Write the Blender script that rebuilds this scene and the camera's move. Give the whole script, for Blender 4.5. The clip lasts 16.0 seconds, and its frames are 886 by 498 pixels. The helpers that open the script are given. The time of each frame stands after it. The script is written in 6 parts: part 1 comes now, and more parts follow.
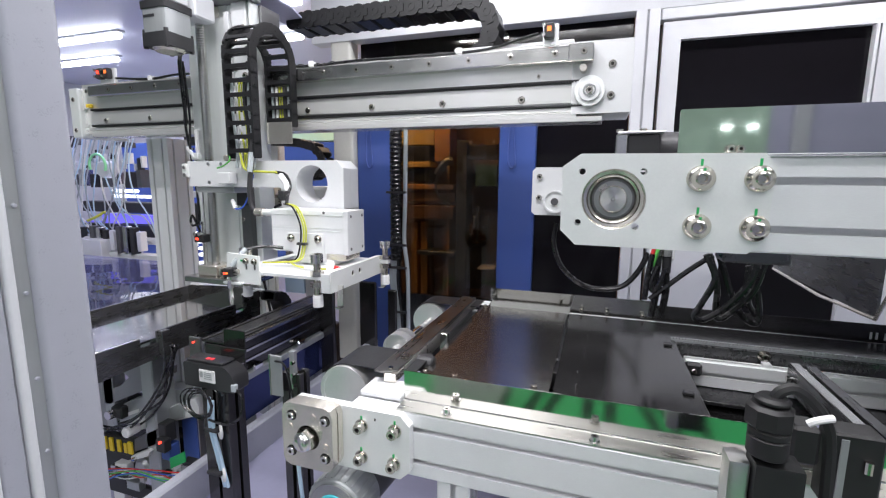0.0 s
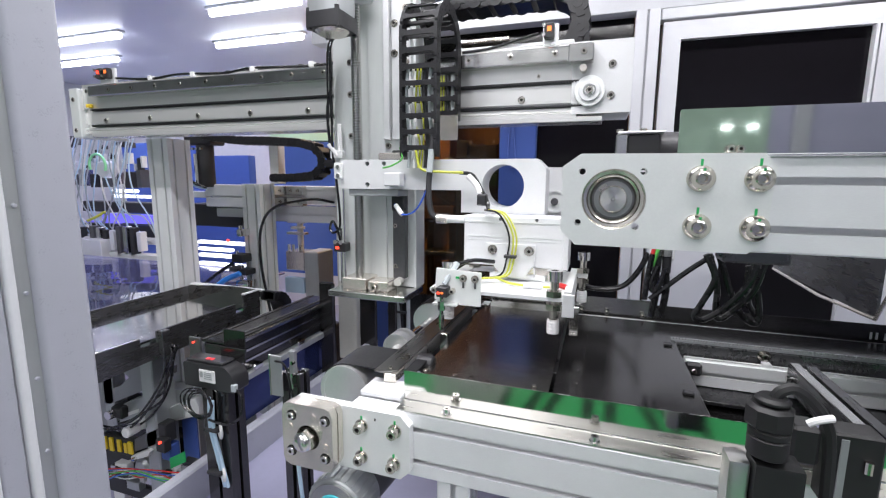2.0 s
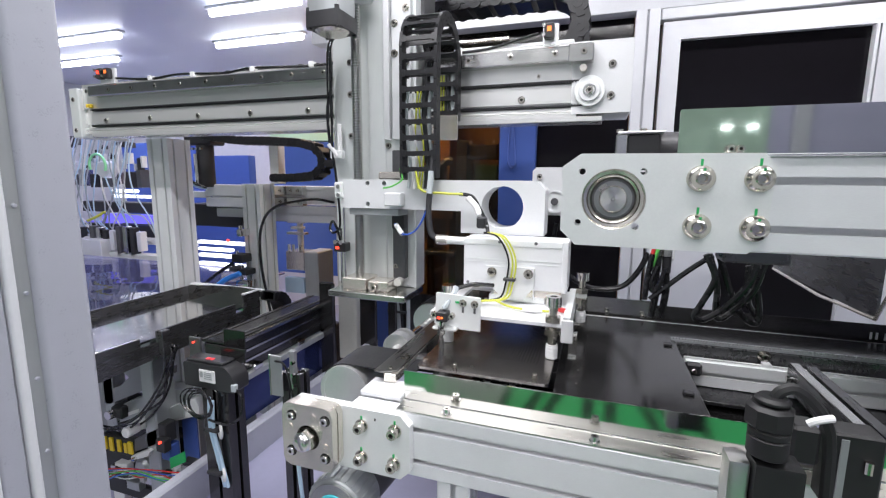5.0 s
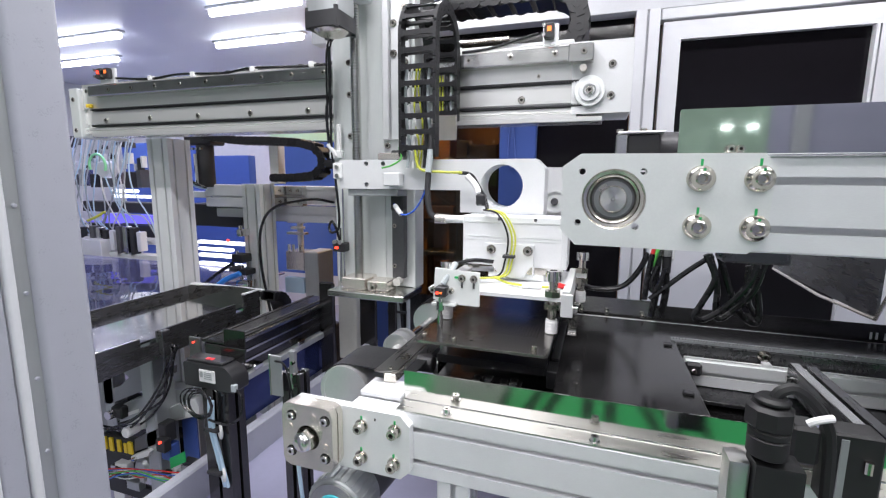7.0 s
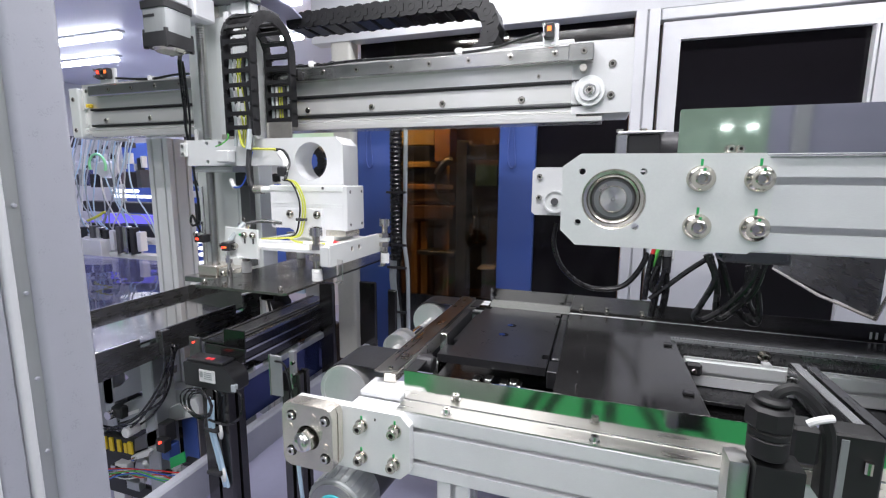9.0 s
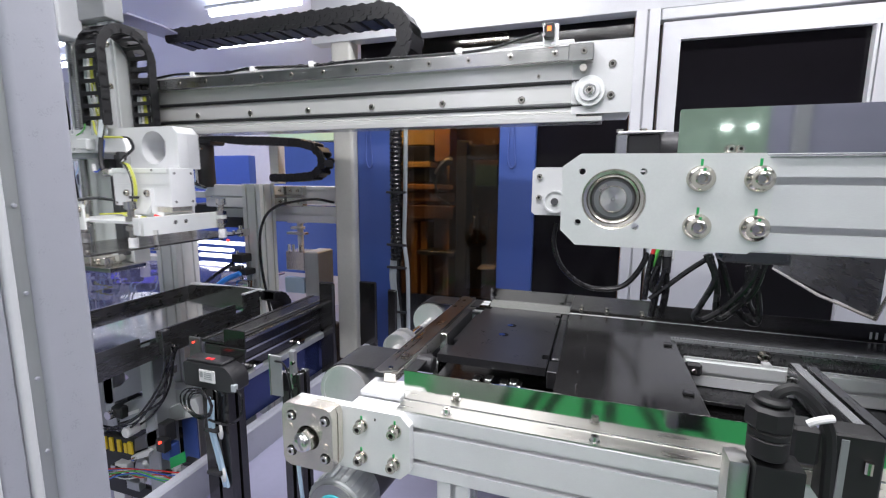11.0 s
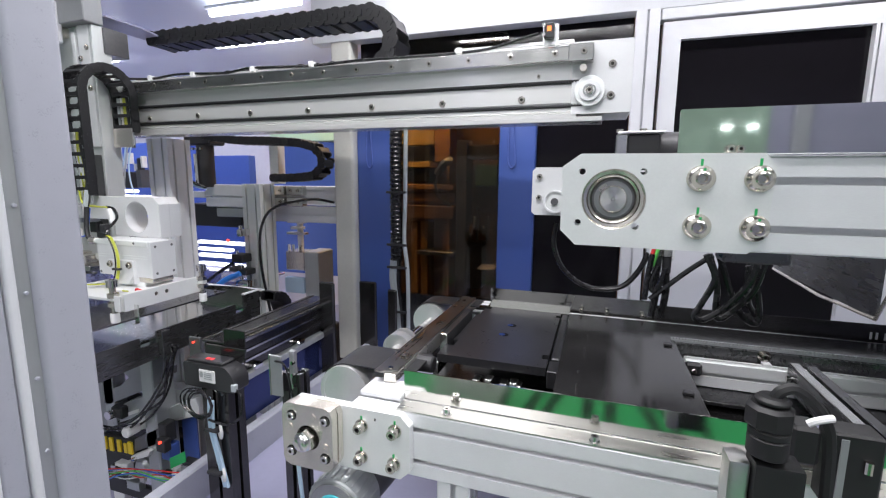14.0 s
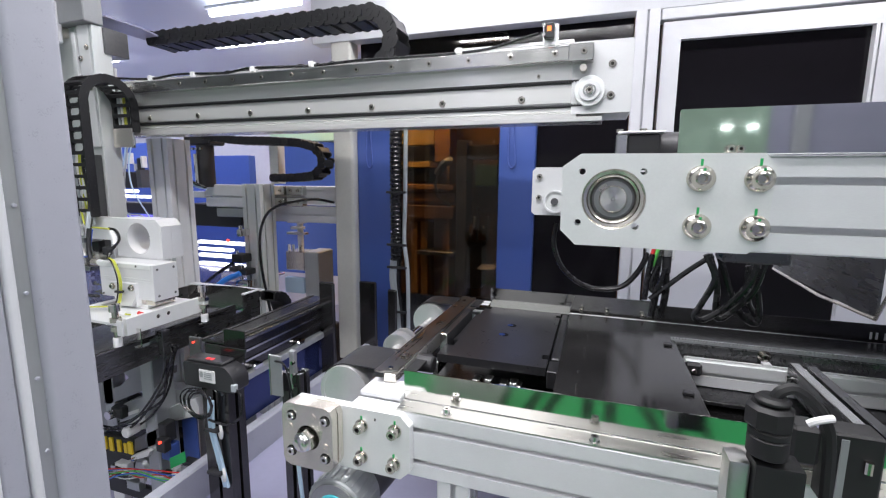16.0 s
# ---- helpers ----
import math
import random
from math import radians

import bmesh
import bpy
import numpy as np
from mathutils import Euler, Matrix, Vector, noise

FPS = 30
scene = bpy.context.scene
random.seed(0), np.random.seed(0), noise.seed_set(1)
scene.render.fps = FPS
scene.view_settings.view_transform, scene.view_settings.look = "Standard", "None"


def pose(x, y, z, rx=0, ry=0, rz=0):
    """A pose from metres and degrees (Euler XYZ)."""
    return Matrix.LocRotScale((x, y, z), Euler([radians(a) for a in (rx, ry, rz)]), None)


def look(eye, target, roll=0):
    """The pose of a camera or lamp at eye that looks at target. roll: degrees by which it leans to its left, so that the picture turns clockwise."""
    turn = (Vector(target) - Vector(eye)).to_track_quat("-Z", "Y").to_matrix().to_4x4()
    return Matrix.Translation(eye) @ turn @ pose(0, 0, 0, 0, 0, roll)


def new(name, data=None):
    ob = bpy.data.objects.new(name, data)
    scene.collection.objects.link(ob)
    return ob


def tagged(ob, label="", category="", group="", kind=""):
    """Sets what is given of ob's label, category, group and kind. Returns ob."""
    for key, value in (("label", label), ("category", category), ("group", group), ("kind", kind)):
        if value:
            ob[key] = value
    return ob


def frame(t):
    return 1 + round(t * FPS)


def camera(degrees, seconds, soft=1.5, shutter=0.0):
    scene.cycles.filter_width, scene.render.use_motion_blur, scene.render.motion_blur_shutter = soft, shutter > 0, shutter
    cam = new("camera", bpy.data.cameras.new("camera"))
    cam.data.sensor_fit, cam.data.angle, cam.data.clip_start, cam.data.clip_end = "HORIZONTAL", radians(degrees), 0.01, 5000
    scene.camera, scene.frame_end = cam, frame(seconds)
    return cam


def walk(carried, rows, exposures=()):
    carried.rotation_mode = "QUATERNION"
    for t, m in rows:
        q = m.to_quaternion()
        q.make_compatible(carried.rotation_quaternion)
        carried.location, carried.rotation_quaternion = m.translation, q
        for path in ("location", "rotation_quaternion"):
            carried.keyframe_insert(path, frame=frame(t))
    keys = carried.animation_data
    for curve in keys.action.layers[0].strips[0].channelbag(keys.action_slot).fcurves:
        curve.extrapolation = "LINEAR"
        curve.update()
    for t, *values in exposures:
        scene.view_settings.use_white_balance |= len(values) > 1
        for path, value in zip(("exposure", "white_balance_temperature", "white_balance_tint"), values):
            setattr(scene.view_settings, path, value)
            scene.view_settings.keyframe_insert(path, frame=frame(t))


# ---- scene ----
# Heights below are taken from the lens; the lens stands Z0 above the hall floor.
Z0 = 1.21
cam = camera(88.9, 16.0, soft=1.2, shutter=0.4)
eye = Vector((0, 0, Z0))
yaw, pitch = radians(18.735), radians(8.727)
aim = Vector((-math.sin(yaw) * math.cos(pitch), math.cos(yaw) * math.cos(pitch), -math.sin(pitch)))
walk(cam, [(0.0, look(eye, eye + aim, 0.42)), (16.0, look(eye, eye + aim, 0.42))],
     exposures=[(0.0, 0.0), (16.0, 0.0)])

# ---- light: hall ceiling lamps, LED tubes under the cell roof, unseen fill lamps over the machine, a dim hall ----
world = bpy.data.worlds.new("world")
scene.world = world
world.use_nodes = True
world.node_tree.nodes["Background"].inputs[0].default_value = (0.75, 0.8, 1.0, 1)
world.node_tree.nodes["Background"].inputs[1].default_value = 0.12


def area_lamp(name, x, y, z, sx, sy, watts, colour, target=None):
    data = bpy.data.lights.new(name, "AREA")
    data.shape, data.size, data.size_y, data.energy, data.color = "RECTANGLE", sx, sy, watts, colour
    ob = new(name, data)
    p = Vector((x, y, z + Z0))
    ob.matrix_world = look(p, Vector(target) + Vector((0, 0, Z0)) if target else p + Vector((0, 0.0001, -1)))
    return ob


COOL = (0.985, 0.965, 1.0)
VIOLET = (0.45, 0.45, 1.0)
for x, y in ((-1.6, -0.6), (0.3, -0.6), (2.2, -0.6), (-0.6, -2.4), (1.4, -2.4)):
    area_lamp("hall_light", x, y, 2.15, 1.2, 0.30, 25.5, COOL)
area_lamp("hall_light", -1.35, -3.9, 2.15, 1.9, 0.9, 30, COOL)
# next three: added fill lamps above gantry and rear, out of view
area_lamp("tube_and_fill_light", -0.25, 0.42, 0.74, 1.0, 0.05, 12, COOL)
area_lamp("tube_and_fill_light", 0.55, 1.15, 0.74, 0.6, 0.05, 5, COOL)
area_lamp("tube_and_fill_light", -0.40, 1.16, 0.74, 0.5, 0.05, 5, COOL)
area_lamp("tube_and_fill_light", -1.82, 2.16, 0.70, 0.58, 0.04, 4, COOL)
area_lamp("tube_and_fill_light", -3.2, 2.2, 0.70, 0.58, 0.04, 4, COOL)
area_lamp("tube_and_fill_light", -1.5, 1.745, 0.70, 0.45, 0.04, 1.8, COOL)
# added violet fill for the cell's glow; the tube here is white
area_lamp("tube_and_fill_light", -2.8, 1.85, 0.70, 0.58, 0.04, 8, VIOLET)


# ---- materials ----
def mat(name, colour, rough=0.5, metal=0.0, grain=0.0, scale=40.0, bump=0.0, stretch=(1, 1, 1), emit=0.0, emit_colour=None, coat=0.0, spread=0.08):
    m = bpy.data.materials.new(name)
    m.use_nodes = True
    nt = m.node_tree
    b = nt.nodes["Principled BSDF"]
    b.inputs["Base Color"].default_value = (*colour, 1)
    b.inputs["Roughness"].default_value = rough
    b.inputs["Metallic"].default_value = metal
    b.inputs["Coat Weight"].default_value = coat
    if emit:
        b.inputs["Emission Color"].default_value = (*(emit_colour or colour), 1)
        b.inputs["Emission Strength"].default_value = emit
    if grain or bump:
        tc = nt.nodes.new("ShaderNodeTexCoord")
        mp = nt.nodes.new("ShaderNodeMapping")
        mp.inputs["Scale"].default_value = stretch
        nt.links.new(tc.outputs["Object"], mp.inputs["Vector"])
        n1 = nt.nodes.new("ShaderNodeTexNoise")
        n1.inputs["Scale"].default_value, n1.inputs["Detail"].default_value = scale, 6
        n2 = nt.nodes.new("ShaderNodeTexNoise")
        n2.inputs["Scale"].default_value, n2.inputs["Detail"].default_value = scale / 9, 3
        nt.links.new(mp.outputs[0], n1.inputs["Vector"])
        nt.links.new(tc.outputs["Object"], n2.inputs["Vector"])
        add = nt.nodes.new("ShaderNodeMath")
        add.operation = "ADD"
        nt.links.new(n1.outputs["Fac"], add.inputs[0])
        nt.links.new(n2.outputs["Fac"], add.inputs[1])
        ramp = nt.nodes.new("ShaderNodeMapRange")
        ramp.inputs["From Min"].default_value, ramp.inputs["From Max"].default_value = 0.6, 1.4
        ramp.inputs["To Min"].default_value, ramp.inputs["To Max"].default_value = 1 - grain, 1 + grain
        nt.links.new(add.outputs[0], ramp.inputs["Value"])
        mul = nt.nodes.new("ShaderNodeMix")
        mul.data_type, mul.blend_type = "RGBA", "MULTIPLY"
        mul.inputs["Factor"].default_value = 1
        mul.inputs["A"].default_value = (*colour, 1)
        nt.links.new(ramp.outputs[0], mul.inputs["B"])
        nt.links.new(mul.outputs["Result"], b.inputs["Base Color"])
        rr = nt.nodes.new("ShaderNodeMapRange")
        rr.inputs["From Min"].default_value, rr.inputs["From Max"].default_value = 0.6, 1.4
        rr.inputs["To Min"].default_value, rr.inputs["To Max"].default_value = max(0.02, rough - spread), min(1, rough + spread)
        nt.links.new(add.outputs[0], rr.inputs["Value"])
        nt.links.new(rr.outputs[0], b.inputs["Roughness"])
        if bump:
            bp = nt.nodes.new("ShaderNodeBump")
            bp.inputs["Strength"].default_value, bp.inputs["Distance"].default_value = bump, 0.00012
            nt.links.new(n1.outputs["Fac"], bp.inputs["Height"])
            nt.links.new(bp.outputs[0], b.inputs["Normal"])
    return m


def see_through(name, colour, clear, gloss=0.03):
    """A thin tinted pane: light passes tinted, and the surface mirrors by Fresnel."""
    m = bpy.data.materials.new(name)
    m.use_nodes = True
    nt = m.node_tree
    nt.nodes.clear()
    out = nt.nodes.new("ShaderNodeOutputMaterial")
    tr = nt.nodes.new("ShaderNodeBsdfTransparent")
    tr.inputs[0].default_value = (*[c * clear for c in colour], 1)
    gl = nt.nodes.new("ShaderNodeBsdfGlossy")
    gl.inputs["Roughness"].default_value = gloss
    fr = nt.nodes.new("ShaderNodeFresnel")
    fr.inputs[0].default_value = 1.45
    mx = nt.nodes.new("ShaderNodeMixShader")
    nt.links.new(fr.outputs[0], mx.inputs[0])
    nt.links.new(tr.outputs[0], mx.inputs[1])
    nt.links.new(gl.outputs[0], mx.inputs[2])
    nt.links.new(mx.outputs[0], out.inputs[0])
    return m


WHITE = mat("white powder coat", (0.72, 0.73, 0.76), 0.38, 0, 0.03, 300, 0.05, coat=0.1)
POST = mat("grey white powder coat", (0.42, 0.43, 0.49), 0.32, 0, 0.02, 700, 0.06, coat=0.2)
CREAM = mat("cream painted steel", (0.56, 0.56, 0.52), 0.35, 0, 0.05, 120, 0.05)
ALU = mat("clear anodised aluminium", (0.85, 0.86, 0.87), 0.38, 0.25, 0.04, 260, 0.03, (1, 1, 8))
# dark colour for the shade inside the bolts' hex recesses
SOCKET_SHADE = mat("hex socket shade", (0.035, 0.033, 0.03), 0.4, 0.5)
MIDGREY = mat("mid grey machined block", (0.30, 0.31, 0.32), 0.4, 0.4, 0.06, 200, 0.03)
WEB = mat("grey-green anodised mast", (0.80, 0.83, 0.82), 0.36, 0.28, 0.03, 260, 0.03, (1, 1, 0.05))
ALU_X = mat("drawn aluminium along x", (0.90, 0.90, 0.88), 0.24, 0.60, 0.012, 30, 0, (0.5, 1, 1), spread=0.008)
ANOD = mat("pale bead-blasted aluminium", (0.86, 0.88, 0.87), 0.40, 0.22, 0.03, 500, 0.05)
BRIGHT = mat("white anodised plate", (0.73, 0.74, 0.75), 0.4, 0.12, 0.03, 400, 0.03)
NICKEL = mat("nickel plated plate", (0.80, 0.755, 0.69), 0.26, 0.85, 0.015, 200, spread=0.015)
STEEL = mat("ground steel", (0.62, 0.62, 0.60), 0.20, 1.0, 0.06, 300, 0.02, (0.05, 1, 1))
STAINLESS = mat("polished stainless sheet", (0.70, 0.69, 0.66), 0.10, 1.0, 0.06, 60, 0.03, (0.1, 1, 1), spread=0.05)
STRIP = mat("brushed nickel strip", (0.27, 0.26, 0.25), 0.30, 1.0, 0.06, 160, 0.04, (1, 0.08, 1))
DARKBLUE = mat("dark blue glossy panel", (0.035, 0.05, 0.16), 0.15, 0.6, 0.1, 30)
FOOT = mat("satin stainless flange", (0.66, 0.655, 0.63), 0.30, 1.0, 0.06, 120, 0.03, (0.1, 1, 1), spread=0.06)
MATT_BLACK = mat("matt black anodised block", (0.030, 0.030, 0.033), 0.30, 0.35, 0.10, 300, 0.05, spread=0.04)
CHROME = mat("chromed steel", (0.78, 0.77, 0.75), 0.11, 1.0, 0.03, 80, spread=0.04)
BOLT = mat("zinc bolt", (0.62, 0.585, 0.53), 0.18, 1.0, 0.04, 300, spread=0.04)
DARKSTEEL = mat("dark steel", (0.15, 0.15, 0.155), 0.38, 0.7, 0.12, 150)
POLISHED = mat("mirror stainless sheet", (0.68, 0.68, 0.65), 0.045, 1.0, 0.04, 40, 0.02, spread=0.02)
GREY_ALU = mat("weathered grey aluminium", (0.44, 0.46, 0.47), 0.34, 0.5, 0.06, 260, 0.03, (1, 1, 0.05))
BLACK_ANOD = mat("black anodised plate", (0.075, 0.073, 0.075), 0.17, 0.8, 0.10, 220, 0.02, spread=0.04)
TRAYSTEEL = mat("dark brushed tray steel", (0.125, 0.125, 0.13), 0.28, 0.75, 0.1, 200, 0.05, (1, 0.05, 1))
GRAPHITE = mat("dark graphite coated steel plate", (0.33, 0.315, 0.30), 0.21, 0.97, 0.10, 900, 0.12, spread=0.05)
PERFORATED = mat("perforated graphite sheet", (0.25, 0.235, 0.22), 0.26, 0.95)
BLACK = mat("black plastic", (0.025, 0.025, 0.028), 0.45, 0, 0.15, 200, 0.05)
CHAIN = mat("black polyamide", (0.011, 0.011, 0.013), 0.42, 0, 0.2, 150, 0.08)
RUBBER = mat("black cable sheath", (0.014, 0.014, 0.016), 0.25, 0, 0.1, 100)
BELT = mat("black belt", (0.018, 0.018, 0.020), 0.42, 0, 0.15, 300, 0.1)
BLUE = mat("blue painted steel", (0.055, 0.105, 0.36), 0.3, 0, 0.02, 200, 0.0, coat=0.3, spread=0.02)
BLUE_FAR = mat("blue panel", (0.06, 0.12, 0.42), 0.4, 0, 0.05, 40)
LILAC = mat("lilac white base plate", (0.36, 0.36, 0.50), 0.35, 0, 0.05, 60, 0.04)
ROOF = mat("glossy white roof panel", (0.82, 0.84, 0.96), 0.40)
DARKGLASS = see_through("smoked glass", (0.78, 0.70, 0.58), 0.55)
BLACKGLASS = mat("black window film", (0.008, 0.007, 0.009), 0.12, 0, 0.1, 30)
BLACKGLASS.node_tree.nodes["Principled BSDF"].inputs["Specular IOR Level"].default_value = 0.15
CLEAR = see_through("clear film", (0.95, 0.96, 1.0), 0.9)
GREENPAINT = mat("green marking paint", (0.02, 0.42, 0.12), 0.5)
GREENFLOOR = mat("green floor paint", (0.015, 0.30, 0.075), 0.35, 0, 0.12, 14, 0.05)
GREYFLOOR = mat("light grey floor coating", (0.42, 0.42, 0.43), 0.35, 0, 0.08, 10, 0.03)
HALL = mat("pale hall wall", (0.62, 0.64, 0.66), 0.6, 0, 0.05, 8)
YELLOW = mat("yellow wire", (0.55, 0.57, 0.07), 0.4)
LIME = mat("green wire", (0.12, 0.5, 0.1), 0.4)
BLUEWIRE = mat("blue wire", (0.05, 0.14, 0.65), 0.4)
REDWIRE = mat("red wire", (0.6, 0.03, 0.03), 0.4)
GREYWIRE = mat("grey cable", (0.42, 0.46, 0.48), 0.45)
WHITEWIRE = mat("white sleeve", (0.8, 0.8, 0.8), 0.5)
PALEBLUE = mat("pale blue air hose", (0.50, 0.66, 0.80), 0.35)
HOSEBLUE = mat("blue air hose", (0.05, 0.28, 0.85), 0.3)
CYAN = mat("cyan cap", (0.08, 0.55, 0.65), 0.4)
# the rack's amber light is put into the colours of its boards
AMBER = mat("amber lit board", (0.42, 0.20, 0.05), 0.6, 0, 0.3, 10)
AMBER_LIGHT = mat("ochre amber-lit board", (0.62, 0.40, 0.12), 0.5, 0, 0.2, 12)
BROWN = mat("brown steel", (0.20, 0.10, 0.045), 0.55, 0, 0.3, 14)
WARN = mat("yellow label", (0.85, 0.6, 0.03), 0.5)
REDLED = mat("red signal light", (0.9, 0.05, 0.03), 0.4, emit=2.5, emit_colour=(1, 0.06, 0.03))
SEAT = mat("turned nickel seat", (0.80, 0.76, 0.70), 0.24, 1.0, 0.03, 300, spread=0.03)
FACED = mat("faced aluminium", (0.88, 0.88, 0.87), 0.34, 0.85, 0.03, 200, spread=0.03)
TURNED = mat("turned steel face", (0.72, 0.71, 0.69), 0.28, 1.0)
tb = TURNED.node_tree.nodes["Principled BSDF"]
tb.inputs["Anisotropic"].default_value = 0.9
tg = TURNED.node_tree.nodes.new("ShaderNodeTangent")
tg.direction_type, tg.axis = "RADIAL", "Y"
TURNED.node_tree.links.new(tg.outputs[0], tb.inputs["Tangent"])
# violet reflections of the cell are put into the sheet's base colour
FILMTABLE = mat("steel sheet with violet reflection colour", (0.30, 0.31, 0.55), 0.2, 0.5, 0.1, 20, 0.1)
REDDIM = mat("dim red display", (0.5, 0.02, 0.03), 0.4, emit=0.6, emit_colour=(1, 0.05, 0.05))
ORANGELED = mat("orange signal light", (0.9, 0.3, 0.03), 0.4, emit=1.2, emit_colour=(1, 0.16, 0.05))
TUBE = mat("glowing tube", (1, 1, 1), 0.4, emit=13.0, emit_colour=(0.90, 0.93, 1.0))
PURPLE = mat("glowing violet strip", (0.08, 0.08, 0.4), 0.4, emit=0.9, emit_colour=(0.20, 0.17, 1.0))
LIGHTBAR = mat("glowing light bar", (0.9, 0.9, 0.95), 0.4, emit=2.2, emit_colour=(0.93, 0.95, 1.0))


# ---- mesh helpers ----
def box(bm, x0, x1, y0, y1, z0, z1, bev=0.0, seg=1):
    vs = [bm.verts.new((x, y, z)) for x in (x0, x1) for y in (y0, y1) for z in (z0, z1)]
    fs = [bm.faces.new([vs[i] for i in q]) for q in ((0, 1, 3, 2), (4, 6, 7, 5), (0, 4, 5, 1), (2, 3, 7, 6), (0, 2, 6, 4), (1, 5, 7, 3))]
    if bev:
        es = list({e for f in fs for e in f.edges})
        bmesh.ops.bevel(bm, geom=es, offset=bev, segments=seg, affect="EDGES", profile=0.6)
    return bm


AX = {"x": Matrix.Rotation(radians(90), 4, "Y"), "y": Matrix.Rotation(radians(-90), 4, "X"), "z": Matrix.Identity(4)}


def cyl(bm, c, r, a, b, axis="y", seg=20, r2=None, bev=0.0):
    """A round bar about the point c's two other coordinates, from a to b along the axis."""
    k = "xyz".index(axis)
    p = list(c)
    p[k] = (a + b) / 2
    m = Matrix.Translation(p) @ AX[axis]
    got = bmesh.ops.create_cone(bm, cap_ends=True, segments=seg, radius1=r, radius2=r if r2 is None else r2, depth=abs(b - a), matrix=m)
    if bev:
        es = [e for e in {e for v in got["verts"] for e in v.link_edges} if len(e.link_faces) == 2 and any(len(f.verts) > 4 for f in e.link_faces)]
        bmesh.ops.bevel(bm, geom=es, offset=bev, segments=1, affect="EDGES")
    return bm


def at_axis(axis, u, v, w):
    return {"y": (u, w, v), "x": (w, u, v), "z": (u, v, w)}[axis]


def ring(cx, cy, r, n=24):
    return [(cx + r * math.cos(2 * math.pi * i / n), cy + r * math.sin(2 * math.pi * i / n)) for i in range(n)]


def plate(bm, outline, holes, axis, a, b):
    """A plate with holes: its outline in the plane across the axis (x,z for y; y,z for x; x,y for z), from a to b along it."""
    loops = []
    edges = []
    for pts in (outline, *holes):
        vs = [bm.verts.new(at_axis(axis, u, v, a)) for u, v in pts]
        es = [bm.edges.new((vs[i], vs[(i + 1) % len(vs)])) for i in range(len(vs))]
        edges += es
        loops.append(vs)
    got = bmesh.ops.triangle_fill(bm, use_beauty=True, use_dissolve=False, edges=edges)
    faces = [g for g in got["geom"] if isinstance(g, bmesh.types.BMFace)]
    d = Vector(at_axis(axis, 0, 0, b - a))
    twin = {v: bm.verts.new(v.co + d) for vs in loops for v in vs}
    for f in faces:
        bm.faces.new([twin[v] for v in reversed(f.verts)])
    for vs in loops:
        for i in range(len(vs)):
            p, q = vs[i], vs[(i + 1) % len(vs)]
            bm.faces.new((p, q, twin[q], twin[p]))
    bmesh.ops.recalc_face_normals(bm, faces=bm.faces[:])
    return bm


def chamfer(x0, x1, z0, z1, c=0.006, n=1):
    """An outline with cut or rounded corners."""
    if n == 1:
        return [(x0 + c, z0), (x1 - c, z0), (x1, z0 + c), (x1, z1 - c), (x1 - c, z1), (x0 + c, z1), (x0, z1 - c), (x0, z0 + c)]
    out = []
    for cx, cz, s in ((x1 - c, z0 + c, -90), (x1 - c, z1 - c, 0), (x0 + c, z1 - c, 90), (x0 + c, z0 + c, 180)):
        out += [(cx + c * math.cos(radians(s + 90 * i / n)), cz + c * math.sin(radians(s + 90 * i / n))) for i in range(n + 1)]
    return out


def slotted(u0, u1, v0, v1, nu, nv, slot=0.0064, deep=0.011, c=0.0015):
    """Outline of an extruded frame profile with nu and nv grooves on its sides."""
    def side(p, q, n, inward):
        d = Vector(q) - Vector(p)
        l = d.length
        d.normalize()
        w = Vector(inward)
        pts = [Vector(p) + d * c]
        for i in range(n):
            m = l * (i + 0.5) / n
            for s, h in ((-slot / 2, 0), (-slot / 2, 0.003), (-slot * 0.95, 0.003), (-slot * 0.95, deep), (slot * 0.95, deep), (slot * 0.95, 0.003), (slot / 2, 0.003), (slot / 2, 0)):
                pts.append(Vector(p) + d * (m + s) + w * h)
        pts.append(Vector(q) - d * c)
        return pts
    pts = side((u0, v0), (u1, v0), nu, (0, 1)) + side((u1, v0), (u1, v1), nv, (-1, 0)) + side((u1, v1), (u0, v1), nu, (0, -1)) + side((u0, v1), (u0, v0), nv, (1, 0))
    return [tuple(p) for p in pts]


def tube(bm, pts, r, seg=8, steps=6):
    """A round cable through the points."""
    P = [Vector(p) for p in pts]
    P = [P[0] * 2 - P[1]] + P + [P[-1] * 2 - P[-2]]
    line = []
    for i in range(1, len(P) - 2):
        for k in range(steps):
            t = k / steps
            a, b, c, d = P[i - 1:i + 3]
            line.append(0.5 * (2 * b + (c - a) * t + (2 * a - 5 * b + 4 * c - d) * t * t + (3 * b - a - 3 * c + d) * t ** 3))
    line.append(P[-2])
    side = None
    rows = []
    for i, p in enumerate(line):
        d = (line[min(i + 1, len(line) - 1)] - line[max(i - 1, 0)]).normalized()
        side = d.orthogonal().normalized() if side is None else (side - d * side.dot(d)).normalized()
        up = d.cross(side)
        rows.append([bm.verts.new(p + (side * math.cos(2 * math.pi * k / seg) + up * math.sin(2 * math.pi * k / seg)) * r) for k in range(seg)])
    for a, b in zip(rows, rows[1:]):
        for k in range(seg):
            bm.faces.new((a[k], a[(k + 1) % seg], b[(k + 1) % seg], b[k]))
    bm.faces.new(rows[0][::-1])
    bm.faces.new(rows[-1])
    return bm


def home(ob):
    p = Vector((0, 0, 0))
    while ob:
        p += ob.location
        ob = ob.parent
    return p


GANTRY_SCALE = 1.017


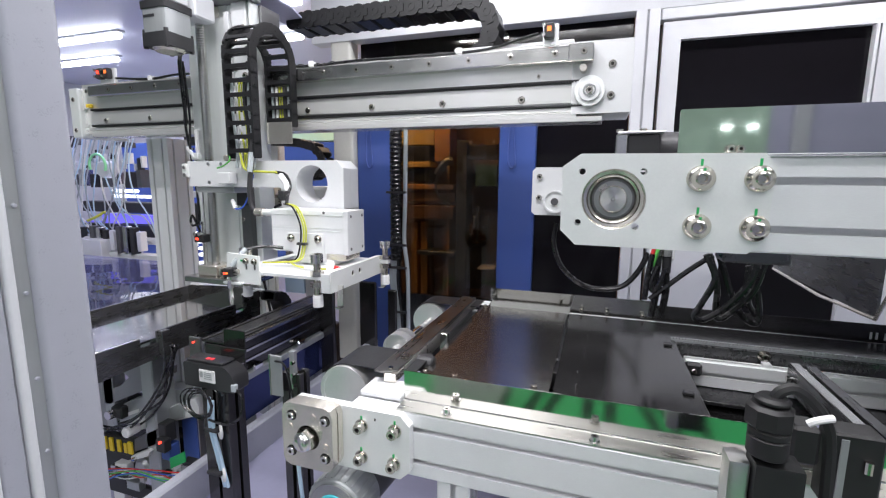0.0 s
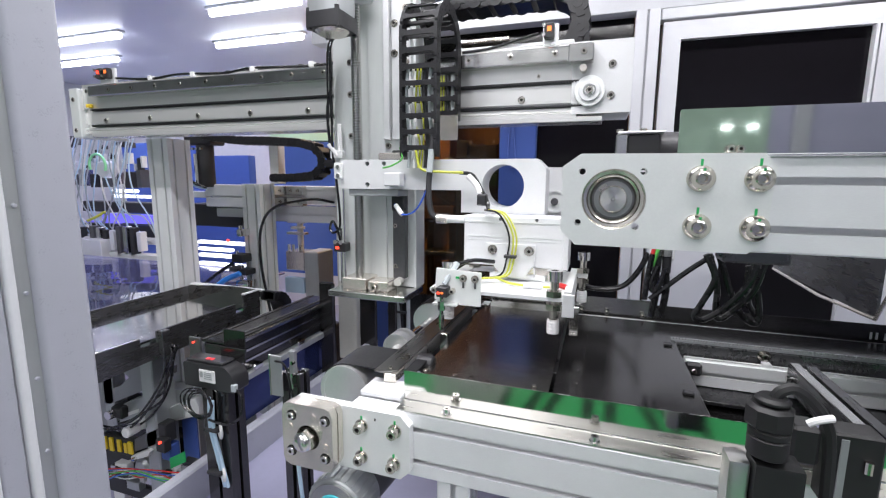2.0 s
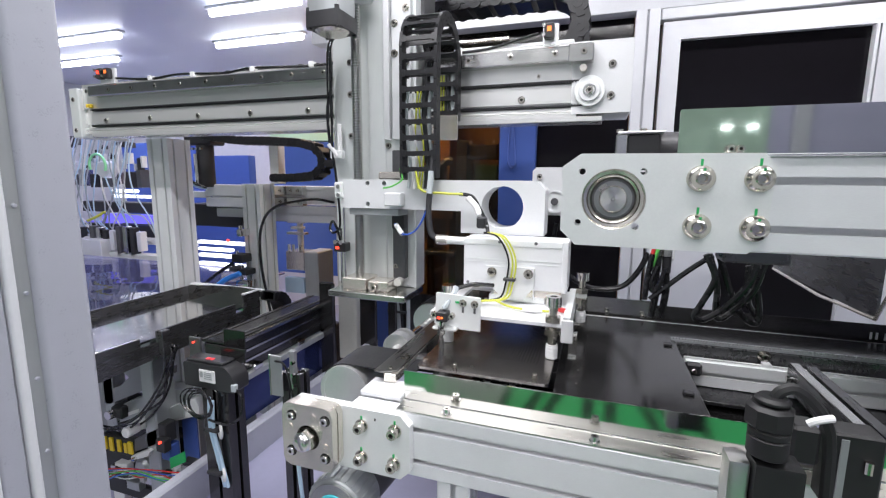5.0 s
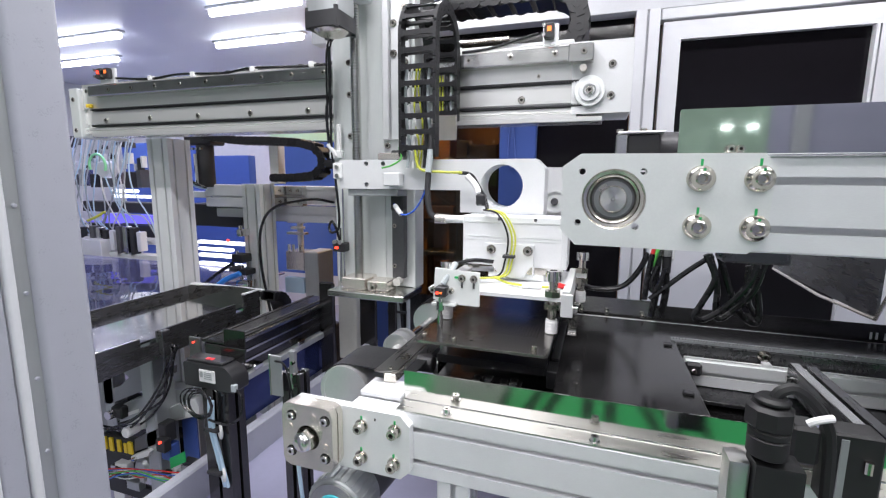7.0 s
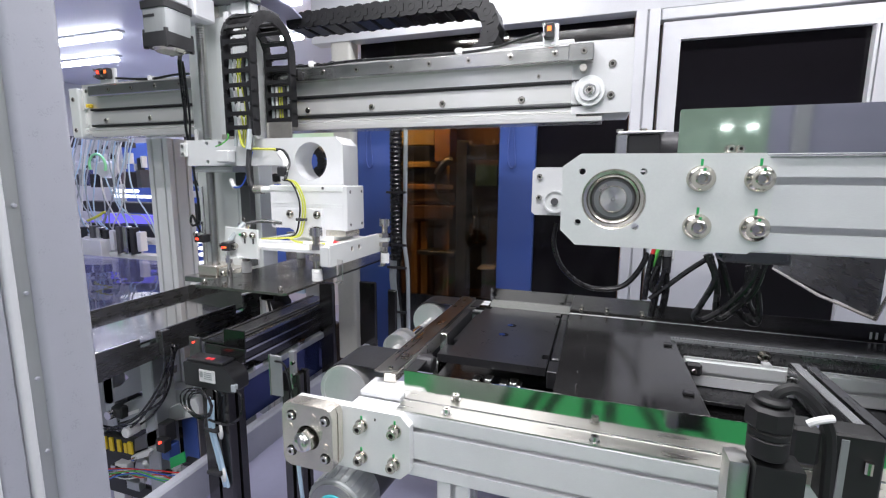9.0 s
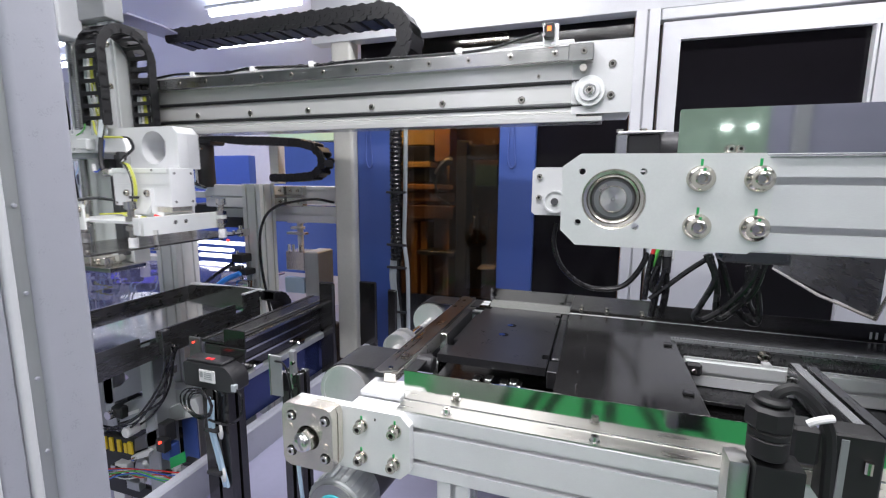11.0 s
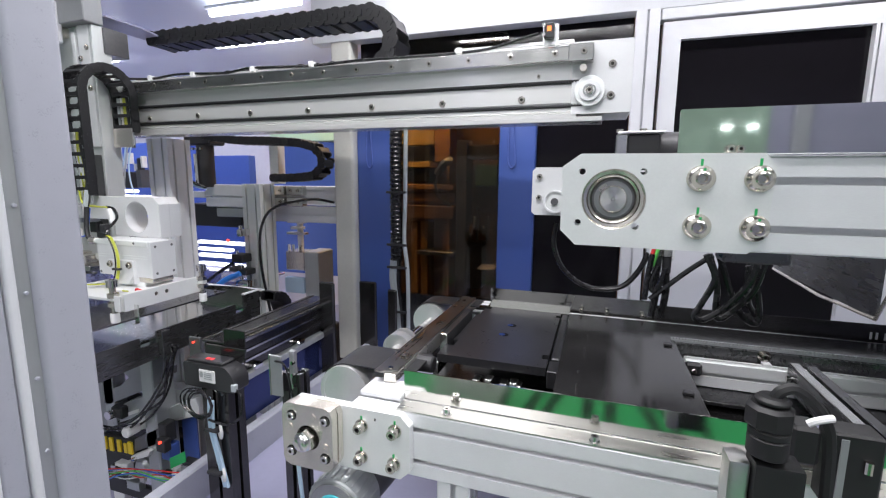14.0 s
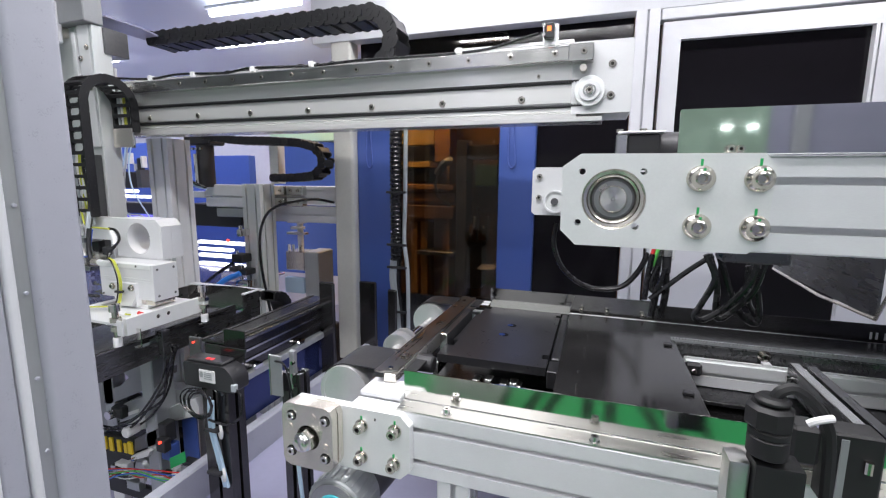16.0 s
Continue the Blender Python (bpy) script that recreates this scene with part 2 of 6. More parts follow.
def drawn(parent):
    """The gantry, its carriage and their bolts are drawn a little small; the lift arm and all else at full size."""
    while parent:
        if parent.name == "lift_arm":
            return 1.0
        if parent.name in ("gantry", "gantry_carriage"):
            return GANTRY_SCALE
        parent = parent.parent
    return 1.0


def part(name, bm, material, parent=None, label="", smooth=True):
    """Links a bmesh, drawn in the place's own coordinates, as one mesh object."""
    k = 1.0 if name == "lift_arm" else drawn(parent)
    if k != 1.0:
        bmesh.ops.scale(bm, verts=bm.verts[:], vec=(k, k, k))
    lo = Vector([min(v.co[i] for v in bm.verts) for i in range(3)])
    hi = Vector([max(v.co[i] for v in bm.verts) for i in range(3)])
    c = (lo + hi) / 2
    if parent is None:
        c.z = lo.z
    bmesh.ops.translate(bm, verts=bm.verts[:], vec=-c)
    me = bpy.data.meshes.new(name)
    bm.to_mesh(me)
    bm.free()
    me.materials.append(material)
    if smooth:
        me.polygons.foreach_set("use_smooth", [True] * len(me.polygons))
        me.set_sharp_from_angle(angle=radians(32))
    ob = new(name, me)
    ob.parent = parent
    ob.location = c + Vector((0, 0, Z0)) - home(parent)
    return tagged(ob, label)


def thing(name, x, y, z, label, category, group="", kind=""):
    ob = new(name)
    ob.location = (x, y, z + Z0)
    ob.empty_display_size = 0.05
    return tagged(ob, label, category, group, kind)


def B(*a, **k):
    return box(bmesh.new(), *a, **k)


def C(*a, **k):
    return cyl(bmesh.new(), *a, **k)


def T(pts, r, **k):
    return tube(bmesh.new(), pts, r, **k)


def P(*a):
    return plate(bmesh.new(), *a)


def structure(name, bm, material, label, category):
    ob = part(name, bm, material, None, label)
    return tagged(ob, label, category, "", "structure")


def socket_bolt(parent, x, y, z, r=0.0065, washer=0.0, out=0.008, axis="y", material=None, marks=False, name="bolt"):
    """A socket head bolt whose head stands out towards -y (or up, for z)."""
    bm = bmesh.new()
    if axis == "y":
        if washer:
            cyl(bm, (x, y, z), washer, y - 0.002, y, "y", 24)
        f = y - out
        plate(bm, ring(x, z, r * 0.86, 24), [ring(x, z, r * 0.50, 6)], "y", f, f + out * 0.5)
        rims = [[bm.verts.new((x + q * math.cos(2 * math.pi * k / 24), yy, z + q * math.sin(2 * math.pi * k / 24))) for k in range(24)] for q, yy in ((r * 0.86, f), (r, f + out * 0.18))]
        for k in range(24):
            bm.faces.new((rims[0][k], rims[1][k], rims[1][(k + 1) % 24], rims[0][(k + 1) % 24]))
        cyl(bm, (x, y, z), r, f + out * 0.5, y - 0.001, "y", 24)
        plate(bm, ring(x, z, r, 24), [ring(x, z, r * 0.86, 24)], "y", f + out * 0.18, f + out * 0.5)
        cyl(bm, (x, y, z), r * 0.495, f + out * 0.30, f + out * 0.52, "y", 6)
    else:
        if washer:
            cyl(bm, (x, y, z), washer, z, z + 0.002, "z", 24)
        f = z + out
        plate(bm, ring(x, y, r, 16), [ring(x, y, r * 0.52, 6)], "z", f - out * 0.55, f)
        cyl(bm, (x, y, z), r, z + 0.001, f - out * 0.5, "z", 16)
        cyl(bm, (x, y, z), r * 0.50, f - out * 0.52, f - out * 0.30, "z", 6)
    k = drawn(parent)
    ob = part(name, bm, material or BOLT, parent)
    me = ob.data
    me.materials.append(SOCKET_SHADE)
    ends = (0, 1, 2)["xyz".index(axis)]
    here = Vector((x, y, z)) * k + Vector((0, 0, Z0)) - home(ob)
    # faces inside the recess get the painted shade
    for p in me.polygons:
        flat = [me.vertices[i].co - here for i in p.vertices]
        for q in flat:
            q[ends] = 0
        if max(q.length for q in flat) < r * k * 0.53:
            p.material_index = 1
    if marks:
        part("paint_mark", B(x - 0.0012, x + 0.0012, y - 0.0012, y - 0.0004, z + washer * 1.02, z + washer * 1.5), GREENPAINT, ob, "green torque marking stroke")
    return ob


def revolve(bm, x, z, rows, n=28):
    """A turned piece about an axis along y: rows of radius and y."""
    rings = [[bm.verts.new((x + r * math.cos(2 * math.pi * k / n), y, z + r * math.sin(2 * math.pi * k / n))) for k in range(n)] for r, y in rows]
    for a, b in zip(rings, rings[1:]):
        for k in range(n):
            bm.faces.new((a[k], a[(k + 1) % n], b[(k + 1) % n], b[k]))
    bm.faces.new(rings[-1])
    bmesh.ops.recalc_face_normals(bm, faces=bm.faces[:])
    return bm


# ---- the hall and the machine's enclosure ----
structure("floor", B(-7, 5, -5, 7, -Z0 - 0.05, -Z0), GREYFLOOR, "light grey coated hall floor", "floor")
structure("walkway", P([(-7, -2.3), (5, -2.3), (5, -1.0), (-7, -1.0)], [], "z", -Z0, -Z0 + 0.004), GREENFLOOR, "green painted walkway on the hall floor", "walkway")
# made-up case, placed to give the near guard its pale reflection
CASEGREY = mat("pale grey case shell", (0.52, 0.54, 0.50), 0.4, 0, 0.1, 12)
cs = thing("reflected_case", -0.60, -1.34, -Z0, "pale grey stand-in case for the pale reflection in the near guard", "case")
part("shell", B(-0.80, -0.40, -1.48, -1.22, -Z0 + 0.02, -Z0 + 0.17, 0.02, seg=3), CASEGREY, cs)
part("lid", B(-0.795, -0.405, -1.475, -1.225, -Z0 + 0.1705, -Z0 + 0.25, 0.02, seg=3), CASEGREY, cs)
for x in (-0.72, -0.48):
    part("latch", B(x - 0.02, x + 0.02, -1.219, -1.21, -Z0 + 0.14, -Z0 + 0.20, 0.004), DARKSTEEL, cs)
    part("foot", B(x - 0.02, x + 0.02, -1.40, -1.30, -Z0 + 0.004, -Z0 + 0.0205, 0.003), BLACK, cs)
part("handle", T([(-0.66, -1.215, -Z0 + 0.15), (-0.65, -1.19, -Z0 + 0.15), (-0.55, -1.19, -Z0 + 0.15), (-0.54, -1.215, -Z0 + 0.15)], 0.008), BLACK, cs)
# guessed machine, added so the upper guard mirrors green and lilac
nb = thing("reflected_machine", 1.5, -3.4, -Z0, "stand-in lilac grey machine with a green window, added for the upper guard's reflection", "machine")
part("cabinet_body", B(0.2, 3.6, -4.0, -3.4, -Z0, 1.1, 0.01), LILAC, nb)
part("window", B(0.45, 1.25, -3.40, -3.385, 0.10, 0.85, 0.004), mat("green tinted window", (0.34, 0.46, 0.39), 0.25, 0, 0.25, 5), nb, "green tinted window")
part("frame_bar", B(1.40, 1.52, -3.40, -3.36, -Z0, 1.1, 0.01), POST, nb)
# glowing strips added for two bright spots in that reflection
for x in (0.92, 1.10):
    part("strip_light", B(x, x + 0.065, -3.38, -3.36, 0.427, 0.438, 0.003), TUBE, nb)
structure("wall_south", B(-7, 5, -5.1, -5, -Z0, 2.2), HALL, "pale grey hall wall", "wall")
structure("wall_north", B(-7, 5, 7, 7.1, -Z0, 2.2), HALL, "pale grey hall wall", "wall")
structure("wall_east", B(5, 5.1, -5, 7, -Z0, 2.2), HALL, "pale grey hall wall", "wall")
structure("wall_west", B(-7.1, -7, -5, 7, -Z0, 2.2), HALL, "pale grey hall wall", "wall")
structure("ceiling", B(-7, 5, -5, 7, 2.2, 2.3), HALL, "pale hall ceiling", "ceiling")

tp = thing("tripod", 0.03, -0.05, -Z0, "black camera tripod with spread tubular legs", "tripod")
part("tripod_head", C((0.03, -0.05, 0), 0.03, -0.30, -0.16, "z", 16), BLACK, tp)
for fx, fy in ((-0.42, -0.35), (0.50, -0.40), (0.02, 0.22)):
    for d in (-0.022, 0.022):
        part("leg", T([(0.03 + d, -0.05, -0.28), ((0.03 + fx) / 2 + d, (fy - 0.05) / 2, (-0.28 - Z0) / 2), (fx + d * 0.6, fy, -Z0)], 0.012), BLACK, tp)
    part("leg_tube", T([((0.03 + fx) / 2, (fy - 0.05) / 2, (-0.28 - Z0) / 2 + 0.2), (fx, fy, -Z0)], 0.010), BLACK, tp)

structure("machine_base", B(-0.697, 1.2, 0.30, 1.36, -0.66, -0.62, 0.002), LILAC, "lilac white steel base plate of the machine", "base plate")
structure("machine_base", B(-4.2, -0.84, 0.30, 2.9, -0.99, -0.95, 0.002), LILAC, "lilac white steel base plate under the neighbouring cell", "base plate")
structure("side_rail", B(-0.722, -0.6975, 0.30, 1.36, -0.99, -0.55, 0.004), POST, "grey-white painted side rail on the base", "rail")
structure("roof_panel", B(-4.2, -0.95, 1.02, 2.9, 0.77, 0.80), ROOF, "glossy white roof panel of the machine cell", "roof")
# added out of view to block hall light from above and behind
structure("roof_panel", B(-0.95, 1.6, 0.25, 1.45, 0.802, 0.83), WHITE, "unseen white roof panel that keeps hall light off the machine", "roof")
structure("side_wall", B(1.6, 1.64, 0.25, 1.45, -0.95, 0.83), WHITE, "white side panel of the machine", "wall")
structure("back_wall", B(-4.2, -0.95, 2.9, 2.94, -0.95, 0.77), WHITE, "white back wall of the neighbouring cell", "wall")
structure("end_wall", B(-4.24, -4.2, 0.6, 2.9, -0.95, 0.80), WHITE, "white end wall of the neighbouring cell", "wall")

# near door post of the frame opening, with its sealing edge
post = thing("door_post", -0.42, 0.24, -Z0, "grey-white powder coated door post with a gasket groove", "post", kind="structure")
part("jamb", P(chamfer(-0.46, -0.40, 0.2165, 0.2555, 0.005, 5), [], "z", -1.2, 0.95), POST, post)
part("gasket", B(-0.45, -0.4045, 0.2065, 0.2165, -1.2, 0.95), GREY_ALU, post, "grey gasket groove")
part("door_edge", P(chamfer(-0.455, -0.4005, 0.1995, 0.2065, 0.002, 4), [], "z", -1.2, 0.95), WHITE, post, "white rounded door edge")
part("door_frame", P(chamfer(-0.455, -0.403, 0.1815, 0.1992, 0.003, 4), [], "z", -1.2, 0.95), POST, post)
part("door_bead", P(chamfer(-0.455, -0.4005, 0.15, 0.1812, 0.002, 4), [], "z", -1.2, 0.95), WHITE, post)
for z in (0.125, 0.064, -0.021, -0.087, -0.155, -0.216):
    part("rivet", C((0, 0.2125, z), 0.0018, -0.4045, -0.4028, "x", 12, bev=0.0006), POST, post)

# rear frame of the enclosure
structure("rear_post", P(chamfer(-0.884, -0.806, 1.40, 1.46, 0.012, 4), [], "z", -0.66, 0.80), CREAM, "cream painted rear corner post", "post")
structure("rear_beam", B(-0.95, 1.6, 1.395, 1.45, 0.452, 0.80, 0.004, seg=2), WHITE, "white painted rear top beam", "beam")
structure("rear_post", P(slotted(0.072, 0.132, 1.39, 1.43, 1, 1), [], "z", -0.66, 0.452), WHITE, "white extruded rear post", "post")
structure("rear_skirt", B(-0.80, 0.07, 1.44, 1.46, -0.66, -0.40), BLACK_ANOD, "black lower rear panel", "panel")

door = thing("door_1", 0.14, 1.40, -0.6, "white framed machine door with a black window", "door", kind="structure")
bm = bmesh.new()
plate(bm, [(0.142, -0.60), (1.30, -0.60), (1.30, 0.418), (0.142, 0.418)], [[(0.186, 0.10), (0.612, 0.10), (0.612, 0.372), (0.186, 0.372)], [(0.325, -0.42), (0.60, -0.42), (0.60, -0.10), (0.325, -0.10)]], "y", 1.40, 1.44)
part("door_frame", bm, WHITE, door)
for z0, z1, x0 in ((0.10, 0.372, 0.186), (-0.42, -0.10, 0.325)):
    part("door_window", B(x0 - 0.004, 0.616, 1.418, 1.424, z0 - 0.004, z1 + 0.004), BLACKGLASS, door, "black filmed window")
part("window_bead", B(0.600, 0.607, 1.396, 1.418, 0.10, 0.372, 0.001), ALU, door)
part("door_seal", B(0.118, 0.1415, 1.4405, 1.446, -0.60, 0.452), BLACK, door, "black seal behind the hinge gap")
part("door_header", B(0.134, 1.6, 1.396, 1.44, 0.424, 0.452, 0.002), WHITE, door)

# smoked window and what stands behind it
win = thing("window_1", -0.5, 1.45, -0.4, "smoked glass rear window between blue posts", "window", kind="structure")
part("pane", B(-0.668, -0.285, 1.452, 1.457, -0.40, 0.452), DARKGLASS, win)
part("pane", B(-0.19, 0.072, 1.452, 1.457, -0.40, 0.452), BLACKGLASS, win)
part("pane", B(-0.80, 0.07, 1.462, 1.466, 0.255, 0.50), BLACKGLASS, win)
for x0, x1 in ((-0.806, -0.668), (-0.302, -0.187)):
    ob = structure("blue_post", B(x0, x1, 1.43, 1.50, -0.66, 0.27, 0.008, seg=3), BLUE, "blue painted steel upright behind the machine", "post")
# narrow V of glossy tube, lighter blue than the post
for x in (-0.262, -0.757):
    ob = part("v_streak", T([(x - 0.006, 1.428, 0.20), (x - 0.010, 1.427, 0.10), (x - 0.009, 1.427, 0.055), (x + 0.002, 1.427, 0.038), (x + 0.013, 1.427, 0.055), (x + 0.008, 1.427, 0.12), (x + 0.006, 1.428, 0.20)], 0.0028), mat("glossy lighter blue", (0.10, 0.15, 0.42), 0.08, 0, 0.1, 60), None, "glossy V-shaped streak on the blue post")
    tagged(ob, category="sealant")
amber = thing("cabinet", -0.8, 2.4, -Z0, "dim amber-lit equipment rack behind the smoked glass", "rack")
part("rack_back", B(-1.4, 0.4, 2.58, 2.6, -Z0, 1.0), BROWN, amber)
# amber and ochre pieces carry the warm glow in their base colour
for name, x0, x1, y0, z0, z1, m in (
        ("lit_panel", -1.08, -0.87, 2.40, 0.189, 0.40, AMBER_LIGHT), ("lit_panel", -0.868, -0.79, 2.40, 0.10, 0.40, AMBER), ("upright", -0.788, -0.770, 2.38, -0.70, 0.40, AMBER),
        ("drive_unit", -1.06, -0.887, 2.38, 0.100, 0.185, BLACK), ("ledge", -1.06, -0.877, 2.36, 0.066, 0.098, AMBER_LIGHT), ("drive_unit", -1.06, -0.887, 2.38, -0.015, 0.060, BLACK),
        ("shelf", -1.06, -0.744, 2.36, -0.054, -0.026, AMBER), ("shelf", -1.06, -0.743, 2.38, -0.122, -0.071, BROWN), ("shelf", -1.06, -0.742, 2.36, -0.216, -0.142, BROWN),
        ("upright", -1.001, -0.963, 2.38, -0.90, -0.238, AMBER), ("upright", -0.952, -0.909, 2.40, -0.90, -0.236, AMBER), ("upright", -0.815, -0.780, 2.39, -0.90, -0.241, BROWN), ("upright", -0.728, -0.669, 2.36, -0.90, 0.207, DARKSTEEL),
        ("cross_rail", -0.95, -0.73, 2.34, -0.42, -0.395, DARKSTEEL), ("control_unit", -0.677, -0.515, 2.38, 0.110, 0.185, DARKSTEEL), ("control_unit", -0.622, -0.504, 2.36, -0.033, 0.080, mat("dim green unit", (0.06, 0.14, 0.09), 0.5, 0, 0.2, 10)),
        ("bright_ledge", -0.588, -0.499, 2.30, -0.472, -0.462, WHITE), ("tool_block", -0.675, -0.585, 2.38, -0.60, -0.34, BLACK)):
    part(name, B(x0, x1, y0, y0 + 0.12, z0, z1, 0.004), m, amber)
for k in range(7):
    part("fitting", B(-0.665 + 0.018 * k, -0.652 + 0.018 * k, 2.35, 2.375, -0.33 + 0.035 * (k % 3), -0.29 + 0.05 * (k % 4), 0.003), (DARKSTEEL, BROWN, STEEL)[k % 3], amber)
for x in (-0.655, -0.53):
    part("pilot_lamp", B(x, x + 0.012, 2.35, 2.36, 0.188, 0.205, 0.002), WHITEWIRE, amber)
part("hanging_cable", T([(-0.75, 2.33, 0.12), (-0.80, 2.33, 0.06), (-0.835, 2.33, -0.02), (-0.82, 2.33, -0.09), (-0.75, 2.33, -0.135)], 0.008), BLACK, amber)
part("robot_arm", T([(-0.83, 2.34, 0.03), (-0.78, 2.33, 0.09), (-0.74, 2.34, 0.10)], 0.022), DARKSTEEL, amber)
lamp = area_lamp("rack_light", -0.95, 2.05, 0.75, 0.5, 0.05, 13, (1.0, 0.66, 0.32), (-0.9, 2.4, -0.1))

# ---- lamps under the roof ----
for x0, x1, y in ((-2.10, -1.53, 2.16), (-3.52, -2.95, 2.2), (-1.72, -1.24, 1.745), (-3.15, -2.45, 1.85)):
    t = thing("tube_lamp", (x0 + x1) / 2, y, 0.74, "glowing white LED tube lamp under the roof", "lamp", "tube lamps")
    part("tube", C((0, y, 0.745), 0.016, x0, x1, "x", 14), TUBE, t)
    part("batten", B(x0 - 0.02, x1 + 0.02, y - 0.02, y + 0.02, 0.758, 0.772, 0.003), WHITE, t)

# ---- frame profiles ----
def profile_x(name, x0, x1, y0, y1, z0, z1, ny, nz, material, parent=None):
    return part(name, P(slotted(y0, y1, z0, z1, ny, nz), [], "x", x0, x1), material, parent, smooth=False)


def profile_z(name, x0, x1, y0, y1, z0, z1, nx, ny, material, parent=None):
    return part(name, P(slotted(x0, x1, y0, y1, nx, ny), [], "z", z0, z1), material, parent, smooth=False)


def profile_y(name, x0, x1, y0, y1, z0, z1, nx, nz, material, parent=None):
    return part(name, P(slotted(x0, x1, z0, z1, nx, nz), [], "y", y0, y1), material, parent, smooth=False)


# ---- gantry ----
g = thing("gantry", -0.65, 0.94, 0.11, "aluminium linear gantry with steel rail and toothed belt", "gantry")
GY = 0.885
beam = [(GY, 0.115), (1.00, 0.115), (1.00, 0.244), (GY, 0.244), (GY, 0.181), (GY + 0.008, 0.181), (GY + 0.008, 0.173), (GY + 0.003, 0.173), (GY + 0.003, 0.141), (GY + 0.008, 0.141), (GY + 0.008, 0.131), (GY, 0.131), (GY, 0.126), (GY + 0.003, 0.124), (GY, 0.122)]
part("beam", P(beam, [], "x", -1.33, -0.045), ALU_X, g, smooth=False)
part("end_plate", P(chamfer(-0.055, 0.046, 0.12, 0.244, 0.002), [], "y", GY - 0.003, 0.99), BRIGHT, g, "white end plate")
part("end_plate", B(-1.366, -1.33, GY - 0.012, 1.0, 0.105, 0.235, 0.003), ANOD, g)
for z in (0.125, 0.205):
    socket_bolt(g, -1.348, GY - 0.012, z, 0.006, 0, 0.003)
part("lower_lip", B(-1.30, 0.0, GY - 0.006, GY + 0.05, 0.106, 0.115, 0.001), ALU_X, g)
rail = part("rail", B(-1.274, -0.024, GY - 0.024, GY, 0.208, 0.234, 0.002), STEEL, g, "ground steel guide rail")
for i in range(16):
    x = -0.085 - 0.0795 * i
    socket_bolt(rail, x, GY - 0.0235, 0.2215, 0.0055, 0, 0.0015, name="rail_bolt")
part("rail_stop", B(-0.062, -0.020, GY - 0.0275, GY, 0.206, 0.2355, 0.0012), STEEL, g, "bright steel end stop")
socket_bolt(g, -0.036, GY - 0.0275, 0.222, 0.0055, 0, 0.002)
part("rubber_stop", C((-0.036, 0, 0.195), 0.006, GY - 0.026, GY - 0.002, "y", 14), NICKEL, g)
for i in range(8):
    socket_bolt(g, -0.146 - 0.158 * i, GY + 0.003, 0.150, 0.0065, 0, 0.003)
for z in (0.177, 0.136):
    bm = bmesh.new()
    box(bm, -1.30, -0.03, GY - 0.004, GY + 0.010, z + (0.0005 if z > 0.15 else -0.0025), z + (0.0025 if z > 0.15 else -0.0005))
    for i in range(254):
        x = -1.30 + i * 0.005
        zz = z - 0.0018 if z > 0.15 else z - 0.0006
        box(bm, x, x + 0.0027, GY - 0.004, GY + 0.010, zz, zz + 0.0024)
    part("toothed_belt", bm, BELT, g, "black toothed belt", smooth=False)
pul = part("pulley", C((-0.024, 0, 0.158), 0.0265, GY - 0.012, GY - 0.009, "y", 40, bev=0.001), ANOD, g, "pale belt pulley with flange")
part("pulley_hub", C((-0.024, 0, 0.158), 0.0185, GY - 0.016, GY - 0.011, "y", 32, bev=0.001), ALU, pul)
part("pulley_body", C((-0.024, 0, 0.158), 0.0215, GY - 0.010, GY + 0.004, "y", 32), ALU, pul)
part("bearing", P(ring(-0.024, 0.158, 0.011), [ring(-0.024, 0.158, 0.0085)], "y", GY - 0.018, GY - 0.015), CHROME, pul)
socket_bolt(pul, -0.024, GY - 0.016, 0.158, 0.006, 0, 0.007, name="pulley_bolt")
for z in (0.203, 0.150):
    socket_bolt(g, 0.012, GY - 0.003, z, 0.0065, 0, 0.003)
socket_bolt(g, -0.115, GY, 0.190, 0.0035, 0, 0.003)
part("top_strip", B(-0.28, -0.055, GY, 0.95, 0.2445, 0.251, 0.001), BRIGHT, g)
part("belt_clamp", B(-1.309, -1.291, GY - 0.01, GY, 0.183, 0.193, 0.002), WARN, g, "small yellow tag")
for x, m in ((-0.100, ORANGELED), (-1.235, ORANGELED), (-1.262, REDLED)):
    s = thing("limit_sensor", x, 0.90, 0.251, "small slot sensor with a glowing light on the gantry", "sensor", "limit sensors")
    part("bracket", B(x - 0.012, x + 0.016, 0.897, 0.905, 0.246, 0.284, 0.001), ALU, s)
    part("sensor_body", B(x - 0.009, x + 0.009, 0.884, 0.897, 0.256, 0.282, 0.0015), BLACK, s)
    part("light", B(x - 0.003, x + 0.004, 0.882, 0.884, 0.268, 0.276), m, s)
    for dz in (0.262, 0.278):
        part("screw", C((x - 0.009, 0, dz), 0.0035, 0.880, 0.886, "y", 10), CHROME, s)
cable = part("sensor_cable", T([(-0.12, 0.895, 0.268), (-0.15, 0.895, 0.262), (-0.22, 0.90, 0.250), (-0.32, 0.90, 0.2475), (-0.5, 0.90, 0.250), (-0.62, 0.90, 0.2475), (-0.78, 0.90, 0.254), (-0.86, 0.90, 0.248), (-1.0, 0.90, 0.254), (-1.1, 0.90, 0.249), (-1.22, 0.90, 0.258)], 0.003), RUBBER, None, "thin black sensor cable along the gantry")
tagged(cable, category="cable")
for x in (-0.28, -0.62, -0.78, -0.96, -1.10):
    part("clip", B(x, x + 0.012, 0.893, 0.907, 0.2445, 0.256, 0.001), WHITEWIRE, cable, "white cable clip")


